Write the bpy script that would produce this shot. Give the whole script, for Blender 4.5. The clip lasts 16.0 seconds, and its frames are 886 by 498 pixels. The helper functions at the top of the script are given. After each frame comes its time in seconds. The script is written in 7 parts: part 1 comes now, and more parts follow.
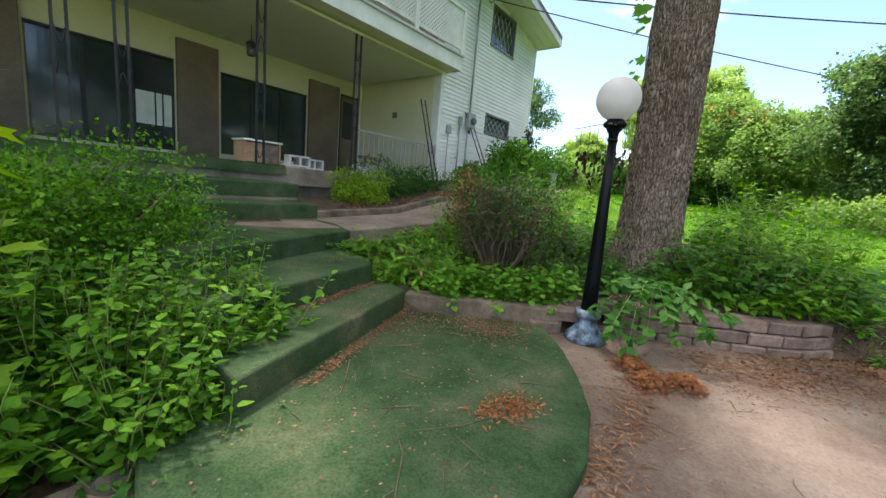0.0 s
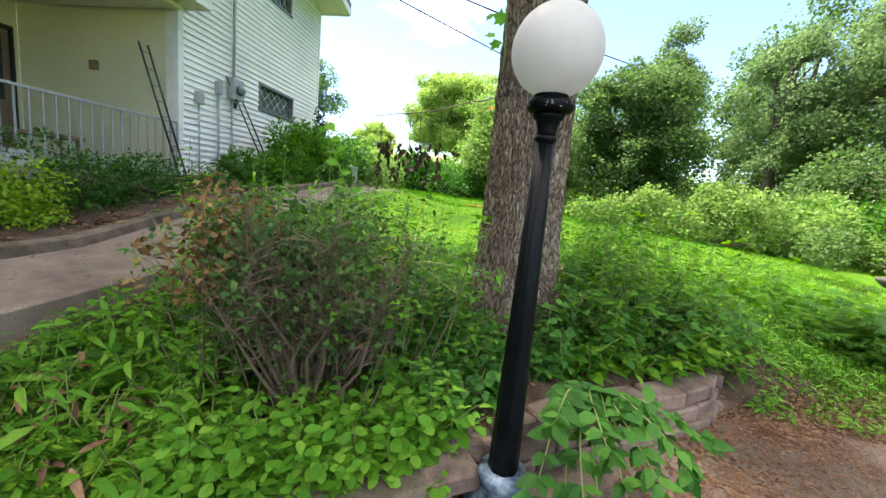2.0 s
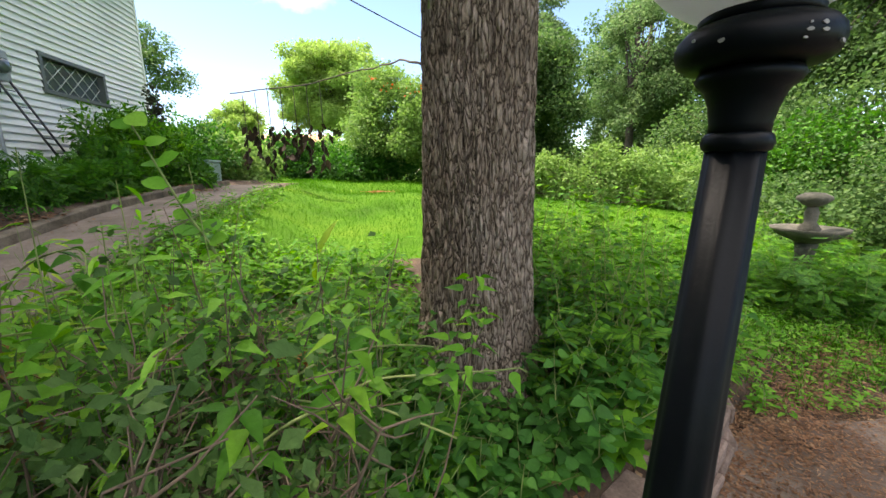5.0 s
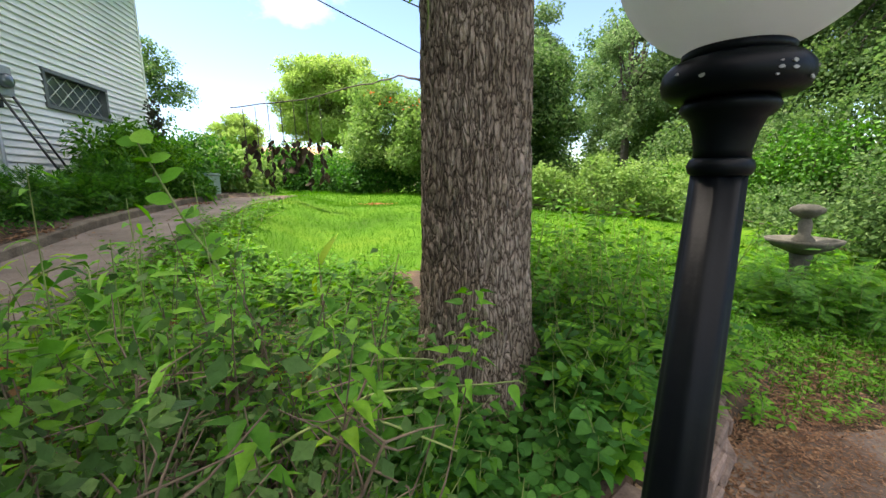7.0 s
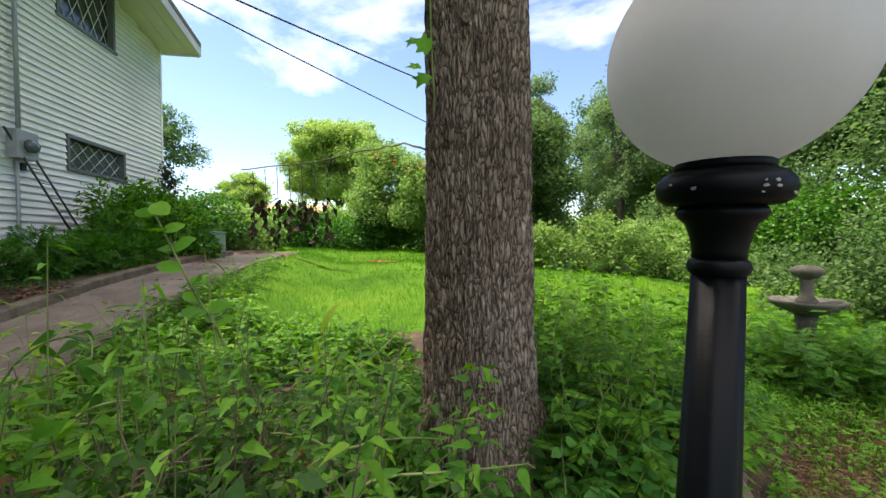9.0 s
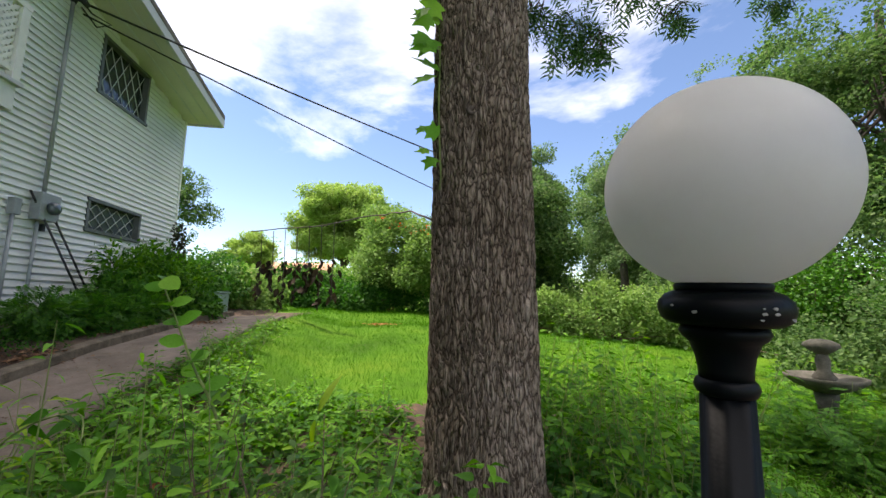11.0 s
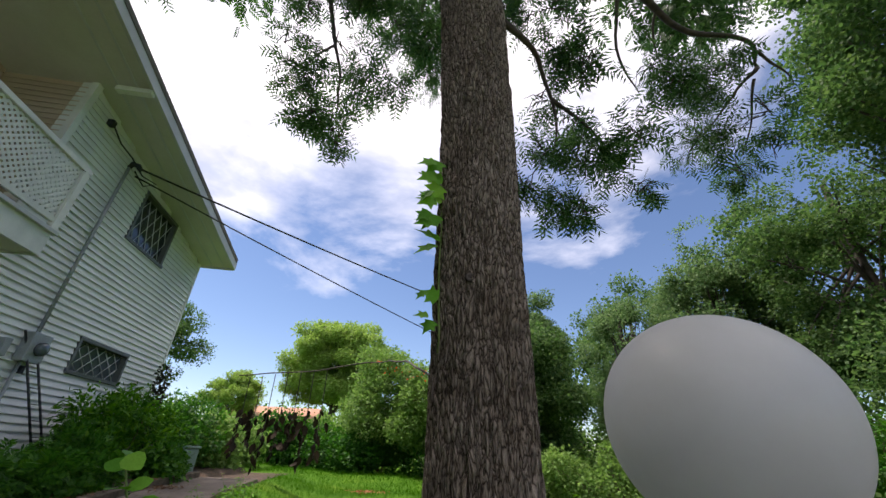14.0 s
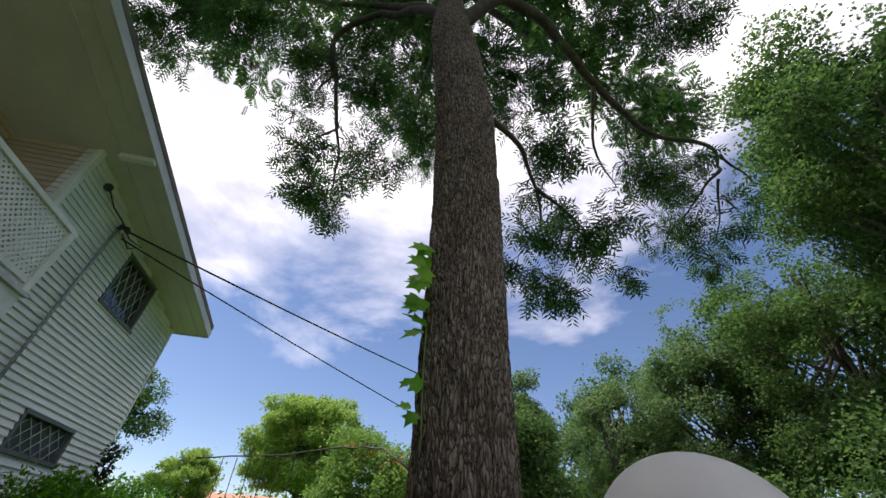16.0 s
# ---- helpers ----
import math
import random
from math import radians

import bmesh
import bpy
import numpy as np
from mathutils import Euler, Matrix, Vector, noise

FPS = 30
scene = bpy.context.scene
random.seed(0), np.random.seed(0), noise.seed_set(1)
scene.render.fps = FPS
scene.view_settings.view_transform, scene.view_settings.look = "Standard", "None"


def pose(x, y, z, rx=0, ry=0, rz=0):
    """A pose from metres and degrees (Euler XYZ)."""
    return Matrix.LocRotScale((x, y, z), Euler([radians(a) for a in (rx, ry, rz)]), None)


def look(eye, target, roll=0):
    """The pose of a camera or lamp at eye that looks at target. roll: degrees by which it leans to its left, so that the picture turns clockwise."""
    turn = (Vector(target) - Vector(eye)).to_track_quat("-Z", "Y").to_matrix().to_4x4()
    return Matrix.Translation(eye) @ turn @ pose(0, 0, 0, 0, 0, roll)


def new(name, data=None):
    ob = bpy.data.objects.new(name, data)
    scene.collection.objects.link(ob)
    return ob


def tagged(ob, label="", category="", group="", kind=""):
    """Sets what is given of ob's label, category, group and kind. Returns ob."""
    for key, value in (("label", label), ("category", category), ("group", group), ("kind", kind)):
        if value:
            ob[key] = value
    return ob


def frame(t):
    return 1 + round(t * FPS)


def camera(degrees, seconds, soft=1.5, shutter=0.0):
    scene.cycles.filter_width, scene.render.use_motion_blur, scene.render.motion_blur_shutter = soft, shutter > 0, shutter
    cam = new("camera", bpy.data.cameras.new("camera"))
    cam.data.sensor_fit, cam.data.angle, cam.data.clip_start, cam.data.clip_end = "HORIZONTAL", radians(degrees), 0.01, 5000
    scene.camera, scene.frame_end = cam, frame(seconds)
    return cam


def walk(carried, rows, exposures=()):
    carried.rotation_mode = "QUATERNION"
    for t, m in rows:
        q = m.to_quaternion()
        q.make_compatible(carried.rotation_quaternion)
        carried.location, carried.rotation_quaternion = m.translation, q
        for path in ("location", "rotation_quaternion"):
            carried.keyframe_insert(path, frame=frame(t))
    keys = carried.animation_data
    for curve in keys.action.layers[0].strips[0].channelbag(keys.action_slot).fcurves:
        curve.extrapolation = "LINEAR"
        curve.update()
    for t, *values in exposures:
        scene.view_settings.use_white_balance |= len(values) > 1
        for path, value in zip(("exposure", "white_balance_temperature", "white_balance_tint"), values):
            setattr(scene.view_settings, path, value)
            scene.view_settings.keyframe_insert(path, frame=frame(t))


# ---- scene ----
cam = camera(98.9, 16.0)
PATH = [
    (0, (1.504, -0.384, 1.181), (0.297, 1.179, 0.865), 5.1),
    (0.5, (1.025, 0.19, 1.197), (0.028, 1.849, 0.694), 7.7),
    (1, (0.651, 0.609, 1.344), (-0.091, 2.382, 0.789), 6.3),
    (1.5, (0.6, 0.977, 1.441), (0.38, 2.943, 1.146), 4.9),
    (2, (0.461, 1.299, 1.425), (0.221, 3.264, 1.14), 5.3),
    (2.5, (0.285, 1.742, 1.471), (0.344, 3.724, 1.212), 0.7),
    (3, (0.274, 2.041, 1.532), (0.385, 4.015, 1.234), -0.1),
    (3.5, (0.281, 2.219, 1.602), (0.437, 4.196, 1.343), 0.2),
    (4, (0.195, 2.316, 1.625), (0.487, 4.265, 1.285), -1.2),
    (4.5, (0.141, 2.336, 1.615), (0.429, 4.276, 1.227), -0.8),
    (5, (0.158, 2.315, 1.622), (0.46, 4.252, 1.229), -0.5),
    (7.5, (0.145, 2.291, 1.639), (0.463, 4.242, 1.332), -0.6),
    (8, (0.142, 2.294, 1.645), (0.464, 4.249, 1.377), -0.6),
    (8.5, (0.145, 2.292, 1.668), (0.467, 4.257, 1.482), -1.8),
    (9, (0.13, 2.278, 1.7), (0.449, 4.252, 1.653), -0.4),
    (11.5, (0.119, 2.253, 1.793), (0.419, 4.203, 2.122), 0.5),
    (12, (0.126, 2.25, 1.807), (0.432, 4.187, 2.202), 0.3),
    (12.5, (0.126, 2.26, 1.829), (0.397, 4.186, 2.294), 0.2),
    (13, (0.134, 2.232, 1.867), (0.438, 4.101, 2.51), 1.1),
    (13.5, (0.127, 2.216, 1.881), (0.401, 4.028, 2.681), 0.8),
    (14, (0.115, 2.205, 1.898), (0.366, 3.942, 2.856), 2.1),
    (14.5, (0.11, 2.194, 1.917), (0.319, 3.872, 2.986), 2.6),
    (15, (0.106, 2.191, 1.937), (0.293, 3.822, 3.079), 3.3),
    (15.5, (0.099, 2.167, 1.943), (0.303, 3.733, 3.17), 3.5),
    (16, (0.084, 2.129, 1.955), (0.358, 3.651, 3.224), 3.4),
]
EXPOSURES = [(0.0, 1.95, 6900, 15), (0.7, 2.38, 7000, 15), (1.5, 2.5, 7000, 16), (2.5, 2.08, 6900, 16), (5.0, 1.95, 7100, 17), (8.0, 1.92, 7000, 17), (9.0, 1.65, 7000, 18), (12.0, 1.24, 7000, 19), (13.2, 0.93, 6800, 20), (16.0, 0.54, 6600, 21)]
walk(cam, [(t, look(eye, target, roll)) for t, eye, target, roll in PATH], EXPOSURES)

# ---------------------------------------------------------------- light
SUN_AZ, SUN_EL = -62.0, 66.0          # degrees: clockwise from +y, above the horizon
world = bpy.data.worlds.new("sky")
scene.world = world
world.use_nodes = True
wt = world.node_tree
wt.nodes.clear()
w_out = wt.nodes.new("ShaderNodeOutputWorld")
w_bg = wt.nodes.new("ShaderNodeBackground")
w_sky = wt.nodes.new("ShaderNodeTexSky")
w_sky.sky_type = "NISHITA"
w_sky.sun_disc = False
w_sky.sun_elevation = radians(SUN_EL)
w_sky.sun_rotation = radians(SUN_AZ)
w_sky.air_density, w_sky.dust_density, w_sky.ozone_density = 0.9, 0.2, 1.0
w_co = wt.nodes.new("ShaderNodeTexCoord")
w_map = wt.nodes.new("ShaderNodeMapping")
w_map.inputs["Scale"].default_value = (1.0, 1.0, 2.2)
w_noise = wt.nodes.new("ShaderNodeTexNoise")
w_noise.inputs["Scale"].default_value = 1.7
w_noise.inputs["Detail"].default_value = 9
w_noise.inputs["Roughness"].default_value = 0.58
w_noise.inputs["Distortion"].default_value = 0.35
w_ramp = wt.nodes.new("ShaderNodeValToRGB")
w_ramp.color_ramp.elements[0].position, w_ramp.color_ramp.elements[1].position = 0.615, 0.82
w_mix = wt.nodes.new("ShaderNodeMixRGB")
w_tone = wt.nodes.new("ShaderNodeValToRGB")       # grey hollows in the clouds
w_tone.color_ramp.elements[0].position, w_tone.color_ramp.elements[0].color = 0.36, (4.4, 4.6, 5.0, 1)
w_tone.color_ramp.elements[1].position, w_tone.color_ramp.elements[1].color = 0.6, (6.9, 7.0, 7.2, 1)
w_fine = wt.nodes.new("ShaderNodeTexNoise")
w_fine.inputs["Scale"].default_value, w_fine.inputs["Detail"].default_value = 5.0, 8
wt.links.new(w_map.outputs["Vector"], w_fine.inputs["Vector"])
wt.links.new(w_fine.outputs["Fac"], w_tone.inputs["Fac"])
wt.links.new(w_tone.outputs["Color"], w_mix.inputs["Color2"])
wt.links.new(w_co.outputs["Generated"], w_map.inputs["Vector"])
wt.links.new(w_map.outputs["Vector"], w_noise.inputs["Vector"])
w_dot = wt.nodes.new("ShaderNodeVectorMath")
w_dot.operation = "DOT_PRODUCT"
w_dot.inputs[1].default_value = (-0.12, -0.1, 1.15)
w_add = wt.nodes.new("ShaderNodeMath")
w_add.operation = "ADD"
wt.links.new(w_co.outputs["Generated"], w_dot.inputs[0])
wt.links.new(w_dot.outputs["Value"], w_add.inputs[0])
wt.links.new(w_noise.outputs["Fac"], w_add.inputs[1])
w_scale = wt.nodes.new("ShaderNodeMath")
w_scale.operation = "MULTIPLY"
w_scale.inputs[1].default_value = 0.64
wt.links.new(w_add.outputs[0], w_scale.inputs[0])
wt.links.new(w_scale.outputs[0], w_ramp.inputs["Fac"])
wt.links.new(w_ramp.outputs["Color"], w_mix.inputs["Fac"])
w_hsv = wt.nodes.new("ShaderNodeHueSaturation")
w_hsv.inputs["Saturation"].default_value, w_hsv.inputs["Value"].default_value = 1.08, 0.66
wt.links.new(w_sky.outputs["Color"], w_hsv.inputs["Color"])
wt.links.new(w_hsv.outputs["Color"], w_mix.inputs["Color1"])
wt.links.new(w_mix.outputs["Color"], w_bg.inputs["Color"])
wt.links.new(w_bg.outputs["Background"], w_out.inputs["Surface"])
w_bg.inputs["Strength"].default_value = 0.15

sun_data = bpy.data.lights.new("sun", "SUN")
sun_data.energy, sun_data.angle, sun_data.color = 3.6, radians(4.0), (1.0, 0.94, 0.84)
sun = new("sun", sun_data)
_a, _e = radians(SUN_AZ), radians(SUN_EL)
SUN_FROM = Vector((math.sin(_a) * math.cos(_e), math.cos(_a) * math.cos(_e), math.sin(_e)))
sun.matrix_world = look(SUN_FROM * 60, (0, 0, 0))

# ---------------------------------------------------------------- materials
def nodes_of(name):
    m = bpy.data.materials.new(name)
    m.use_nodes = True
    t = m.node_tree
    return m, t, t.nodes["Principled BSDF"], t.nodes["Material Output"]


def ramp_node(t, stops):
    r = t.nodes.new("ShaderNodeValToRGB")
    els = r.color_ramp.elements
    while len(els) < len(stops):
        els.new(0.5)
    for el, (p, c) in zip(els, stops):
        el.position, el.color = p, (*c, 1)
    return r


def noise_node(t, scale, detail=4, rough=0.6, stretch=None, distort=0.0):
    n = t.nodes.new("ShaderNodeTexNoise")
    n.inputs["Scale"].default_value = scale
    n.inputs["Detail"].default_value = detail
    n.inputs["Roughness"].default_value = rough
    n.inputs["Distortion"].default_value = distort
    geo = t.nodes.new("ShaderNodeNewGeometry")
    if stretch:
        mp = t.nodes.new("ShaderNodeMapping")
        mp.inputs["Scale"].default_value = stretch
        t.links.new(geo.outputs["Position"], mp.inputs["Vector"])
        t.links.new(mp.outputs["Vector"], n.inputs["Vector"])
    else:
        t.links.new(geo.outputs["Position"], n.inputs["Vector"])
    return n


def surface(name, stops, scale=3.0, rough=0.8, metal=0.0, grain=60.0, grain_amount=0.25, bump=0.3, bump_dist=0.004, stretch=None, spec=0.5, vary=0.0):
    """Two scales of colour, fine relief; vary adds a change from piece to piece."""
    m, t, bsdf, out = nodes_of(name)
    big = noise_node(t, scale, 6, 0.65, stretch)
    ramp = ramp_node(t, stops)
    t.links.new(big.outputs["Fac"], ramp.inputs["Fac"])
    fine = noise_node(t, grain, 3, 0.7, stretch)
    mix = t.nodes.new("ShaderNodeMixRGB")
    mix.blend_type = "OVERLAY"
    mix.inputs["Fac"].default_value = grain_amount
    t.links.new(ramp.outputs["Color"], mix.inputs["Color1"])
    t.links.new(fine.outputs["Fac"], mix.inputs["Color2"])
    col = mix.outputs["Color"]
    if vary:
        info = t.nodes.new("ShaderNodeObjectInfo")
        hsv = t.nodes.new("ShaderNodeHueSaturation")
        rng = t.nodes.new("ShaderNodeMapRange")
        rng.inputs["To Min"].default_value, rng.inputs["To Max"].default_value = 1 - vary, 1 + vary
        t.links.new(info.outputs["Random"], rng.inputs["Value"])
        t.links.new(rng.outputs["Result"], hsv.inputs["Value"])
        t.links.new(col, hsv.inputs["Color"])
        col = hsv.outputs["Color"]
    t.links.new(col, bsdf.inputs["Base Color"])
    bsdf.inputs["Roughness"].default_value = rough
    bsdf.inputs["Metallic"].default_value = metal
    bsdf.inputs["Specular IOR Level"].default_value = spec
    b = t.nodes.new("ShaderNodeBump")
    b.inputs["Strength"].default_value, b.inputs["Distance"].default_value = bump, bump_dist
    t.links.new(fine.outputs["Fac"], b.inputs["Height"])
    t.links.new(b.outputs["Normal"], bsdf.inputs["Normal"])
    return m


def leafy(name, stops, glow=0.45, rough=0.55, patch=1.2):
    """Leaf: colour by leaf and by patch, light passing through the blade."""
    m, t, bsdf, out = nodes_of(name)
    bsdf.inputs["Specular IOR Level"].default_value = 0.28
    geo = t.nodes.new("ShaderNodeNewGeometry")
    n = noise_node(t, patch, 3, 0.6)
    add = t.nodes.new("ShaderNodeMath")
    add.operation = "MULTIPLY_ADD"
    add.inputs[1].default_value = 0.55
    sc = t.nodes.new("ShaderNodeMath")
    sc.operation = "MULTIPLY"
    sc.inputs[1].default_value = 0.45
    t.links.new(n.outputs["Fac"], sc.inputs[0])
    t.links.new(geo.outputs["Random Per Island"], add.inputs[0])
    t.links.new(sc.outputs[0], add.inputs[2])
    ramp = ramp_node(t, stops)
    t.links.new(add.outputs[0], ramp.inputs["Fac"])
    vein = noise_node(t, 85, 3, 0.65)
    spot = t.nodes.new("ShaderNodeMixRGB")
    spot.blend_type = "OVERLAY"
    spot.inputs["Fac"].default_value = 0.45
    t.links.new(ramp.outputs["Color"], spot.inputs["Color1"])
    t.links.new(vein.outputs["Fac"], spot.inputs["Color2"])
    t.links.new(spot.outputs["Color"], bsdf.inputs["Base Color"])
    crease = t.nodes.new("ShaderNodeBump")
    crease.inputs["Strength"].default_value, crease.inputs["Distance"].default_value = 0.5, 0.006
    t.links.new(vein.outputs["Fac"], crease.inputs["Height"])
    t.links.new(crease.outputs["Normal"], bsdf.inputs["Normal"])
    bsdf.inputs["Roughness"].default_value = rough
    bsdf.inputs["Specular IOR Level"].default_value = 0.16
    tr = t.nodes.new("ShaderNodeBsdfTranslucent")
    hsv = t.nodes.new("ShaderNodeHueSaturation")
    hsv.inputs["Value"].default_value = 1.32
    hsv.inputs["Saturation"].default_value = 1.1
    t.links.new(ramp.outputs["Color"], hsv.inputs["Color"])
    t.links.new(hsv.outputs["Color"], tr.inputs["Color"])
    mix = t.nodes.new("ShaderNodeMixShader")
    mix.inputs["Fac"].default_value = glow
    t.links.new(bsdf.outputs["BSDF"], mix.inputs[1])
    t.links.new(tr.outputs["BSDF"], mix.inputs[2])
    t.links.new(mix.outputs["Shader"], out.inputs["Surface"])
    return m


def glassy(name, tint, rough=0.08):
    m, t, bsdf, out = nodes_of(name)
    n = noise_node(t, 2.0, 3)
    ramp = ramp_node(t, [(0.3, tint), (0.7, tuple(c * 1.6 for c in tint))])
    t.links.new(n.outputs["Fac"], ramp.inputs["Fac"])
    t.links.new(ramp.outputs["Color"], bsdf.inputs["Base Color"])
    bsdf.inputs["Roughness"].default_value = rough
    bsdf.inputs["Specular IOR Level"].default_value = 0.8
    return m


M_SIDING = surface("white_siding", [(0.3, (0.66, 0.68, 0.66)), (0.6, (0.78, 0.79, 0.77)), (0.8, (0.82, 0.82, 0.8))], 0.9, 0.55, grain=40, grain_amount=0.12, bump=0.1, vary=0.03)
M_PINK = surface("tan_siding", [(0.3, (0.52, 0.4, 0.3)), (0.7, (0.62, 0.48, 0.37))], 1.2, 0.6, grain=40, grain_amount=0.15, bump=0.1, vary=0.04)
M_WHITE = surface("white_paint", [(0.3, (0.62, 0.63, 0.6)), (0.6, (0.78, 0.78, 0.75))], 2.5, 0.6, grain=70, grain_amount=0.2, bump=0.15)
M_FASCIA = surface("grey_gutter", [(0.3, (0.45, 0.46, 0.47)), (0.7, (0.6, 0.61, 0.62))], 1.5, 0.5, grain=50, grain_amount=0.15, bump=0.1)
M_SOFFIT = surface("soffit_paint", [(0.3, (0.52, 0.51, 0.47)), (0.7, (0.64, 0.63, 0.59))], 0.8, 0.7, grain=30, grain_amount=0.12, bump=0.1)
M_YELLOW = surface("yellow_stucco", [(0.3, (0.56, 0.54, 0.36)), (0.7, (0.67, 0.64, 0.45))], 0.7, 0.85, grain=45, grain_amount=0.25, bump=0.3)
M_CEIL = surface("porch_ceiling_paint", [(0.3, (0.62, 0.64, 0.47)), (0.6, (0.72, 0.73, 0.57)), (0.74, (0.4, 0.3, 0.22))], 0.35, 0.8, grain=30, grain_amount=0.15, bump=0.1)
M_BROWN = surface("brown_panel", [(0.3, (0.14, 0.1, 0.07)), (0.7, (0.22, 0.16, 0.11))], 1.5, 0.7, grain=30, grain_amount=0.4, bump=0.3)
M_DARKGLASS = glassy("dark_window_glass", (0.022, 0.029, 0.032))
M_PALEGLASS = glassy("window_glass", (0.06, 0.075, 0.085), 0.12)
M_IRON = surface("black_iron", [(0.3, (0.012, 0.013, 0.015)), (0.7, (0.04, 0.042, 0.045))], 6, 0.55, 0.2, 80, 0.3, 0.2)
M_LEAD = surface("pale_lattice_bar", [(0.3, (0.5, 0.52, 0.52)), (0.7, (0.66, 0.67, 0.67))], 6, 0.5, 0.0, 80, 0.2, 0.1)
M_CARPET = surface("green_carpet", [(0.28, (0.018, 0.034, 0.015)), (0.45, (0.035, 0.072, 0.03)), (0.56, (0.058, 0.09, 0.044)), (0.66, (0.09, 0.11, 0.06)), (0.8, (0.19, 0.18, 0.125))], 2.2, 0.95, grain=95, grain_amount=0.95, bump=0.8, bump_dist=0.006, spec=0.1)
M_CONC = surface("weathered_concrete", [(0.3, (0.08, 0.07, 0.05)), (0.5, (0.2, 0.17, 0.13)), (0.75, (0.32, 0.28, 0.22))], 2.2, 0.9, grain=90, grain_amount=0.5, bump=0.5, bump_dist=0.005)
M_PATH = surface("pink_concrete", [(0.3, (0.08, 0.06, 0.045)), (0.5, (0.175, 0.137, 0.107)), (0.72, (0.275, 0.222, 0.18))], 1.6, 0.9, grain=80, grain_amount=0.5, bump=0.4)
M_KERB = surface("mossy_kerb", [(0.3, (0.045, 0.04, 0.024)), (0.5, (0.125, 0.1, 0.07)), (0.75, (0.235, 0.195, 0.145))], 4, 0.95, grain=80, grain_amount=0.6, bump=0.6, bump_dist=0.006)
M_DRIVE = surface("dusty_drive", [(0.3, (0.07, 0.046, 0.035)), (0.42, (0.125, 0.09, 0.068)), (0.52, (0.18, 0.14, 0.113)), (0.72, (0.23, 0.19, 0.16))], 0.9, 0.9, grain=55, grain_amount=0.6, bump=0.7, bump_dist=0.01)
M_BLOCK = surface("red_wall_block", [(0.25, (0.07, 0.052, 0.04)), (0.5, (0.17, 0.122, 0.098)), (0.8, (0.29, 0.215, 0.178))], 9, 0.95, grain=70, grain_amount=0.6, bump=0.7, bump_dist=0.008, vary=0.2)
M_STONE = surface("garden_stone", [(0.3, (0.035, 0.038, 0.024)), (0.5, (0.085, 0.082, 0.062)), (0.75, (0.165, 0.15, 0.125))], 6, 0.95, grain=60, grain_amount=0.5, bump=0.6, bump_dist=0.006)
M_SOIL = surface("leafy_soil", [(0.25, (0.022, 0.016, 0.01)), (0.5, (0.06, 0.038, 0.023)), (0.75, (0.125, 0.075, 0.045))], 6, 0.95, grain=40, grain_amount=0.8, bump=1.0, bump_dist=0.02)
M_LAWN = surface("lawn_green", [(0.3, (0.032, 0.090, 0.006)), (0.5, (0.059, 0.154, 0.008)), (0.7, (0.105, 0.195, 0.014))], 0.8, 0.9, grain=60, grain_amount=0.6, bump=1.0, bump_dist=0.02, spec=0.1)
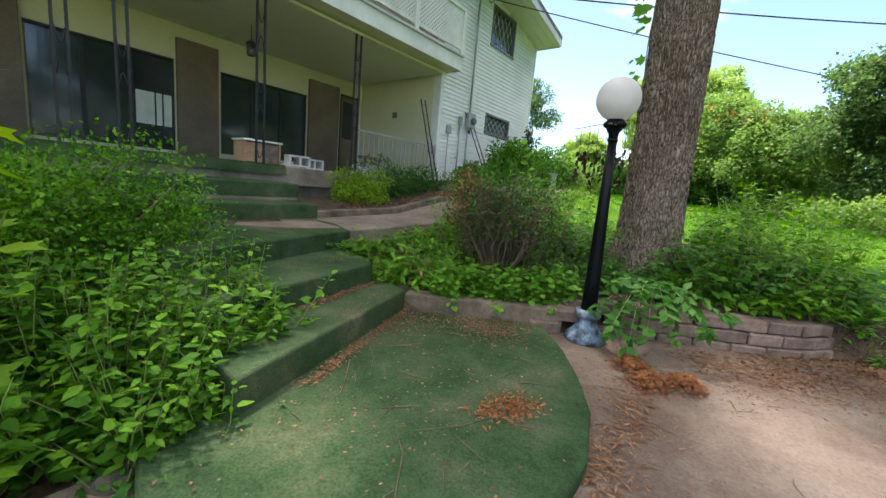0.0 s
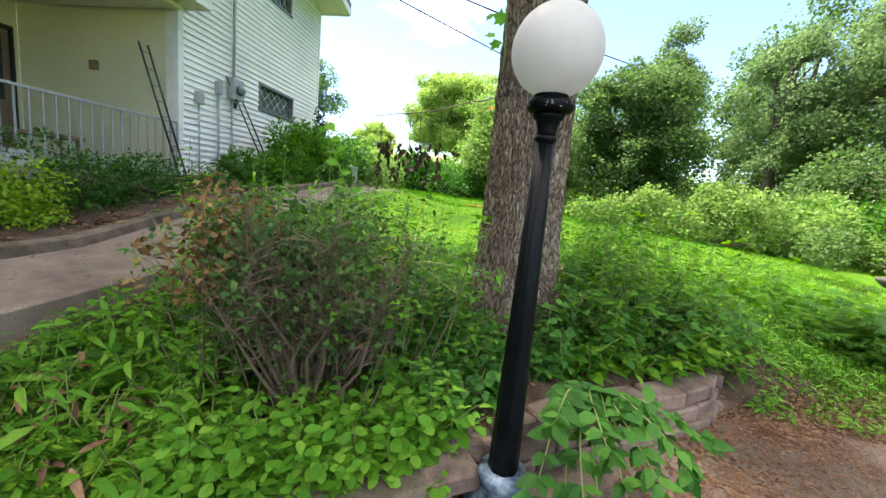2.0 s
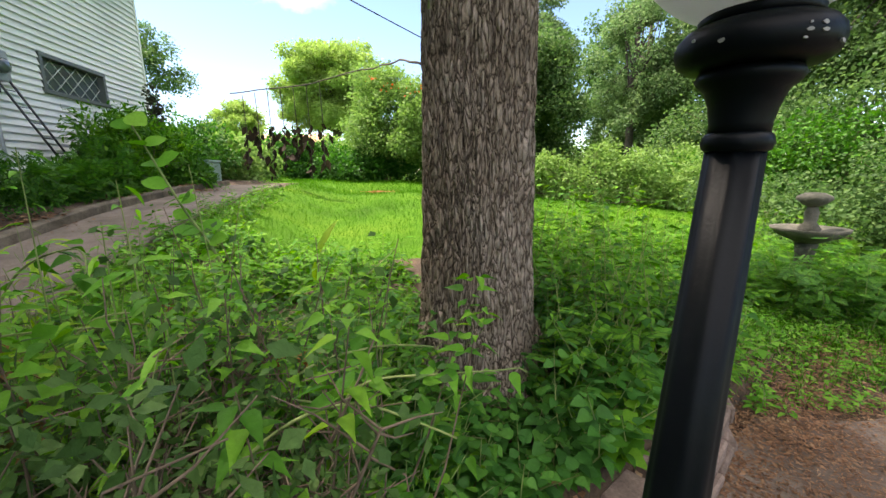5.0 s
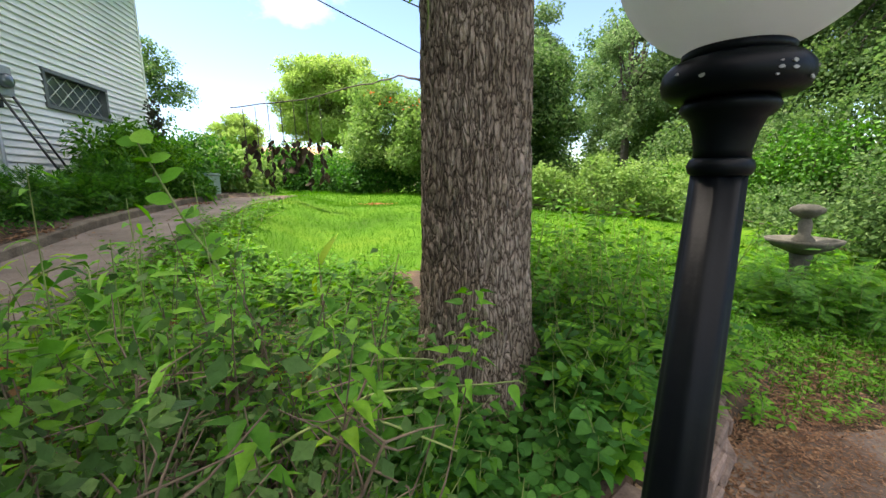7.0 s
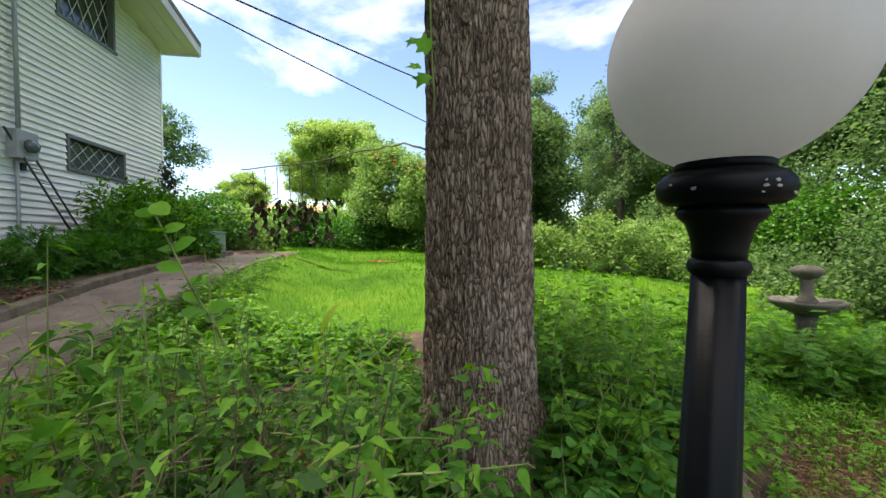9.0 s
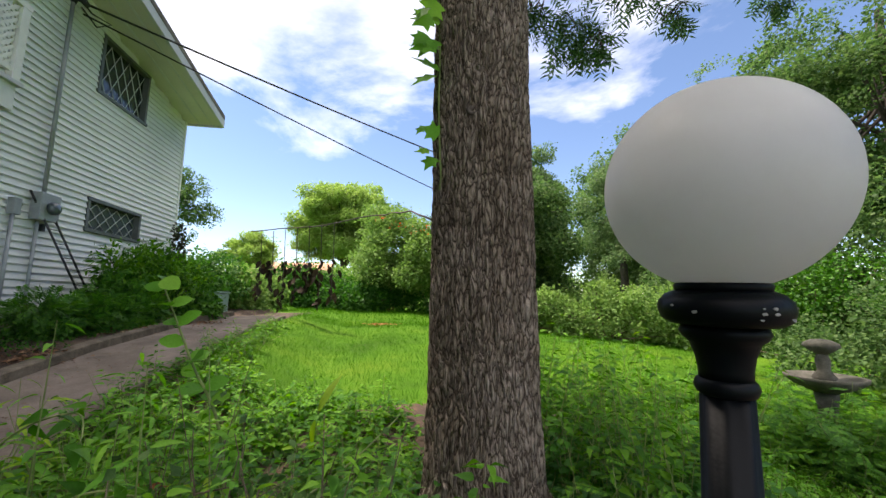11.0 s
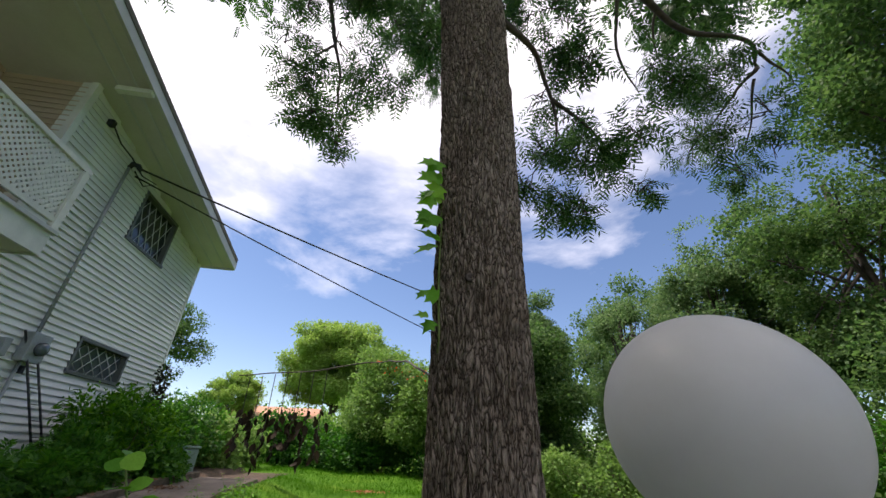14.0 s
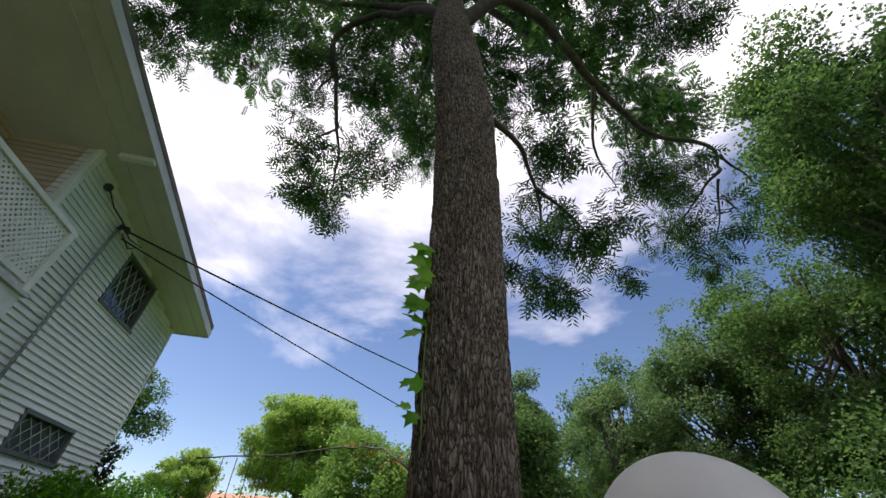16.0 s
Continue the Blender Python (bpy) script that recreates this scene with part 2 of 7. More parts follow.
def bark_material():
    """Plates of bark between dark cracks, longer than wide."""
    m, t, bsdf, out = nodes_of("tree_bark")
    geo = t.nodes.new("ShaderNodeNewGeometry")
    mp = t.nodes.new("ShaderNodeMapping")
    mp.inputs["Scale"].default_value = (1, 1, 0.27)
    t.links.new(geo.outputs["Position"], mp.inputs["Vector"])
    warp = t.nodes.new("ShaderNodeTexNoise")
    warp.inputs["Scale"].default_value, warp.inputs["Detail"].default_value = 14, 4
    t.links.new(mp.outputs["Vector"], warp.inputs["Vector"])
    mixv = t.nodes.new("ShaderNodeMixRGB")
    mixv.blend_type = "ADD"
    mixv.inputs["Fac"].default_value = 0.09
    t.links.new(mp.outputs["Vector"], mixv.inputs["Color1"])
    t.links.new(warp.outputs["Color"], mixv.inputs["Color2"])
    vor = t.nodes.new("ShaderNodeTexVoronoi")
    vor.feature = "DISTANCE_TO_EDGE"
    vor.inputs["Scale"].default_value = 40
    t.links.new(mixv.outputs["Color"], vor.inputs["Vector"])
    fine = noise_node(t, 70, 4, 0.7, (1, 1, 0.4))
    big = noise_node(t, 2.2, 4, 0.6)
    ramp = ramp_node(t, [(0.0, (0.045, 0.034, 0.026)), (0.045, (0.12, 0.095, 0.076)), (0.12, (0.27, 0.225, 0.186)), (0.42, (0.37, 0.318, 0.27))])
    t.links.new(vor.outputs["Distance"], ramp.inputs["Fac"])
    ov = t.nodes.new("ShaderNodeMixRGB")
    ov.blend_type = "OVERLAY"
    ov.inputs["Fac"].default_value = 0.75
    t.links.new(ramp.outputs["Color"], ov.inputs["Color1"])
    t.links.new(fine.outputs["Fac"], ov.inputs["Color2"])
    tone = ramp_node(t, [(0.35, (0.72, 0.68, 0.62)), (0.6, (1.0, 0.98, 0.95))])
    t.links.new(big.outputs["Fac"], tone.inputs["Fac"])
    mul = t.nodes.new("ShaderNodeMixRGB")
    mul.blend_type = "MULTIPLY"
    mul.inputs["Fac"].default_value = 1.0
    t.links.new(ov.outputs["Color"], mul.inputs["Color1"])
    t.links.new(tone.outputs["Color"], mul.inputs["Color2"])
    t.links.new(mul.outputs["Color"], bsdf.inputs["Base Color"])
    bsdf.inputs["Roughness"].default_value = 0.95
    bsdf.inputs["Specular IOR Level"].default_value = 0.2
    h = t.nodes.new("ShaderNodeMath")
    h.operation = "MULTIPLY_ADD"
    h.inputs[1].default_value = 0.35
    t.links.new(fine.outputs["Fac"], h.inputs[0])
    t.links.new(vor.outputs["Distance"], h.inputs[2])
    bp_ = t.nodes.new("ShaderNodeBump")
    bp_.inputs["Strength"].default_value, bp_.inputs["Distance"].default_value = 1.0, 0.045
    t.links.new(h.outputs[0], bp_.inputs["Height"])
    t.links.new(bp_.outputs["Normal"], bsdf.inputs["Normal"])
    return m


M_BARK = bark_material()
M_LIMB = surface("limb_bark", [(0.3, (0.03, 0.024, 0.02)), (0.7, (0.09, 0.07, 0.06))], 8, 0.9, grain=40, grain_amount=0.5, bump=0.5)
M_TWIG = surface("dry_twig", [(0.3, (0.055, 0.038, 0.025)), (0.7, (0.19, 0.14, 0.095))], 9, 0.9, grain=60, grain_amount=0.4, bump=0.4)
M_STEM = surface("green_stem", [(0.3, (0.09, 0.14, 0.03)), (0.7, (0.26, 0.32, 0.1))], 9, 0.7, grain=60, grain_amount=0.3, bump=0.2)
M_BLACK = surface("black_gloss_paint", [(0.3, (0.002, 0.003, 0.0045)), (0.6, (0.0035, 0.005, 0.0065)), (0.8, (0.01, 0.012, 0.014))], 9, 0.42, 0.0, 30, 0.3, 0.25, 0.003, spec=0.11)
M_BLUE = surface("worn_blue_base", [(0.36, (0.012, 0.017, 0.024)), (0.47, (0.06, 0.1, 0.15)), (0.6, (0.17, 0.24, 0.32)), (0.75, (0.42, 0.46, 0.5))], 14, 0.6, 0.0, 60, 0.5, 0.4, 0.003)
M_CHIP = surface("flaked_primer", [(0.3, (0.16, 0.16, 0.155)), (0.7, (0.32, 0.32, 0.31))], 20, 0.8)
M_GREY = surface("grey_metal", [(0.3, (0.26, 0.28, 0.29)), (0.7, (0.38, 0.4, 0.41))], 4, 0.5, 0.2, 60, 0.3, 0.2)
M_ACGREEN = surface("green_metal_box", [(0.3, (0.14, 0.24, 0.2)), (0.7, (0.22, 0.33, 0.28))], 4, 0.6, 0.0, 60, 0.3, 0.2)
M_WOOD = surface("raw_wood", [(0.3, (0.33, 0.19, 0.11)), (0.7, (0.5, 0.33, 0.2))], 4, 0.8, 0.0, 50, 0.4, 0.2, stretch=(1, 0.2, 1))
M_CINDER = surface("cinder_block", [(0.3, (0.4, 0.4, 0.38)), (0.7, (0.58, 0.57, 0.54))], 6, 0.95, 0.0, 80, 0.5, 0.6)
M_ROOF = surface("roof_shingle", [(0.3, (0.12, 0.1, 0.09)), (0.7, (0.2, 0.18, 0.16))], 3, 0.95, grain=40, grain_amount=0.5)
M_REDROOF = surface("red_brown_roof", [(0.3, (0.4, 0.2, 0.13)), (0.7, (0.52, 0.29, 0.2))], 3, 0.95, grain=20, grain_amount=0.3)
M_FRAME = surface("dark_grey_frame", [(0.3, (0.09, 0.1, 0.1)), (0.7, (0.15, 0.16, 0.16))], 4, 0.5, 0.1, 60, 0.3, 0.2)
M_CABLE = surface("black_cable", [(0.3, (0.008, 0.008, 0.009)), (0.7, (0.02, 0.02, 0.02))], 5, 0.6)


def globe_material():
    m, t, bsdf, out = nodes_of("frosted_white_acrylic")
    n = noise_node(t, 7, 5, 0.65)
    ramp = ramp_node(t, [(0.3, (0.62, 0.62, 0.61)), (0.6, (0.71, 0.715, 0.72))])
    t.links.new(n.outputs["Fac"], ramp.inputs["Fac"])
    t.links.new(ramp.outputs["Color"], bsdf.inputs["Base Color"])
    bsdf.inputs["Roughness"].default_value = 0.42
    tr = t.nodes.new("ShaderNodeBsdfTranslucent")
    tr.inputs["Color"].default_value = (0.74, 0.74, 0.73, 1)
    mix = t.nodes.new("ShaderNodeMixShader")
    mix.inputs["Fac"].default_value = 0.5
    t.links.new(bsdf.outputs["BSDF"], mix.inputs[1])
    t.links.new(tr.outputs["BSDF"], mix.inputs[2])
    t.links.new(mix.outputs["Shader"], out.inputs["Surface"])
    return m


M_GLOBE = globe_material()
G_WEED = leafy("weed_leaf", [(0.12, (0.018, 0.07, 0.009)), (0.42, (0.058, 0.19, 0.015)), (0.75, (0.14, 0.32, 0.025)), (0.97, (0.3, 0.4, 0.035))], 0.4, 0.55)
G_BRIGHT = leafy("bright_leaf", [(0.1, (0.055, 0.188, 0.016)), (0.5, (0.120, 0.324, 0.032)), (0.9, (0.230, 0.432, 0.054))], 0.42)
G_IVY = leafy("ivy_leaf", [(0.1, (0.02, 0.08, 0.015)), (0.5, (0.042, 0.155, 0.024)), (0.9, (0.095, 0.25, 0.036))], 0.36, 0.45)
G_DULL = leafy("dull_leaf", [(0.1, (0.018, 0.046, 0.012)), (0.5, (0.045, 0.105, 0.024)), (0.9, (0.095, 0.17, 0.045))], 0.25, 0.6)
G_HEDGE = leafy("hedge_leaf", [(0.1, (0.016, 0.066, 0.010)), (0.5, (0.045, 0.155, 0.016)), (0.9, (0.118, 0.275, 0.030))], 0.32, 0.45)
G_DARK = leafy("dark_leaf", [(0.1, (0.017, 0.065, 0.012)), (0.5, (0.034, 0.122, 0.017)), (0.9, (0.082, 0.212, 0.027))], 0.42)
G_YELLOW = leafy("yellow_green_leaf", [(0.1, (0.093, 0.205, 0.018)), (0.5, (0.214, 0.369, 0.030)), (0.9, (0.322, 0.461, 0.048))], 0.45)
G_PECAN = leafy("pecan_leaf", [(0.1, (0.022, 0.055, 0.02)), (0.5, (0.05, 0.115, 0.036)), (0.9, (0.11, 0.2, 0.06))], 0.42)
# far leaf: distance haze painted in as a paler, less saturated green
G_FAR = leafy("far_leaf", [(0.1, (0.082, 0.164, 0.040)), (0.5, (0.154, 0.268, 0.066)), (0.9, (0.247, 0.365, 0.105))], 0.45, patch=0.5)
# brighter copy of the far leaf, sunlight put into its colour
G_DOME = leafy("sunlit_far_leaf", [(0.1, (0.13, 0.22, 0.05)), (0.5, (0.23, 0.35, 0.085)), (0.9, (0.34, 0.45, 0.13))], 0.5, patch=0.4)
G_WOODS = leafy("woods_leaf", [(0.12, (0.03, 0.07, 0.022)), (0.5, (0.07, 0.14, 0.042)), (0.9, (0.145, 0.228, 0.07))], 0.45, patch=0.5)
# woods green paled and greyed to paint in haze
G_HAZY = leafy("hazy_green_leaf", [(0.12, (0.05, 0.1, 0.04)), (0.5, (0.105, 0.185, 0.07)), (0.9, (0.2, 0.28, 0.115))], 0.45, patch=0.5)
G_DEAD = leafy("dead_leaf", [(0.1, (0.12, 0.045, 0.02)), (0.5, (0.27, 0.11, 0.045)), (0.9, (0.4, 0.2, 0.09))], 0.2, 0.8, patch=4)
G_BROWN = leafy("withered_leaf", [(0.1, (0.07, 0.04, 0.016)), (0.5, (0.19, 0.11, 0.045)), (0.9, (0.36, 0.23, 0.1))], 0.2, 0.8, patch=4)
G_LITTER = leafy("leaf_litter", [(0.05, (0.06, 0.034, 0.021)), (0.4, (0.165, 0.088, 0.05)), (0.75, (0.28, 0.165, 0.095)), (0.95, (0.43, 0.34, 0.22))], 0.1, 0.85, patch=3)
G_DRIED = leafy("dried_dark_leaf", [(0.1, (0.012, 0.01, 0.008)), (0.9, (0.05, 0.035, 0.02))], 0.15, 0.8)
G_RED = leafy("red_flower", [(0.1, (0.6, 0.03, 0.015)), (0.9, (0.8, 0.1, 0.03))], 0.3)
G_GRASS = leafy("grass_blade", [(0.1, (0.025, 0.098, 0.006)), (0.5, (0.043, 0.150, 0.008)), (0.9, (0.093, 0.210, 0.017))], 0.4, 0.7)
G_GRASS.node_tree.nodes["Principled BSDF"].inputs["Specular IOR Level"].default_value = 0.06
G_PURPLE = leafy("purple_leaf", [(0.1, (0.03, 0.03, 0.025)), (0.9, (0.07, 0.08, 0.045))], 0.25)

# ---------------------------------------------------------------- mesh helpers
def part(name, bm, material, parent=None, label=""):
    """Links a bmesh as one mesh object, under a thing or a part."""
    me = bpy.data.meshes.new(name)
    bm.to_mesh(me)
    bm.free()
    me.materials.append(material)
    ob = new(name, me)
    ob.parent = parent
    if label:
        ob["label"] = label
    return ob


def thing(name, place, label, category, group="", kind=""):
    e = new(name)
    e.empty_display_size = 0.1
    e.location = place
    return tagged(e, label, category, group, kind)


def under(child, parent):
    """Parents child and keeps its world place; parents stand unrotated."""
    child.parent = parent
    off = Vector(parent.location)
    if parent.parent:
        off = off + Vector(parent.parent.location)
    child.matrix_parent_inverse = Matrix.Translation(-off)
    return child


def box(x0, y0, z0, x1, y1, z1, bevel=0.0, bm=None):
    own = bm or bmesh.new()
    r = bmesh.ops.create_cube(own, size=1)
    for v in r["verts"]:
        v.co = Vector(((x0 + x1) / 2 + v.co.x * (x1 - x0), (y0 + y1) / 2 + v.co.y * (y1 - y0), (z0 + z1) / 2 + v.co.z * (z1 - z0)))
    if bevel:
        es = list({e for v in r["verts"] for e in v.link_edges})
        bmesh.ops.bevel(own, geom=es, offset=bevel, segments=2, affect="EDGES", profile=0.6)
    return own


def prism(outline, z0, z1, bevel=0.0):
    """A slab with a flat outline in x, y; z0 and z1 may be lists, one value for each corner."""
    bm = bmesh.new()
    n = len(outline)
    lo = [z0] * n if isinstance(z0, (int, float)) else z0
    hi = [z1] * n if isinstance(z1, (int, float)) else z1
    a = [bm.verts.new((x, y, z)) for (x, y), z in zip(outline, lo)]
    b = [bm.verts.new((x, y, z)) for (x, y), z in zip(outline, hi)]
    bm.faces.new(list(reversed(a)))
    top = bm.faces.new(b)
    for i in range(n):
        j = (i + 1) % n
        bm.faces.new((a[i], a[j], b[j], b[i]))
    bmesh.ops.recalc_face_normals(bm, faces=bm.faces)
    if bevel:
        bmesh.ops.bevel(bm, geom=list(top.edges), offset=bevel, segments=3, affect="EDGES", profile=0.5)
    return bm


def tube(points, radii, sides=8, bm=None, cap=True):
    """A round bar along points."""
    own = bm or bmesh.new()
    pts = [Vector(p) for p in points]
    if isinstance(radii, (int, float)):
        radii = [radii] * len(pts)
    rings = []
    side = Vector((0, 0, 1))
    for i, p in enumerate(pts):
        d = (pts[min(i + 1, len(pts) - 1)] - pts[max(i - 1, 0)]).normalized()
        u = side - d * side.dot(d)
        if u.length < 0.05:
            u = Vector((1, 0, 0)) - d * d.x
        u.normalize()
        w = d.cross(u)
        side = u
        rings.append([own.verts.new(p + (u * math.cos(a) + w * math.sin(a)) * radii[i]) for a in (2 * math.pi * k / sides for k in range(sides))])
    for r, s in zip(rings, rings[1:]):
        for k in range(sides):
            own.faces.new((r[k], r[(k + 1) % sides], s[(k + 1) % sides], s[k])).smooth = True
    if cap:
        own.faces.new(list(reversed(rings[0])))
        own.faces.new(rings[-1])
    return own


def lathe(profile, sides=32, flute=0.0, flutes=8):
    """Turned shape round the z axis from (radius, z) pairs; flute grooves it."""
    bm = bmesh.new()
    rings = []
    for r, z in profile:
        ring = []
        for k in range(sides):
            a = 2 * math.pi * k / sides
            q = r * (1 - flute * (0.5 - 0.5 * math.cos(flutes * a)))
            ring.append(bm.verts.new((q * math.cos(a), q * math.sin(a), z)))
        rings.append(ring)
    for r, s in zip(rings, rings[1:]):
        for k in range(sides):
            bm.faces.new((r[k], r[(k + 1) % sides], s[(k + 1) % sides], s[k])).smooth = True
    bm.faces.new(list(reversed(rings[0])))
    bm.faces.new(rings[-1])
    return bm


def mesh_of(name, verts, tris, material, smooth=False):
    me = bpy.data.meshes.new(name)
    verts = np.asarray(verts, np.float32)
    tris = np.asarray(tris, np.int32)
    me.vertices.add(len(verts))
    me.vertices.foreach_set("co", verts.ravel())
    me.loops.add(tris.size)
    me.loops.foreach_set("vertex_index", tris.ravel())
    me.polygons.add(len(tris))
    me.polygons.foreach_set("loop_start", np.arange(0, tris.size, tris.shape[1], dtype=np.int32))
    me.polygons.foreach_set("loop_total", np.full(len(tris), tris.shape[1], np.int32))
    if smooth:
        me.polygons.foreach_set("use_smooth", np.ones(len(tris), bool))
    me.update(calc_edges=True)
    me.materials.append(material)
    return me


RNG = np.random.default_rng(11)


def unit(a):
    return a / np.maximum(np.linalg.norm(a, axis=-1, keepdims=True), 1e-9)


def blade(outline, curl=-0.12, fold=0.1):
    """A leaf: half widths along its length, folded on the rib and curling down."""
    v, f = [], []
    for t, w in outline:
        z = curl * t * t
        v.append((-w, t, z + fold * w))
        v.append((0, t, z))
        v.append((w, t, z + fold * w))
    n = len(outline)
    for i in range(n - 1):
        for k in (0, 1):
            a = 3 * i + k
            f.append((a, a + 1, a + 4))
            f.append((a, a + 4, a + 3))
    return np.array(v), np.array(f)


def simple_blade(w, curl=-0.1, fold=0.12):
    return np.array([(0, 0, 0), (w, 0.42, fold * w), (0, 1, curl), (-w, 0.42, fold * w)]), np.array([(0, 1, 2), (0, 2, 3)])


def feather(pairs, w, length):
    """A compound leaf of narrow leaflets on a rib."""
    v, f = [(-0.008, 0, 0), (0.008, 0, 0), (0, 0.97, -0.12)], [(0, 1, 2)]
    for i in range(pairs):
        t = 0.14 + 0.8 * i / max(pairs - 1, 1)
        s = length * (0.75 + 0.5 * math.sin(math.pi * (0.2 + 0.7 * i / pairs)))
        for sg in (-1, 1):
            d = np.array((sg * 0.8, 0.6, -0.18))
            q = np.array((-0.6 * sg, 0.8, 0.0))
            o = np.array((0, t, -0.12 * t * t))
            k = len(v)
            v += [o, o + d * s * 0.4 + q * w, o + d * s, o + d * s * 0.4 - q * w]
            f += [(k, k + 1, k + 2), (k, k + 2, k + 3)]
    return np.array([tuple(p) for p in v]), np.array(f)


def lobed():
    """A five-pointed maple-like leaf."""
    pts = [(0.0, 0.02), (0.2, 0.05), (0.46, 0.16), (0.32, 0.3), (0.52, 0.58), (0.24, 0.58), (0.14, 0.7), (0.0, 1.0)]
    out = pts + [(-x, y) for x, y in reversed(pts[1:-1])]
    v = [(0, 0.4, 0)] + [(x, y, 0.1 * abs(x) - 0.1 * y * y) for x, y in out]
    n = len(out)
    return np.array(v), np.array([(0, 1 + i, 1 + (i + 1) % n) for i in range(n)])


L_OVATE = blade([(0, 0.015), (0.14, 0.18), (0.4, 0.29), (0.74, 0.16), (1, 0.0)], -0.18, 0.22)
L_HEART = blade([(0, 0.04), (0.05, 0.26), (0.22, 0.4), (0.48, 0.34), (0.78, 0.14), (1, 0.0)], -0.25, 0.2)
L_ROUND = blade([(0, 0.04), (0.2, 0.3), (0.5, 0.4), (0.8, 0.28), (1, 0.05)], -0.15, 0.15)
L_VINE = blade([(0, 0.03), (0.07, 0.17), (0.22, 0.245), (0.45, 0.19), (0.72, 0.085), (1, 0.0)], -0.25, 0.38)
L_SMALL = simple_blade(0.3)
L_SLIM = blade([(0, 0.02), (0.3, 0.17), (0.65, 0.14), (1, 0.0)], -0.2, 0.3)
L_LONG = blade([(0, 0.03), (0.25, 0.1), (0.55, 0.1), (0.8, 0.06), (1, 0.0)], -0.45, 0.3)
L_BROAD = simple_blade(0.42)
L_FEATHER = feather(5, 0.085, 0.42)
L_PECAN = feather(4, 0.06, 0.46)
L_NEEDLE = simple_blade(0.1)
L_CURL = simple_blade(0.2)
L_FERN = feather(11, 0.045, 0.3)
L_LOBED = lobed()
L_GRASS = np.array([(-0.03, 0, 0), (0.03, 0, 0), (0.0, 1, -0.25), (0.02, 0.55, 0.0), (-0.02, 0.55, 0.0)]), np.array([(0, 1, 3), (0, 3, 4), (4, 3, 2)])


def leaf_mesh(name, template, pos, axis, normal, size, material):
    """Many leaves as one mesh: pos, axis and normal one row for each leaf."""
    tv, tf = template
    y = unit(axis)
    x = unit(np.cross(y, normal) + 1e-6)
    z = np.cross(x, y)
    s = np.asarray(size).reshape(-1, 1, 1)
    v = pos[:, None, :] + s * (tv[None, :, 0:1] * x[:, None, :] + tv[None, :, 1:2] * y[:, None, :] + tv[None, :, 2:3] * z[:, None, :])
    f = tf[None] + (np.arange(len(pos)) * len(tv))[:, None, None]
    return mesh_of(name, v.reshape(-1, 3), f.reshape(-1, tf.shape[1]), material)


def leaf_part(name, template, pos, axis, normal, size, material, parent, label=""):
    ob = new(name, leaf_mesh(name, template, pos, axis, normal, size, material))
    if parent:
        under(ob, parent)
    if label:
        ob["label"] = label
    return ob


def blob_leaves(blobs, count, droop=0.2, shell=0.55, gaps=0.0, gap_scale=1.0):
    """Leaf places in a crown of ellipsoids (x, y, z, rx, ry, rz): mostly towards the outside of each."""
    blobs = np.asarray(blobs, float)
    vol = np.prod(blobs[:, 3:6], axis=1) ** 0.67
    which = RNG.choice(len(blobs), count, p=vol / vol.sum())
    d = unit(RNG.normal(size=(count, 3)))
    r = shell + (1 - shell) * RNG.random(count) ** 0.6
    r *= 1 + 0.16 * RNG.normal(size=count)
    b = blobs[which]
    pos = b[:, :3] + d * b[:, 3:6] * r[:, None]
    axis = unit(d + 0.8 * RNG.normal(size=(count, 3)) + np.array((0, 0, -droop)))
    normal = unit(d * 0.5 + np.array((0, 0, 0.9)) + 0.55 * RNG.normal(size=(count, 3)))
    if gaps:
        keep = np.array([noise.noise(Vector(p * gap_scale)) for p in pos]) > gaps - 0.5
        pos, axis, normal = pos[keep], axis[keep], normal[keep]
    return pos, axis, normal


def crown_blobs(centre, radii, n, size, seed, lower=-0.6):
    """Clumps on an uneven crown."""
    g = np.random.default_rng(seed)
    out = []
    for _ in range(n):
        d = unit(g.normal(size=3))
        d[2] = max(d[2], lower)
        k = 0.45 + 0.55 * g.random()
        s = size * (0.6 + 0.8 * g.random())
        out.append((*(np.asarray(centre) + d * np.asarray(radii) * k), s * 1.15, s * 1.15, s * 0.8))
    return out


# ---------------------------------------------------------------- lie of the land
def ease(a, b, v):
    t = min(1.0, max(0.0, (v - a) / (b - a)))
    return t * t * (3 - 2 * t)


def path_z(y):
    ys = (-5, 2.2, 4.1, 5.5, 7.0, 9.0, 11.0, 40)
    zs = (0.62, 0.62, 0.70, 0.98, 1.2, 1.36, 1.42, 1.45)
    return float(np.interp(y, ys, zs))


def kerb_side(x, y):
    """How far (x, y) lies behind the kerb and block wall; negative on the drive side."""
    pts = ((-0.95, 1.85), (0.3, 2.72), (1.0, 3.4), (2.42, 4.26), (9.0, 5.6))
    best = 1e9
    for (ax, ay), (bx, by) in zip(pts, pts[1:]):
        dx, dy = bx - ax, by - ay
        t = min(1, max(0, ((x - ax) * dx + (y - ay) * dy) / (dx * dx + dy * dy)))
        d = math.hypot(x - ax - t * dx, y - ay - t * dy)
        if d < abs(best):
            best = d if dx * (y - ay) - dy * (x - ax) > 0 else -d
    return best


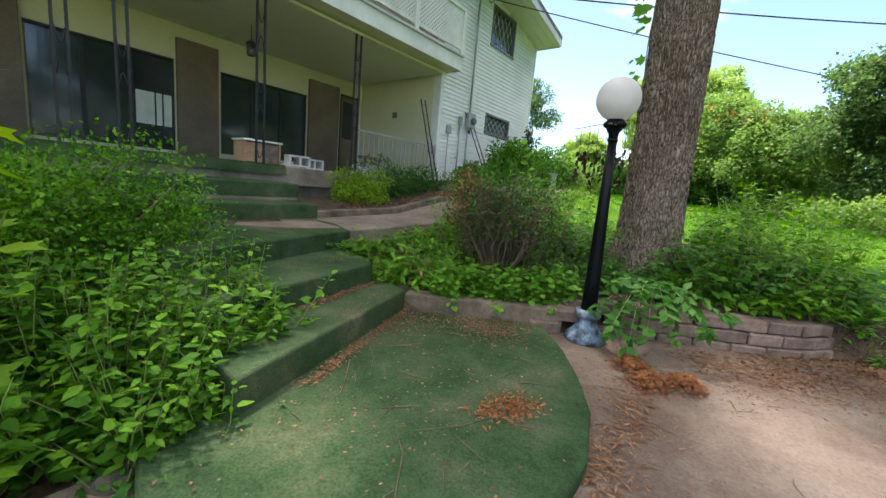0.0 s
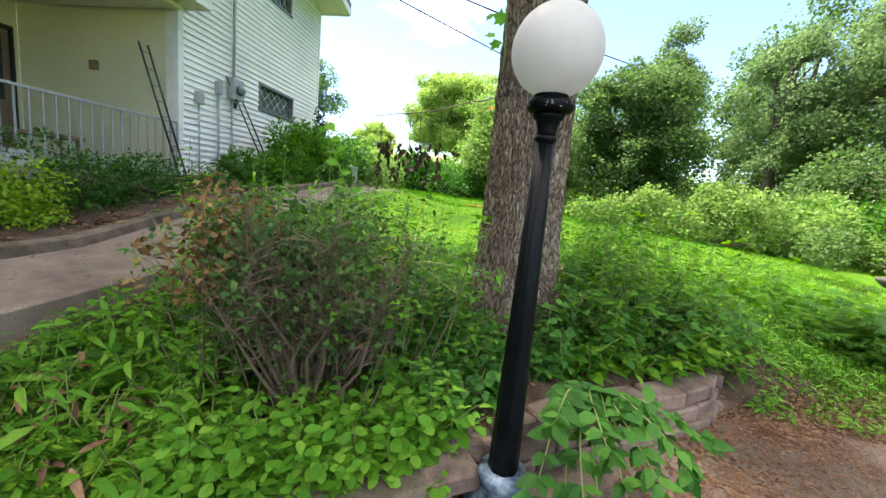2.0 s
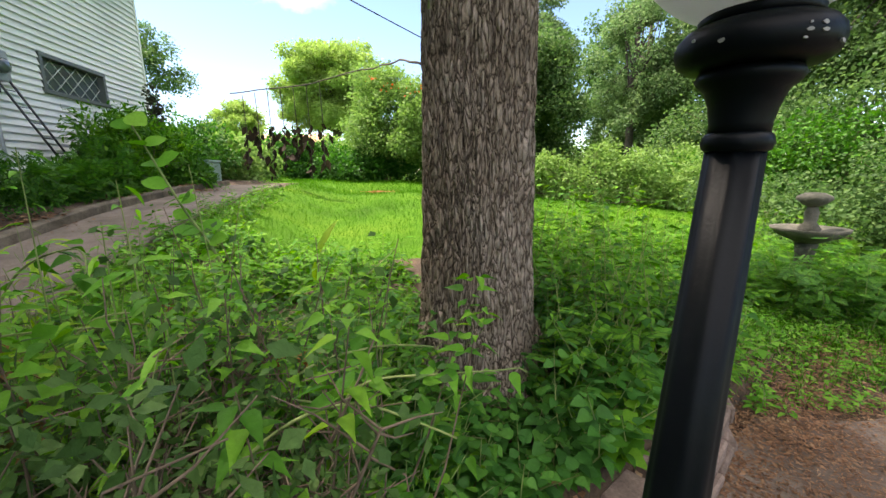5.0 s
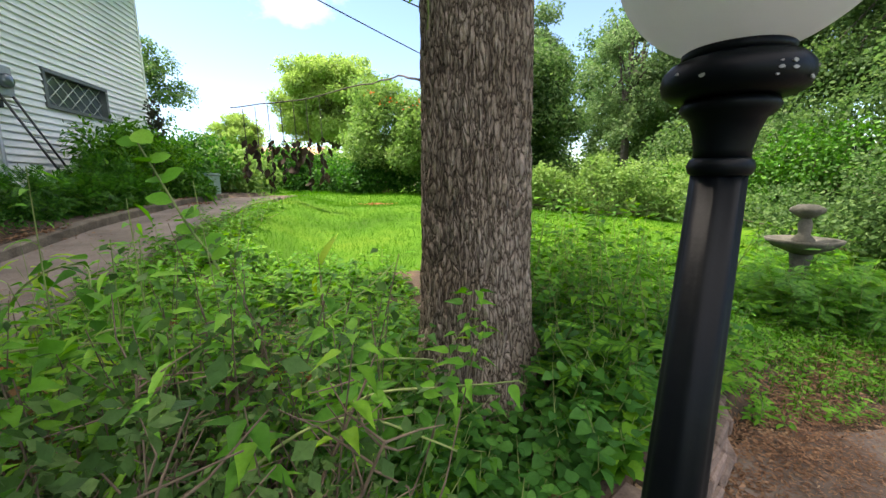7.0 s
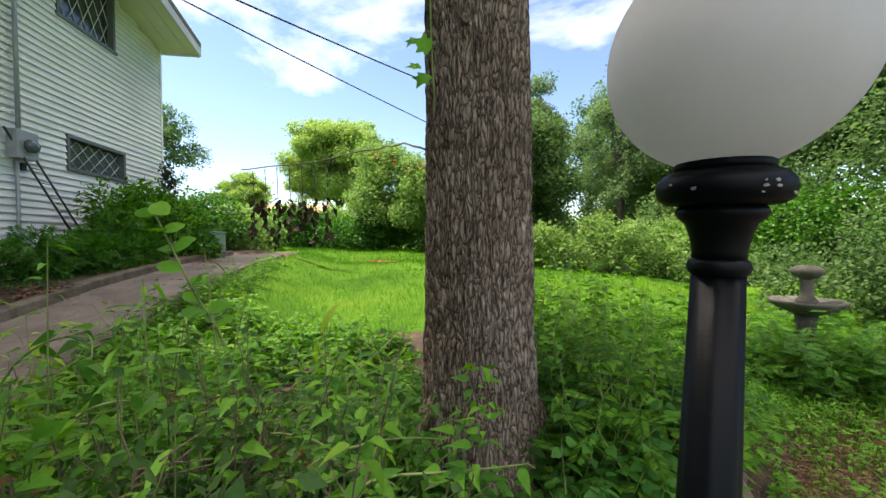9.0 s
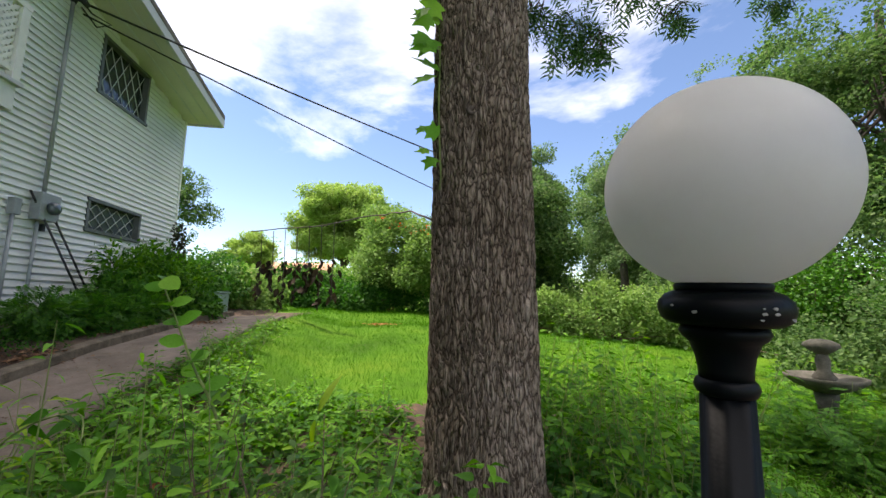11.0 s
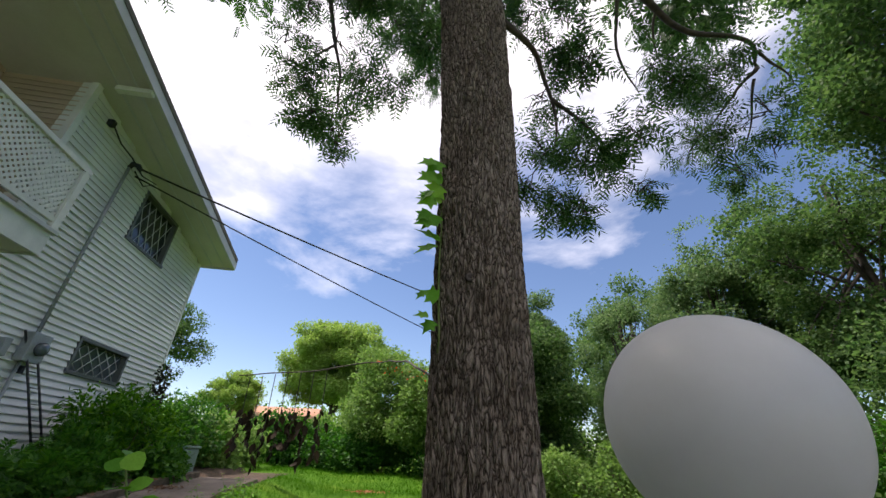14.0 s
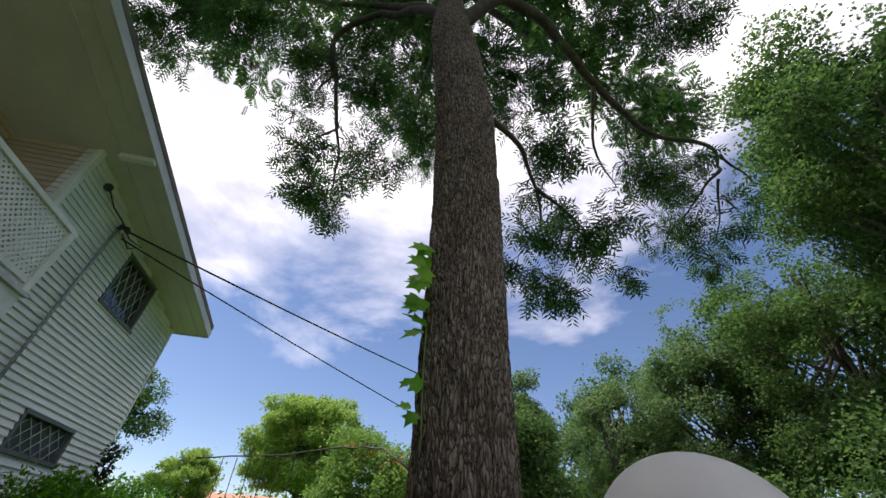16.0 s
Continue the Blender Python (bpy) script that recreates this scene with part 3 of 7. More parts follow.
def land(x, y):
    rise = 0.30 + 0.105 * (y - 3.0) if y < 11 else 1.14 + 0.16 * ease(11, 17, y)
    rise = max(rise, 0.22)
    rise -= min(0.5, 0.075 * max(0.0, x - 1.0))
    near = path_z(y) - 0.16 + 0.12 * ease(4, 6, y)
    w = ease(-0.6, -2.0, x)
    bed = rise * (1 - w) + max(near, rise) * w
    if x < -3.0:
        bed = path_z(y) + 0.04 + 0.1 * ease(-3.0, -4.5, x)
    south = 0.05 + 0.30 * max(0.0, -x - 0.25)
    south = min(south, 0.95)
    s = kerb_side(x, y)
    if x < -0.5 and y < 2.1:
        k = ease(2.1, 1.9, y)
        bed = bed * (1 - k) + (south - 0.12) * k
        return bed
    wide = 0.12 + 2.2 * ease(2.4, 4.5, x)
    k = ease(0.02, 0.02 + wide, s)
    floor_z = 0.0 if x > -0.25 or s > 0 else south - 0.12
    return floor_z * (1 - k) + bed * k + 0.02 * noise.noise(Vector((x * 1.7, y * 1.7, 0)))


def axis_steps(lo, hi, near_lo, near_hi, fine):
    a = list(np.arange(near_lo, near_hi + fine / 2, fine))
    step, v = fine, near_hi
    while v < hi:
        step *= 1.35
        v = min(v + step, hi)
        a.append(v)
    step, v = fine, near_lo
    while v > lo:
        step *= 1.35
        v = max(v - step, lo)
        a.insert(0, v)
    return np.array(a)


def is_lawn(x, y):
    if -1.95 < x and y > 6.3 + 0.5 * noise.noise(Vector((x, y, 3))):
        return True
    return x > 2.3 and y > 4.9 + 0.25 * noise.noise(Vector((x * 2, y * 2, 5))) or y > 14 or x > 14 or x < -16 or y < -9


def build_ground():
    xs, ys = axis_steps(-700, 900, -5.2, 8.0, 0.11), axis_steps(-700, 1500, -2.5, 13.0, 0.11)
    nx, ny = len(xs), len(ys)
    v = np.array([(x, y, land(x, y)) for y in ys for x in xs])
    i = np.arange(nx * ny).reshape(ny, nx)
    q = np.stack([i[:-1, :-1], i[:-1, 1:], i[1:, 1:], i[1:, :-1]], -1).reshape(-1, 4)
    me = mesh_of("ground", v, q, M_SOIL, True)
    me.materials.append(M_LAWN)
    mid = v[q].mean(1)
    me.polygons.foreach_set("material_index", np.array([1 if is_lawn(m[0], m[1]) else 0 for m in mid], np.int32))
    return tagged(new("ground", me), "leaf-strewn garden soil rising into a mown lawn", "ground", kind="structure")


build_ground()
tagged(part("drive", prism([(-0.2, -9), (14, -9), (14, 4.6), (6, 4.3), (3.2, 4.05), (2.5, 4.2), (1.2, 3.52), (0.5, 2.95), (0.2, 2.4), (-0.2, 1.5)], -0.15, 0.022), M_DRIVE),
       "dusty reddish concrete drive strewn with dead leaves", "drive", kind="structure")

# ---------------------------------------------------------------- house
WX, Y0, Y1 = -4.7, 7.0, 11.65          # the sided gable wall: its plane and its ends
BACK, FLOOR, CEIL = -7.65, 1.30, 3.85  # porch


def soffit_z(y):
    return 5.95 + 0.185 * (11.7 - y) if y > 2.5 else 5.95 + 0.185 * 9.2 - 0.185 * (2.5 - y)


house = thing("house", (WX, Y0, 1.2), "white-sided two-storey house with a deep porch and balcony", "house")


def hp(name, bm, mat, parent=None, label=""):
    return under(part(name, bm, mat, None, label), parent or house)


def wall_with_holes(x0, x1, y0, y1, z0, z1, holes):
    """A wall across x0..x1 with rectangular openings (y0, y1, z0, z1)."""
    bm = bmesh.new()
    ys = sorted({y0, y1, *[h[0] for h in holes], *[h[1] for h in holes]})
    for a, b in zip(ys, ys[1:]):
        cuts = sorted((h[2], h[3]) for h in holes if h[0] < b - 1e-6 and h[1] > a + 1e-6)
        z = z0
        for lo, hi in cuts:
            if lo > z:
                box(x0, a, z, x1, b, lo, bm=bm)
            z = hi
        if z < z1:
            box(x0, a, z, x1, b, z1, bm=bm)
    return bm


LOWWIN = (9.07, 10.37, 2.86, 3.37)
UPWIN = (8.95, 10.17, 5.17, 6.16)
hp("wall", wall_with_holes(WX - 0.22, WX - 0.03, Y0, Y1, 0.9, 5.94, [LOWWIN, (UPWIN[0], UPWIN[1], UPWIN[2], 5.94)]), M_WHITE)
gable = bmesh.new()
gv = [gable.verts.new((x, y, z)) for x in (WX - 0.22, WX - 0.02) for y, z in ((Y0, 5.94), (UPWIN[0], 5.94), (UPWIN[0], soffit_z(UPWIN[0])), (Y0, soffit_z(Y0)))]
for f in ((0, 1, 2, 3), (7, 6, 5, 4), (0, 4, 5, 1), (1, 5, 6, 2), (2, 6, 7, 3), (3, 7, 4, 0)):
    gable.faces.new([gv[k] for k in f])
hp("gable_wall", gable, M_WHITE)
hp("end_wall", box(-14, Y1 - 0.2, 0.9, WX - 0.22, Y1, 5.9), M_SIDING)


def siding_board(z, ya, yb, x, mat, parent, name="siding_board", h=0.1):
    bm = bmesh.new()
    prof = ((x + 0.026, z), (x + 0.039, z), (x + 0.039, z + 0.01), (x + 0.004, z + h + 0.03), (x - 0.001, z + h + 0.03))
    a = [bm.verts.new((px, ya, pz)) for px, pz in prof]
    b = [bm.verts.new((px, yb, pz)) for px, pz in prof]
    bm.faces.new(a)
    bm.faces.new(list(reversed(b)))
    for k in range(5):
        bm.faces.new((a[k], b[k], b[(k + 1) % 5], a[(k + 1) % 5]))
    bmesh.ops.recalc_face_normals(bm, faces=bm.faces)
    return hp(name, bm, mat, parent)


z = 1.2
while z < 6.82:
    spans = [(Y0 + 0.06, Y1 - 0.03)]
    for w in (LOWWIN, UPWIN):
        if w[2] - 0.06 < z < w[3] + 0.02:
            spans = [q for a, b in spans for q in ((a, min(b, w[0] - 0.04)), (max(a, w[1] + 0.04), b)) if q[1] - q[0] > 0.05]
    top = 11.7 - (z + 0.1 - 5.95) / 0.185
    for a, b in spans:
        b = min(b, top)
        if b - a > 0.06:
            siding_board(z, a, b, WX, M_SIDING, house)
    z += 0.1
hp("corner_trim", box(WX - 0.06, Y0 - 0.05, 0.95, WX + 0.045, Y0 + 0.055, soffit_z(Y0) - 0.02, 0.006), M_WHITE)
hp("corner_trim", box(WX - 0.06, Y1 - 0.03, 0.95, WX + 0.044, Y1 + 0.03, 5.94, 0.006), M_WHITE)
hp("foundation", box(WX - 0.25, Y0, 0.3, WX - 0.01, Y1, 1.2), M_CONC)


def lattice_window(y0, y1, z0, z1, diag, mat):
    w = new("window")
    under(w, house)
    w.location = (0, 0, 0)
    for nm, b in (("frame", (WX - 0.1, y0 - 0.03, z1 - 0.03, WX + 0.045, y1 + 0.03, z1 + 0.025)), ("sill", (WX - 0.1, y0 - 0.05, z0 - 0.035, WX + 0.06, y1 + 0.05, z0 + 0.02)),
                  ("frame", (WX - 0.1, y0 - 0.03, z0 + 0.021, WX + 0.043, y0 + 0.025, z1 - 0.031)), ("frame", (WX - 0.1, y1 - 0.025, z0 + 0.021, WX + 0.043, y1 + 0.03, z1 - 0.031))):
        o = part(nm, box(*b, 0.005), M_FRAME)
        o.parent = w
    o = part("pane", box(WX - 0.07, y0 + 0.02, z0 + 0.01, WX - 0.062, y1 - 0.02, z1 - 0.02), mat)
    o.parent = w
    n = diag
    wy, wz = y1 - y0 - 0.06, z1 - z0 - 0.06
    ya, za = y0 + 0.03, z0 + 0.03
    step = wy / n
    slope = wz / (2.0 * step)
    for sg in (1, -1):
        k = -3
        while k < n + 4:
            p = []
            for u in np.linspace(0, 1, 25):
                y = ya + (k * step + (u * wz / slope) * sg)
                if ya - 1e-6 <= y <= ya + wy + 1e-6:
                    p.append((WX - 0.045 + 0.004 * sg, y, za + u * wz))
            if len(p) >= 2:
                o = part("lattice_bar", tube([p[0], p[-1]], 0.008, 4), M_LEAD)
                o.parent = w
            k += 1


lattice_window(*LOWWIN, 5, M_PALEGLASS)
lattice_window(UPWIN[0], UPWIN[1], UPWIN[2], UPWIN[3], 5, M_DARKGLASS)
# added dark block behind both windows, standing in for the unlit room
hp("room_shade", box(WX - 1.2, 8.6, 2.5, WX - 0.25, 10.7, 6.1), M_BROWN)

# roof: soffit, fascia gutter and slopes
EX = -3.93
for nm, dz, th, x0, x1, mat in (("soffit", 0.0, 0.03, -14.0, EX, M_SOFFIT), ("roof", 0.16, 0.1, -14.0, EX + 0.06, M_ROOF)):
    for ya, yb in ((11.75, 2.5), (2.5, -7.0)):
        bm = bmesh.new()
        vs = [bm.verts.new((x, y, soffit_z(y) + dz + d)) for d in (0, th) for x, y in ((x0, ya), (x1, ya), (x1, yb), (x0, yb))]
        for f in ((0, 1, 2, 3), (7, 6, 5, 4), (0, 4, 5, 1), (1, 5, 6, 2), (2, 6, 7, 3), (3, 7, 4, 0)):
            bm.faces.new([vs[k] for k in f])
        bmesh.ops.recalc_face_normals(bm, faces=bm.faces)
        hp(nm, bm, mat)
for ya, yb in ((11.78, 2.5), (2.5, -7.0)):
    bm = bmesh.new()
    vs = [bm.verts.new((x, y, soffit_z(y) + d)) for d in (-0.03, 0.155) for x, y in ((EX, ya), (EX + 0.05, ya), (EX + 0.05, yb), (EX, yb))]
    for f in ((0, 1, 2, 3), (7, 6, 5, 4), (0, 4, 5, 1), (1, 5, 6, 2), (2, 6, 7, 3), (3, 7, 4, 0)):
        bm.faces.new([vs[k] for k in f])
    bmesh.ops.recalc_face_normals(bm, faces=bm.faces)
    hp("fascia", bm, M_FASCIA)
hp("eave_board", box(-14, 11.752, 5.9, EX, 11.80, 6.1), M_FASCIA)
for sx in (0.22, 0.5):
    bm = bmesh.new()
    vs = [bm.verts.new((EX - sx + dx, y, soffit_z(y) - d)) for d in (0.002, 0.016) for dx, y in ((0, 11.7), (0.03, 11.7), (0.03, 2.55), (0, 2.55))]
    for f in ((0, 1, 2, 3), (7, 6, 5, 4), (0, 4, 5, 1), (1, 5, 6, 2), (2, 6, 7, 3), (3, 7, 4, 0)):
        bm.faces.new([vs[k] for k in f])
    bmesh.ops.recalc_face_normals(bm, faces=bm.faces)
    hp("soffit_batten", bm, M_FASCIA)
hp("soffit_rib", box(EX - 0.5, 6.95, soffit_z(7) - 0.09, EX + 0.02, 7.05, soffit_z(7) - 0.002), M_WHITE)

# porch
hp("porch_floor", box(BACK, -6, 1.0, WX + 0.22, Y0 + 0.0, FLOOR, 0.01), M_CONC)
hp("porch_base", box(BACK, -6, 0.2, WX + 0.1, Y0 - 0.004, 0.998), M_CONC)
hp("porch_carpet", box(WX - 1.6, -1.2, FLOOR + 0.002, WX + 0.27, 2.95, FLOOR + 0.02, 0.006), M_CARPET)
hp("porch_carpet_edge", box(WX + 0.224, -1.2, FLOOR - 0.13, WX + 0.27, 2.95, FLOOR + 0.001), M_CARPET)
hp("porch_end_wall", box(BACK, Y0 + 0.002, 0.9, WX - 0.225, Y0 + 0.2, 4.0), M_YELLOW)
hp("balcony_end_wall", box(BACK, Y0 + 0.03, 4.002, WX - 0.225, Y0 + 0.2, 6.8), M_PINK)
zb = 4.2
while zb < 6.75:
    bm = bmesh.new()
    prof = ((Y0 - 0.004, zb), (Y0, zb), (Y0 + 0.026, zb + 0.13), (Y0 + 0.022, zb + 0.13))
    va = [bm.verts.new((-6.0, py, pz)) for py, pz in prof]
    vb = [bm.verts.new((WX - 0.07, py, pz)) for py, pz in prof]
    bm.faces.new(va)
    bm.faces.new(list(reversed(vb)))
    for k in range(4):
        bm.faces.new((va[k], vb[k], vb[(k + 1) % 4], va[(k + 1) % 4]))
    bmesh.ops.recalc_face_normals(bm, faces=bm.faces)
    hp("siding_board", bm, M_PINK)
    zb += 0.1
hp("porch_ceiling", box(BACK, -6, CEIL, WX + 0.1, Y0 - 0.06, CEIL + 0.05), M_CEIL)
POPEN = [(6.29, 6.93, FLOOR, 3.48), (3.24, 5.28, 1.5, 3.2), (0.4, 2.4, 1.45, 3.2), (-2.6, -0.6, 1.45, 3.2)]
edges = sorted({-6, Y0, *[h[0] for h in POPEN], *[h[1] for h in POPEN]})
for a, c in zip(edges, edges[1:]):
    gap = [h for h in POPEN if h[0] < c - 1e-6 and h[1] > a + 1e-6]
    for lo, hi in ([(0.9, gap[0][2]), (gap[0][3], 4.0)] if gap else [(0.9, 4.0)]):
        hp("wall_panel", box(BACK - 0.2, a, lo, BACK, c, hi), M_YELLOW)
hp("porch_far_wall", box(BACK, -6.2, 0.9, WX, -6, 6.6), M_YELLOW)
for a, b in ((2.42, 3.17), (5.3, 6.2), (-0.55, 0.36)):
    hp("brown_panel", box(BACK + 0.002, a, FLOOR, BACK + 0.09, b, 3.6, 0.008), M_BROWN)
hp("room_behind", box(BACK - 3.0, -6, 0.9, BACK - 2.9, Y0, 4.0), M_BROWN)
for y0, y1, z0, z1 in POPEN[1:]:
    w = new("window")
    under(w, house)
    n = 3
    for k in range(n):
        a, b = y0 + (y1 - y0) * k / n, y0 + (y1 - y0) * (k + 1) / n
        o = part("pane", box(BACK - 0.09, a + 0.03, z0 + 0.03, BACK - 0.08, b - 0.03, z1 - 0.03), M_DARKGLASS)
        o.parent = w
        o = part("mullion", box(BACK - 0.13, b - 0.03, z0, BACK - 0.03, b + 0.03 if k < n - 1 else b, z1, 0.004), M_IRON)
        o.parent = w
    for zz in (z0, z1 - 0.04):
        o = part("frame", box(BACK - 0.13, y0, zz, BACK - 0.025, y1, zz + 0.04, 0.004), M_IRON)
        o.parent = w
door = new("door")
under(door, house)
for nm, b, mat in (("leaf", (BACK - 0.1, 6.32, FLOOR + 0.01, BACK - 0.05, 6.9, 3.42), M_BROWN), ("pane", (BACK - 0.049, 6.42, 2.3, BACK - 0.04, 6.8, 3.3), M_DARKGLASS),
                   ("frame", (BACK - 0.12, 6.29, FLOOR, BACK + 0.02, 6.318, 3.48), M_IRON), ("frame", (BACK - 0.12, 6.902, FLOOR, BACK + 0.02, 6.93, 3.48), M_IRON), ("frame", (BACK - 0.12, 6.319, 3.43, BACK + 0.02, 6.901, 3.48), M_IRON)):
    part(nm, box(*b, 0.004), mat).parent = door
part("handle", tube([(BACK - 0.05, 6.37, 2.3), (BACK + 0.02, 6.37, 2.3), (BACK + 0.02, 6.43, 2.3)], 0.012, 6), M_GREY).parent = door
# white panel before one pane, painted stand-in for daylight through a far window
hp("far_window_light", box(BACK - 0.079, 1.79, 1.9, BACK - 0.07, 2.36, 2.5), M_WHITE)
for yb in (2.08, 2.2):
    hp("far_window_bar", box(BACK - 0.069, yb, 1.9, BACK - 0.06, yb + 0.025, 2.5), M_IRON)

# balcony over the porch
balcony = new("balcony")
under(balcony, house)
BX, BY = -4.2, 7.1


def bp(name, bm, mat, label=""):
    o = part(name, bm, mat, None, label)
    o.parent = balcony
    return o


bp("deck", box(BACK + 0.5, -6, 3.93, BX - 0.04, BY - 0.02, 4.18), M_CEIL)
bp("fascia", box(BX - 0.04, -6, 3.9, BX, BY, 4.2, 0.006), M_WHITE)
bp("fascia_end", box(WX + 0.035, BY - 0.02, 3.9, BX - 0.042, BY + 0.01, 4.2), M_WHITE)
bp("deck_edge", box(BX - 0.06, -6, 4.201, BX + 0.05, BY + 0.03, 4.25, 0.006), M_FASCIA)
bp("top_rail", box(BX - 0.05, -6, 5.16, BX + 0.03, BY + 0.02, 5.23, 0.008), M_WHITE)
bp("bottom_rail", box(BX - 0.03, -6, 4.34, BX + 0.01, BY, 4.4, 0.004), M_WHITE)
yy = BY - 0.05
while yy > -6:
    bp("post", box(BX - 0.05, yy - 0.05, 4.251, BX + 0.03, yy + 0.05, 5.159, 0.006), M_WHITE)
    y2 = yy - 1.55
    for sg in (1, -1):
        u = -0.75
        while u < 1.5:
            a = [(y2 + 0.05 + u, 4.4), (y2 + 0.05 + u + 0.76, 5.16)] if sg > 0 else [(y2 + 0.05 + u + 0.76, 4.4), (y2 + 0.05 + u, 5.16)]
            (ya, za), (yb, zb) = a
            lo, hi = y2 + 0.05, yy - 0.05

            def clip(p, q):
                (pa, pz), (qa, qz) = p, q
                if pa < lo:
                    pz += (qz - pz) * (lo - pa) / (qa - pa); pa = lo
                if pa > hi:
                    pz += (qz - pz) * (hi - pa) / (qa - pa); pa = hi
                return pa, pz
            if max(ya, yb) > lo + 0.03 and min(ya, yb) < hi - 0.03:
                p, q = clip((ya, za), (yb, zb)), clip((yb, zb), (ya, za))
                if yy > 2.0:
                    d = Vector((0, q[0] - p[0], q[1] - p[1])).normalized()
                    n = Vector((0, -d.z, d.y)) * 0.017
                    x = BX - 0.012 + 0.005 * sg
                    bm = bmesh.new()
                    vs = [bm.verts.new(Vector((x + dx, yv, zv)) + n * s) for dx in (-0.0024, 0.0024) for (yv, zv), s in ((p, -1), (q, -1), (q, 1), (p, 1))]
                    for f in ((0, 1, 2, 3), (7, 6, 5, 4), (0, 4, 5, 1), (1, 5, 6, 2), (2, 6, 7, 3), (3, 7, 4, 0)):
                        bm.faces.new([vs[k] for k in f])
                    bmesh.ops.recalc_face_normals(bm, faces=bm.faces)
                    bp("lattice_slat", bm, M_WHITE)
            u += 0.085
    yy = y2
bp("end_rail", box(WX + 0.035, BY - 0.03, 5.16, BX - 0.051, BY + 0.02, 5.23, 0.008), M_WHITE)
zz = 4.25
while zz < 7.0:
    siding_board(zz, -3.0, Y0 - 0.02, -6.0, M_PINK, house)
    zz += 0.1
hp("balcony_back_wall", box(-6.2, -6, 4.0, -6.03, Y0, 7.3), M_PINK)


# porch posts of paired iron bars with scroll braces, and the railing
def iron_post(y):
    p = thing("porch_post", (WX + 0.06, y, FLOOR), "slim black wrought-iron porch post of paired bars", "post", "porch posts")
    for dy in (-0.06, 0.06):
        part("bar", box(-0.014, dy - 0.014, 0, 0.014, dy + 0.014, CEIL - FLOOR), M_IRON, p)
    for k in range(5):
        a = 0.25 + k * 0.5
        pts = [(0, -0.045 + 0.09 * u, a + 0.16 * math.sin(u * math.pi) * (1 if k % 2 else -1)) for u in np.linspace(0, 1, 7)]
        part("scroll", tube(pts, 0.007, 5), M_IRON, p)
    part("foot", box(-0.05, -0.09, 0, 0.05, 0.09, 0.012), M_IRON, p)


for y in (4.45, 2.62, 0.95, 0.42, -1.4):
    iron_post(y)


def railing(ya, yb):
    r = thing("porch_railing", (WX + 0.06, ya, FLOOR), "pale grey iron porch railing with plain upright bars", "railing")
    part("top_rail", box(-0.02, 0, 0.84, 0.02, yb - ya, 0.87, 0.004), M_GREY, r)
    part("bottom_rail", box(-0.015, 0, 0.08, 0.015, yb - ya, 0.1), M_GREY, r)
    n = int((yb - ya) / 0.13)
    for k in range(n + 1):
        y = (yb - ya) * k / n
        part("baluster", box(-0.008, y - 0.008, 0.0 if k in (0, n) else 0.1, 0.008, y + 0.008, 0.84), M_GREY, r)


railing(4.55, 6.9)

# things on the porch
crate = thing("wooden_crate", (WX - 0.25, 2.48, FLOOR + 0.02), "raw wooden drawer cabinet standing on the porch edge", "crate")
part("side", box(-0.3, 0, 0, 0.1, 0.03, 0.34, 0.003), M_WOOD, crate)
part("side", box(-0.3, 0.57, 0, 0.1, 0.6, 0.34, 0.003), M_WOOD, crate)
part("top", box(-0.32, -0.02, 0.342, 0.12, 0.62, 0.37, 0.004), M_WHITE, crate)
part("drawer_front", box(0.06, 0.035, 0.02, 0.085, 0.29, 0.32, 0.006), M_WOOD, crate)
part("drawer_front", box(0.06, 0.3, 0.02, 0.085, 0.56, 0.32, 0.006), M_BLOCK, crate, "reddish drawer front")
part("base", box(-0.3, 0.031, 0, 0.055, 0.569, 0.02), M_WOOD, crate)


def cinder_block(place, turn):
    t = thing("cinder_block", (0, 0, 0), "grey two-hole concrete block standing on the porch", "block", "concrete blocks")
    t.matrix_basis = pose(*place, *turn)
    for nm, q in (("end_web", (0, 0, 0, 0.19, 0.03, 0.19)), ("middle_web", (0, 0.18, 0, 0.19, 0.21, 0.19)), ("end_web", (0, 0.36, 0, 0.19, 0.39, 0.19)), ("face", (0, 0.031, 0, 0.03, 0.179, 0.19)), ("face", (0, 0.211, 0, 0.03, 0.359, 0.19)), ("face", (0.16, 0.031, 0, 0.19, 0.179, 0.19)), ("face", (0.16, 0.211, 0, 0.19, 0.359, 0.19))):
        part(nm, box(*q), M_CINDER, t)


cinder_block((WX + 0.08, 3.12, FLOOR + 0.022), (0, -90, 0))
cinder_block((WX - 0.12, 3.55, FLOOR + 0.002), (0, -90, 5))
cinder_block((WX - 0.35, 4.75, FLOOR + 0.002), (0, 0, 10))
bench = thing("porch_bench", (WX - 0.6, 5.1, FLOOR), "small weathered bench behind the railing", "bench")
part("seat", box(-0.2, 0, 0.38, 0.2, 0.8, 0.43, 0.008), M_BROWN, bench)
for a in ((-0.17, 0.05), (-0.17, 0.72), (0.13, 0.05), (0.13, 0.72)):
    part("leg", box(a[0], a[1], 0, a[0] + 0.04, a[1] + 0.04, 0.379), M_BROWN, bench)
lantern = thing("porch_lantern", (-6.2, 3.2, 3.3), "black porch lantern hanging from the ceiling", "lantern")
part("rod", tube([(0, 0, 0.28), (0, 0, CEIL - 3.3)], 0.008, 6), M_IRON, lantern)
part("cap", lathe([(0.02, 0.29), (0.1, 0.22), (0.1, 0.2)], 8), M_IRON, lantern)
part("glass", lathe([(0.05, 0.0), (0.085, 0.02), (0.085, 0.199)], 8), M_PALEGLASS, lantern)
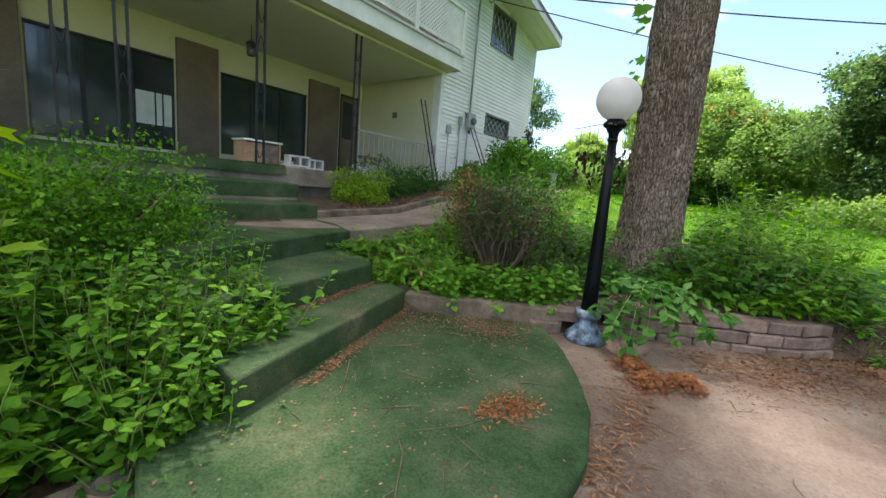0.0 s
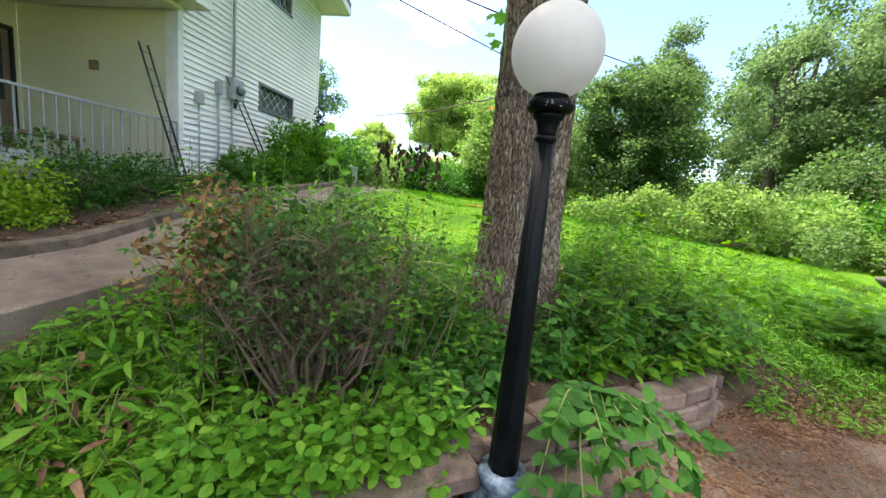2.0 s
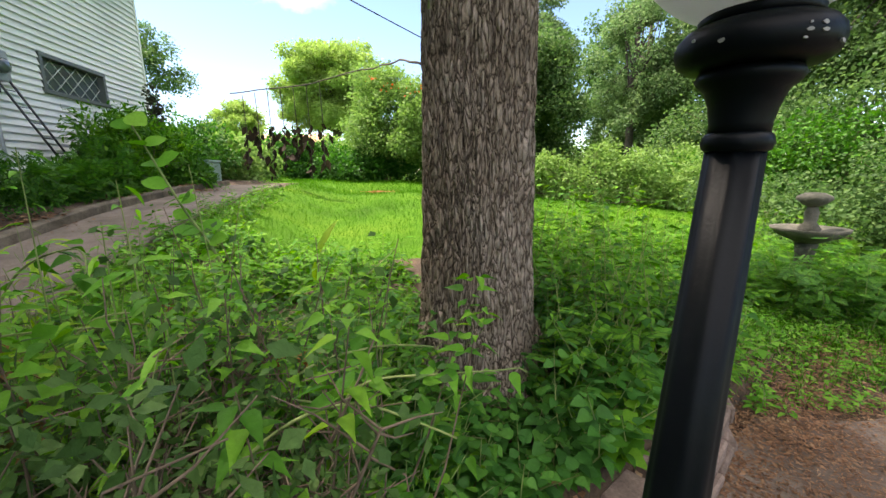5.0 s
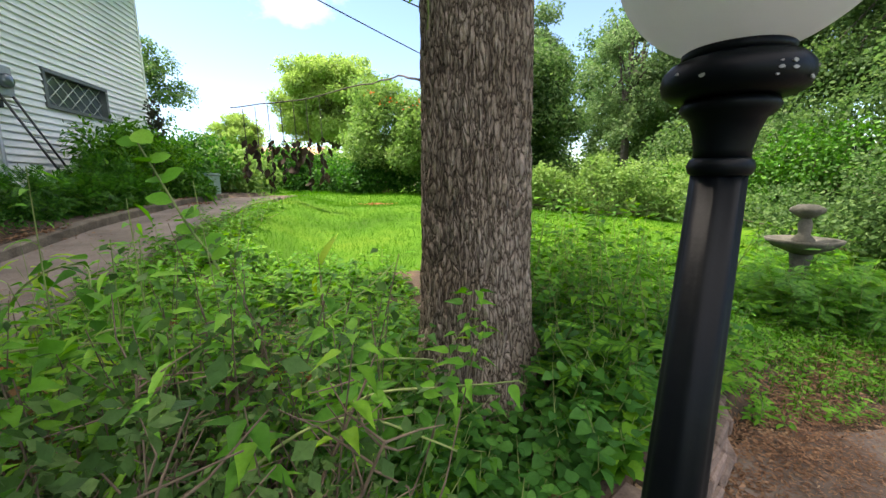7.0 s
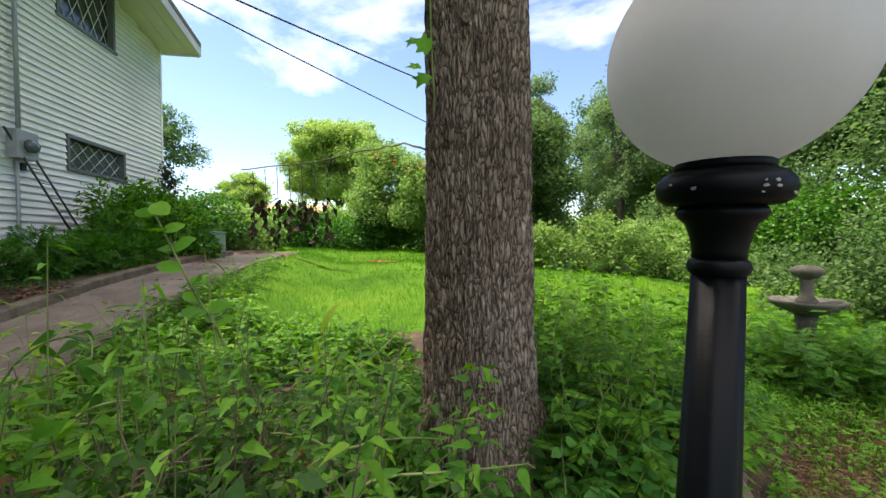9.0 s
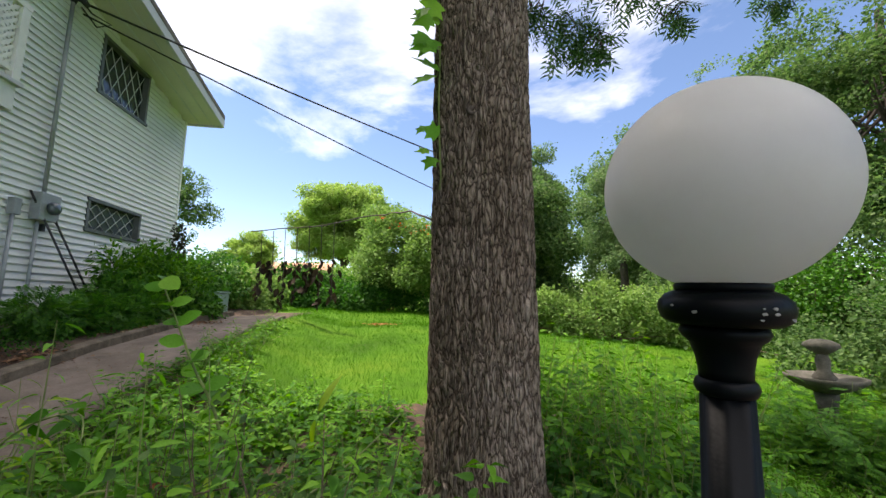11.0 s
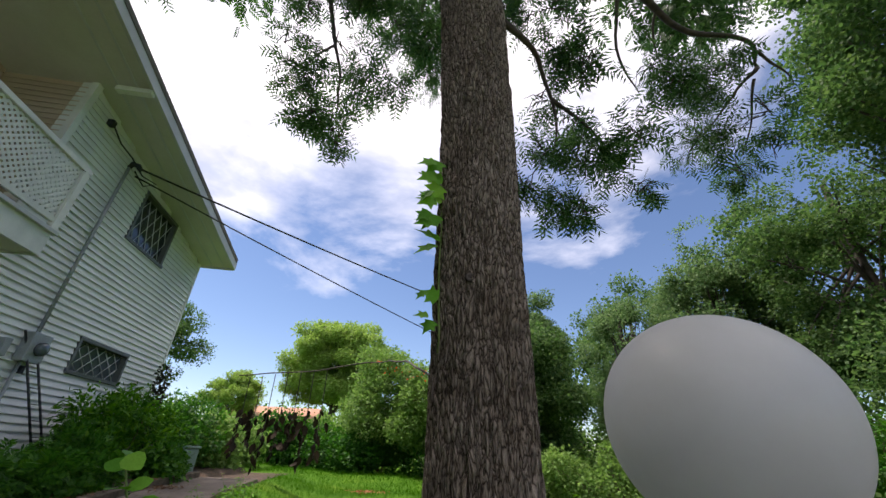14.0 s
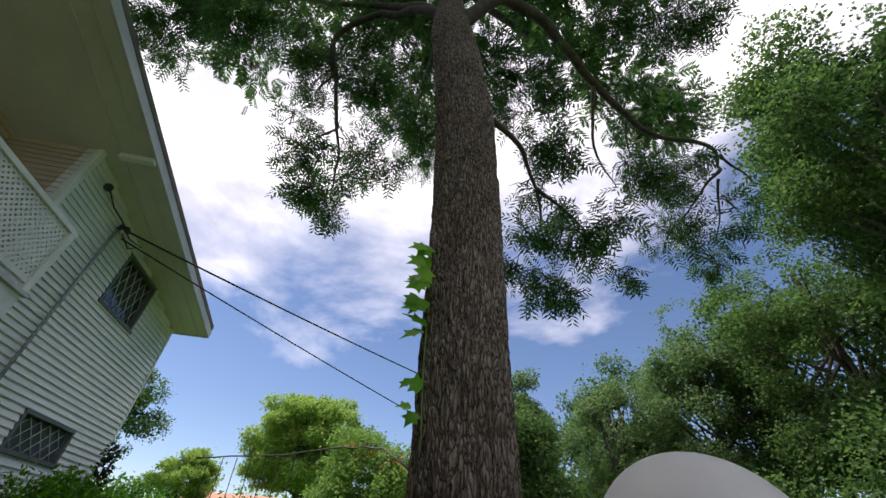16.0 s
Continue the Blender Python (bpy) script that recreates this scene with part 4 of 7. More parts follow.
fix = thing("wall_box", (-6.2, Y0, 2.98), "small electrical box on the yellow porch wall", "electrical box")
part("plate", box(-0.07, -0.05, -0.07, 0.07, -0.001, 0.07, 0.008), M_BROWN, fix)


def trellis(place, lean_to, wide, label):
    a, b = Vector(place), Vector(lean_to)
    t = thing("metal_trellis", a, label, "trellis", "leaning trellises")
    d = b - a
    n = Vector((0, 1, 0)) * wide / 2
    for s in (-1, 1):
        part("rail", tube([n * s, d + n * s], 0.015, 6), M_IRON, t)
    for k in range(9):
        u = 0.06 + k * 0.11
        part("rung", tube([d * u - n, d * u + n], 0.006, 5), M_IRON, t)


trellis((WX + 0.14, 6.95, 1.25), (WX + 0.06, 6.33, 3.13), 0.14, "narrow black metal trellis leaning on the porch corner")
trellis((WX + 0.5, 8.82, 1.45), (WX + 0.06, 8.1, 3.2), 0.19, "narrow black metal trellis leaning on the siding")

# meter, conduits and service drop on the siding
meter = thing("electric_meter", (WX + 0.032, 8.22, 2.9), "grey electric meter box on the white siding", "meter")
part("box", box(0, -0.16, -0.08, 0.13, 0.16, 0.3, 0.012), M_GREY, meter)
part("dial", lathe([(0.09, 0.13), (0.088, 0.19), (0.06, 0.215), (0.0, 0.22)], 20), M_PALEGLASS, meter).matrix_basis = Matrix.Translation((0, 0.02, 0.1)) @ pose(0, 0, 0, 0, 90, 0)
part("mast", tube([(0.05, -0.04, 0.3), (0.05, -0.04, 3.25)], 0.026, 8), M_GREY, meter)
part("weatherhead", tube([(0.05, -0.04, 3.25), (0.07, -0.03, 3.34), (0.15, 0.0, 3.33), (0.2, 0.02, 3.26)], [0.035, 0.05, 0.05, 0.04], 8), M_IRON, meter)
part("conduit", tube([(0.04, -0.06, -0.08), (0.04, -0.06, -1.7)], 0.022, 8), M_GREY, meter)
part("clip", box(0, 0.02, -0.22, 0.05, 0.07, -0.12, 0.006), M_IRON, meter)
cond = thing("conduit_pipe", (WX + 0.032, 7.8, 1.2), "grey conduit pipe with a small junction box on the siding", "pipe")
part("pipe", tube([(0.04, 0, 0), (0.04, 0, 1.65)], 0.022, 8), M_GREY, cond)
part("junction_box", box(0, -0.05, 1.62, 0.09, 0.05, 1.84, 0.01), M_GREY, cond)
jb = thing("junction_box", (WX + 0.032, 7.35, 2.55), "small grey utility box on the siding", "utility box")
part("box", box(0, -0.07, 0, 0.08, 0.07, 0.2, 0.01), M_GREY, jb)
part("pipe", tube([(0.035, 0, 0), (0.035, 0, -1.3)], 0.014, 6), M_GREY, jb)
bracket = thing("wire_bracket", (WX + 0.032, 7.45, 6.45), "dark insulator bracket high on the siding", "bracket")
part("knob", box(0, -0.05, -0.05, 0.09, 0.05, 0.06, 0.015), M_IRON, bracket)


def cable(points, r, label):
    c = tube(points, r, 5)
    o = part("overhead_cable", c, M_CABLE)
    return tagged(o, label, "cable", "overhead cables")


def hang(a, b, sag, n=24):
    a, b = Vector(a), Vector(b)
    return [a.lerp(b, i / n) - Vector((0, 0, sag * 4 * (i / n) * (1 - i / n))) for i in range(n + 1)]


HEAD = (WX + 0.2, 8.25, 6.2)
cable(hang(HEAD, (14.5, 26.9, 8.6), 0.35, 40), 0.02, "black service cable from the house to a far pole")
cable(hang((WX + 0.1, 8.35, 6.1), (14.5, 26.5, 4.9), 0.35, 40), 0.015, "thin black service cable from the house to a far pole")
cable([(WX + 0.1, 7.45, 6.45), (WX + 0.12, 7.75, 6.3), (WX + 0.2, 8.0, 6.22), (WX + 0.22, 8.35, 6.12), (WX + 0.26, 8.7, 6.2), (WX + 0.2, 8.5, 6.0), (WX + 0.18, 8.2, 6.1)], 0.012, "looped black wires at the weatherhead")

# ---------------------------------------------------------------- steps, path, kerb
def inset(outline, d):
    c = Vector((sum(p[0] for p in outline), sum(p[1] for p in outline))) / len(outline)
    return [tuple(Vector(p) + (c - Vector(p)).normalized() * d) for p in outline]


def step(name, outline, z0, z1, label, category="step", group="carpeted steps"):
    c = Vector((sum(p[0] for p in outline), sum(p[1] for p in outline))) / len(outline)
    t = thing(name, (c.x, c.y, z0), label, category, group)
    drop = min(0.18, (z1 - z0) * 0.8)
    under(part("concrete_body", prism(inset(outline, 0.02), z0, z1 - drop - 0.002), M_CONC), t)
    under(part("carpet", prism(outline, z1 - drop, z1, 0.022), M_CARPET, None, "worn green outdoor carpet"), t)
    return t


STEP_LABEL = "concrete garden step covered in worn green outdoor carpet"
step("landing_pad", [(-0.69, 1.98), (0.3, 2.66), (0.62, 2.3), (0.86, 1.95), (1.05, 1.6), (1.16, 1.2), (1.17, 0.85), (1.06, 0.5), (0.85, 0.2), (0.55, -0.02), (0.2, -0.12), (-0.1, -0.05), (-0.25, 0.3)], -0.05, 0.1, "rounded concrete landing covered in worn green outdoor carpet", "landing", "")
step("garden_step", [(-0.69, 1.97), (-1.25, 2.1), (-0.9, 0.35), (-0.1, 0.3)], -0.05, 0.28, STEP_LABEL)
step("garden_step", [(-1.05, 1.9), (-2.1, 2.3), (-1.75, 0.5), (-0.62, 0.3)], 0.0, 0.457, STEP_LABEL)
step("garden_step", [(-1.88, 2.28), (-3.0, 2.75), (-3.0, 0.2), (-1.25, 0.4)], 0.1, 0.632, "wide green-carpeted landing with a torn carpet edge")
step("garden_step", [(-2.72, 2.42), (-3.6, 2.6), (-3.6, -0.6), (-2.55, -0.6)], 0.3, 0.84, STEP_LABEL)
step("garden_step", [(-3.3, 2.5), (-4.42, 2.75), (-4.42, -0.8), (-3.2, -0.8)], 0.3, 1.06, STEP_LABEL)
tagged(part("carpet_scrap", prism([(-2.1, 1.7), (-2.0, 2.25), (-2.65, 2.35), (-2.8, 1.5), (-2.45, 1.3)], 0.634, 0.642), M_PATH), "torn patch where pale concrete shows", "carpet scrap")


def strip(name, xs, ys, zf, thick, mat):
    """A path strip between two edges that follows the ground."""
    bm = bmesh.new()
    rows = []
    for y in ys:
        a, b = xs(y)
        z = zf(y)
        rows.append([bm.verts.new(p) for p in ((a, y, z - thick), (a, y, z - 0.012), (a + 0.012, y, z), (b - 0.012, y, z), (b, y, z - 0.012), (b, y, z - thick))])
    for r, s in zip(rows, rows[1:]):
        for k in range(5):
            bm.faces.new((r[k], r[k + 1], s[k + 1], s[k]))
    bm.faces.new(rows[0])
    bm.faces.new(list(reversed(rows[-1])))
    bmesh.ops.recalc_face_normals(bm, faces=bm.faces)
    return part(name, bm, mat)


PY = list(np.linspace(2.3, 10.9, 40))
tagged(strip("path", lambda y: (-2.98, -1.9 - 0.05 * ease(4, 8, y)), PY, path_z, 0.3, M_PATH), "sloping pinkish concrete garden path along the house", "path", kind="structure")
tagged(strip("path_kerb", lambda y: (-3.12, -2.98), PY, lambda y: path_z(y) + 0.09, 0.3, M_KERB), "low concrete kerb between path and planting bed", "kerb", kind="structure")


tagged(part("garden_kerb", prism([(-0.72, 2.0), (-0.2, 2.36), (0.32, 2.68), (0.42, 2.8), (0.34, 2.92), (-0.3, 2.5), (-0.8, 2.14)], -0.05, 0.235, 0.018), M_KERB), "weathered concrete kerb holding the planting bed", "kerb", kind="structure")

blocks = thing("block_wall", (1.03, 3.2, 0), "low curved retaining wall of reddish concrete blocks", "retaining wall")


def wall_block(w, h, d):
    bm = bmesh.new()
    vs = [(-w / 2, 0, 0), (w / 2, 0, 0), (w / 2 * 0.8, d, 0), (-w / 2 * 0.8, d, 0)]
    lo = [bm.verts.new(v) for v in vs]
    hi = [bm.verts.new((x, y, h)) for x, y, _ in vs]
    bm.faces.new(list(reversed(lo)))
    bm.faces.new(hi)
    for k in range(4):
        bm.faces.new((lo[k], lo[(k + 1) % 4], hi[(k + 1) % 4], hi[k]))
    bmesh.ops.bevel(bm, geom=list(bm.edges), offset=0.012, segments=1, affect="EDGES")
    for v in bm.verts:
        v.co += Vector((noise.noise(v.co * 9), noise.noise(v.co * 9 + Vector((5, 0, 0))), 0)) * 0.008
    me = bpy.data.meshes.new("block")
    bm.to_mesh(me)
    bm.free()
    me.materials.append(M_BLOCK)
    return me


BLOCK = wall_block(0.285, 0.105, 0.2)
CURVE = [Vector(p) for p in ((0.72, 3.1), (0.98, 3.27), (1.25, 3.42), (1.5, 3.55), (1.75, 3.7), (1.98, 3.86), (2.18, 4.05), (2.32, 4.27), (2.38, 4.55))]
for row in range(3):
    s = 0.14 if row % 2 else 0.0
    seglen = [(q - p).length for p, q in zip(CURVE, CURVE[1:])]
    total = sum(seglen)
    while s < total - 0.05:
        u, k = s, 0
        while k < len(seglen) - 1 and u > seglen[k]:
            u -= seglen[k]
            k += 1
        p, q = CURVE[k], CURVE[k + 1]
        c = p.lerp(q, min(1, u / seglen[k]))
        d = (q - p).normalized()
        o = new("block", BLOCK)
        jit = random.uniform(-1, 1)
        back = 0.02 * row
        o.matrix_basis = pose(c.x - d.y * back, c.y + d.x * back, row * 0.107 - 0.02 + (0.004 if row == 2 else 0), 0, 0, math.degrees(math.atan2(d.y, d.x)) + 2.5 * jit)
        under(o, blocks)
        s += 0.292
for k, (x, y, zz, rz, tip) in enumerate(((0.42, 2.78, 0.13, 30, 8), (0.33, 2.66, 0.022, 55, 0), (0.5, 2.92, 0.2, 20, -6))):
    o = new("loose_block", BLOCK)
    o.matrix_basis = pose(x, y, zz, tip, 4 * k, rz)
    tagged(o, "reddish concrete block tumbled beside the lamp post", "block", "loose blocks")

# ---------------------------------------------------------------- lamp post
lamp = thing("lamp_post", (0, 0, 0), "black garden lamp post with a frosted white globe", "street lamp")
lamp.matrix_basis = pose(0.622, 2.83, 0.02, 2.2, 0, 0)  # it leans a little
part("base", lathe([(0.165, 0), (0.17, 0.02), (0.166, 0.04), (0.15, 0.055), (0.118, 0.085), (0.092, 0.125), (0.08, 0.165), (0.076, 0.21)], 40), M_BLUE, lamp, "worn blue-grey lamp base")
part("base_ring", lathe([(0.07, 0.2), (0.1, 0.21), (0.108, 0.235), (0.1, 0.26), (0.075, 0.272)], 32), M_BLUE, lamp, "worn blue-grey ring")
part("shaft", lathe([(0.066, 0.268), (0.06, 0.5), (0.048, 1.0), (0.034, 1.63)], 48, 0.07, 8), M_BLACK, lamp)
part("ring", lathe([(0.0333, 1.6270), (0.0380, 1.6300), (0.0408, 1.6390), (0.0380, 1.6480), (0.0333, 1.6520)], 32), M_BLACK, lamp)
part("neck", lathe([(0.0342, 1.6500), (0.0342, 1.6627), (0.0380, 1.6840), (0.0446, 1.7027), (0.0532, 1.7095), (0.0579, 1.7180), (0.0541, 1.7265), (0.0494, 1.7299)], 36), M_BLACK, lamp)
collar = part("collar", lathe([(0.0494, 1.7280), (0.0703, 1.7300), (0.0808, 1.7370), (0.0850, 1.7510), (0.0826, 1.7640), (0.0741, 1.7740), (0.0627, 1.7790), (0.0503, 1.7820)], 48), M_BLACK, lamp)
part("gallery", lathe([(0.0608, 1.7780), (0.0627, 1.7880), (0.0579, 1.7920)], 32), M_BLACK, lamp)
g = np.random.default_rng(5)
for k in range(22):
    a = g.uniform(0, 2 * math.pi)
    s = g.uniform(0.0012, 0.0048)
    bm = bmesh.new()
    n = 6
    vs = [bm.verts.new((0, s * g.uniform(0.6, 1.2) * math.cos(2 * math.pi * i / n), s * 0.7 * g.uniform(0.5, 1.2) * math.sin(2 * math.pi * i / n))) for i in range(n)]
    top = [bm.verts.new(v.co + Vector((0.0016, 0, 0))) for v in vs]
    bm.faces.new(top)
    for i in range(n):
        bm.faces.new((vs[i], vs[(i + 1) % n], top[(i + 1) % n], top[i]))
    zc = g.choice([1.742, 1.75, 1.757])
    o = part("paint_chip", bm, M_CHIP, collar)
    o.matrix_basis = pose(0.0838 * math.cos(a), 0.0838 * math.sin(a), zc, 0, 0, math.degrees(a))
GLOBE_R = 0.1585
globe_prof = [(0.056, 1.788)] + [(GLOBE_R * math.sin(a), 1.938 - GLOBE_R * math.cos(a)) for a in np.linspace(math.asin(0.37), math.pi - 0.01, 96)]
part("globe", lathe(globe_prof, 96), M_GLOBE, lamp, "frosted white globe shade")

# ---------------------------------------------------------------- big tree
TREE = (0.69, 4.44)
def trunk_mesh():
    """Trunk with flared foot, ridged bark and a slight lean."""
    prof = ((0.3, 0.44, 0.0, 0.0), (0.5, 0.385, 0, 0), (0.8, 0.335, 0, 0), (1.3, 0.31, 0, 0), (2.0, 0.3, 0, 0), (3.0, 0.292, -0.005, 0), (4.2, 0.285, -0.02, -0.08), (5.5, 0.285, -0.09, -0.24), (6.4, 0.275, -0.2, -0.3), (7.2, 0.26, -0.3, -0.32), (8.2, 0.2, -0.34, -0.26), (9.5, 0.17, -0.3, -0.1), (12.0, 0.11, -0.2, 0.2), (14.5, 0.05, -0.1, 0.4))
    zs = np.concatenate([np.arange(0.25, 7.6, 0.03), np.arange(7.6, 14.5, 0.12)])
    na = 230
    P = np.array(prof)
    r = np.interp(zs, P[:, 0], P[:, 1])
    cx = np.interp(zs, P[:, 0], P[:, 2]) + TREE[0]
    cy = np.interp(zs, P[:, 0], P[:, 3]) + TREE[1]
    verts = np.zeros((len(zs), na, 3))
    for i, zz in enumerate(zs):
        for k in range(na):
            a = 2 * math.pi * k / na
            ca, sa = math.cos(a), math.sin(a)
            if zz < 8.2:
                w = noise.noise(Vector((ca * 2.2, sa * 2.2, zz * 1.6)))
                n1 = noise.noise(Vector((ca * 11.5 + w * 0.9, sa * 11.5 + w * 0.9, zz * 4.6)))
                n2 = noise.noise(Vector((ca * 21, sa * 21, zz * 7.0 + w)))
                d = 0.012 - 0.026 * max(0.0, 1 - abs(n1) * 4.5) + 0.012 * n2
                flare = max(0.0, 0.8 - zz) * 0.18 * (0.4 + math.cos(a * 5 + 0.6)) if zz < 0.8 else 0
            else:
                d, flare = 0.0, 0
            q = r[i] + d - 0.008 + flare
            verts[i, k] = (cx[i] + q * ca, cy[i] + q * sa, zz)
    idx = np.arange(len(zs) * na).reshape(len(zs), na)
    nxt = np.roll(idx, -1, 1)
    quads = np.stack([idx[:-1], nxt[:-1], nxt[1:], idx[1:]], -1).reshape(-1, 4)
    return mesh_of("trunk", verts.reshape(-1, 3), quads, M_BARK, True)


tree = thing("pecan_tree", (TREE[0], TREE[1], 0.4), "tall pecan tree with furrowed grey-brown bark and feathery leaves", "tree")
under(new("trunk", trunk_mesh()), tree)
knot = part("knot", lathe([(0.03, 0.0), (0.026, 0.014), (0.012, 0.006), (0.0, 0.002)], 10), M_LIMB)
knot.matrix_basis = Matrix.Translation((0.56, 4.17, 2.81)) @ pose(0, 0, 0, 80, 0, 0)
under(knot, tree)

BOUGHS = []


def bough(radius, *points):
    BOUGHS.append((list(points), radius))


bough(0.11, (0.42, 4.15, 7.2), (0.65, 3.98, 7.6), (1.09, 3.87, 8.16), (1.73, 4.07, 8.41), (2.26, 4.36, 8.27), (2.88, 4.67, 8.08), (3.61, 4.95, 7.89), (4.14, 5.06, 7.66), (5.05, 4.97, 7.57), (5.30, 5.17, 7.27))
bough(0.028, (5.17, 5.05, 7.45), (5.72, 5.15, 7.36), (6.0, 5.28, 7.15))
bough(0.035, (5.30, 5.17, 7.27), (5.12, 5.40, 7.03), (4.61, 6.07, 6.34))
bough(0.025, (5.25, 5.25, 7.1), (5.4, 5.6, 6.7), (5.6, 6.1, 6.4))
bough(0.035, (2.88, 4.67, 8.08), (3.04, 5.24, 7.21), (3.52, 5.61, 6.81))
bough(0.022, (3.61, 4.95, 7.89), (3.75, 5.3, 7.4), (4.3, 5.6, 7.0))
bough(0.055, (0.7, 4.3, 6.1), (1.0, 4.56, 6.28), (1.36, 4.83, 6.32), (1.74, 5.12, 6.21), (1.98, 5.42, 5.8), (2.04, 5.76, 5.38))
bough(0.03, (1.9, 5.3, 5.95), (2.5, 5.5, 5.7), (3.0, 5.75, 5.45))
bough(0.07, (0.4, 4.12, 7.5), (0.03, 4.2, 7.88), (-0.63, 4.64, 8.56), (-1.32, 5.05, 8.53), (-1.3, 5.41, 8.1), (-1.09, 5.78, 7.44), (-1.01, 6.0, 7.01), (-0.96, 6.46, 6.45))
bough(0.025, (-1.29, 5.46, 8.03), (-1.51, 5.75, 7.73), (-1.37, 5.79, 7.5))
bough(0.022, (-1.05, 5.9, 7.2), (-1.4, 6.1, 7.0), (-1.6, 6.25, 6.8))
bough(0.08, (0.36, 4.14, 7.8), (-0.3, 4.4, 8.5), (-1.08, 4.77, 9.13), (-2.75, 5.22, 9.58), (-4.62, 5.9, 9.48))
bough(0.09, (0.4, 4.3, 9.6), (-1.6, 4.7, 11.2), (-3.4, 5.0, 11.4), (-5.0, 4.8, 11.2))
bough(0.08, (0.4, 4.3, 9.4), (0.2, 7.0, 11.0), (0.0, 9.0, 11.6))
bough(0.1, (0.4, 4.2, 8.6), (1.5, 3.4, 10.0), (2.4, 1.6, 10.8), (2.8, 0.0, 10.6))
bough(0.1, (0.4, 4.2, 8.9), (-0.8, 3.4, 10.4), (-2.0, 1.8, 11.2), (-2.6, 0.2, 11.0))
bough(0.09, (0.4, 4.3, 9.9), (2.6, 5.6, 12.0), (4.8, 6.2, 12.6), (6.6, 6.6, 12.2))
bough(0.08, (0.45, 4.45, 11.0), (0.6, 4.6, 13.0), (0.9, 4.0, 14.4))


def bent(points, n=6, wob=0.05, seed=0):
    """Points filled in along a curve with small bends."""
    out = []
    pts = [Vector(p) for p in points]
    for i in range(len(pts) - 1):
        p0, p1, p2, p3 = pts[max(i - 1, 0)], pts[i], pts[i + 1], pts[min(i + 2, len(pts) - 1)]
        for k in range(n):
            t = k / n
            q = 0.5 * ((2 * p1) + (p2 - p0) * t + (2 * p0 - 5 * p1 + 4 * p2 - p3) * t * t + (3 * p1 - p0 - 3 * p2 + p3) * t ** 3)
            q = q + Vector((noise.noise(q * 2 + Vector((seed, 0, 0))), noise.noise(q * 2 + Vector((0, seed, 9))), noise.noise(q * 2 + Vector((3, 0, seed))))) * wob
            out.append(q)
    out.append(pts[-1])
    out[0] = pts[0]
    return out


LIMB_PTS = []
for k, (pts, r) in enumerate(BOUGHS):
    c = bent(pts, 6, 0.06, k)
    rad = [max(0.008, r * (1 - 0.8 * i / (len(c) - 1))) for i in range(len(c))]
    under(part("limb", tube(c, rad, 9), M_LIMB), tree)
    LIMB_PTS.append((c, r))

# leaf clumps on the limbs: centre and radii
CLUMPS = []


def clumps(*ellipsoids):
    CLUMPS.extend(ellipsoids)


def near_clumps(*balls):
    CLUMPS.extend((x, y, z, r, r, 0.85 * r) for x, y, z, r in balls)


# hanging spray and upper mass on the house side
near_clumps((-1.57, 6.24, 6.84, 0.43), (-1.1, 6.82, 6.46, 0.4), (-1.27, 6.26, 6.2, 0.36), (-0.6, 6.3, 6.87, 0.42), (-0.13, 6.15, 6.76, 0.24), (-0.96, 5.7, 6.88, 0.42), (-1.84, 6.17, 7.5, 0.3), (-0.85, 6.65, 5.98, 0.2))
near_clumps((-3.37, 5.54, 9.02, 0.47), (-2.97, 5.69, 9.16, 0.44), (-1.97, 5.21, 8.56, 0.54), (-1.72, 5.92, 8.52, 0.47), (-1.04, 5.19, 9.05, 0.64), (-0.73, 5.57, 7.93, 0.44), (-0.23, 6.09, 8.19, 0.37), (-0.14, 5.16, 8.57, 0.54), (0.27, 5.93, 7.52, 0.25), (-2.8, 5.31, 9.69, 0.59), (-1.38, 5.35, 8.35, 0.39))
near_clumps((-4.7, 5.99, 9.39, 0.5), (-4.64, 6.59, 9.07, 0.3), (-4.91, 6.02, 8.85, 0.38), (-4.33, 5.74, 9.92, 0.52), (-5.47, 6.02, 9.65, 0.42))
# beside the trunk and along the long limb over the drive
near_clumps((1.04, 4.6, 7.87, 0.42), (1.64, 4.54, 7.96, 0.46), (1.81, 4.63, 6.87, 0.42), (1.51, 5.08, 7.26, 0.33), (2.1, 5.18, 6.81, 0.35), (2.29, 4.98, 6.4, 0.32), (1.99, 5.76, 6.53, 0.29), (1.15, 4.5, 8.4, 0.42), (2.06, 4.47, 7.31, 0.29))
near_clumps((1.87, 5.74, 5.43, 0.36), (2.31, 6.27, 5.11, 0.33), (2.29, 5.43, 5.17, 0.38), (3.01, 5.81, 5.43, 0.35), (3.33, 5.82, 5.15, 0.22), (2.85, 5.2, 5.39, 0.33), (2.29, 5.67, 5.96, 0.29), (1.71, 5.92, 5.04, 0.27), (2.46, 5.99, 4.77, 0.19))
near_clumps((3.14, 3.97, 9.17, 0.52), (4.0, 4.08, 9.27, 0.46), (4.14, 3.68, 8.76, 0.5), (3.83, 4.67, 8.51, 0.27), (3.7, 5.51, 7.33, 0.36), (3.87, 5.35, 6.89, 0.4), (4.79, 5.7, 7.27, 0.4), (4.5, 5.93, 6.32, 0.45), (5.02, 5.74, 6.41, 0.43), (5.7, 6.35, 6.3, 0.36), (5.3, 5.4, 6.53, 0.43), (4.82, 5.26, 7.36, 0.32), (6.02, 5.93, 6.55, 0.33))
near_clumps((0.6, 7.6, 9.9, 1.0), (-0.4, 6.8, 9.9, 0.8), (1.6, 6.2, 9.6, 0.7))
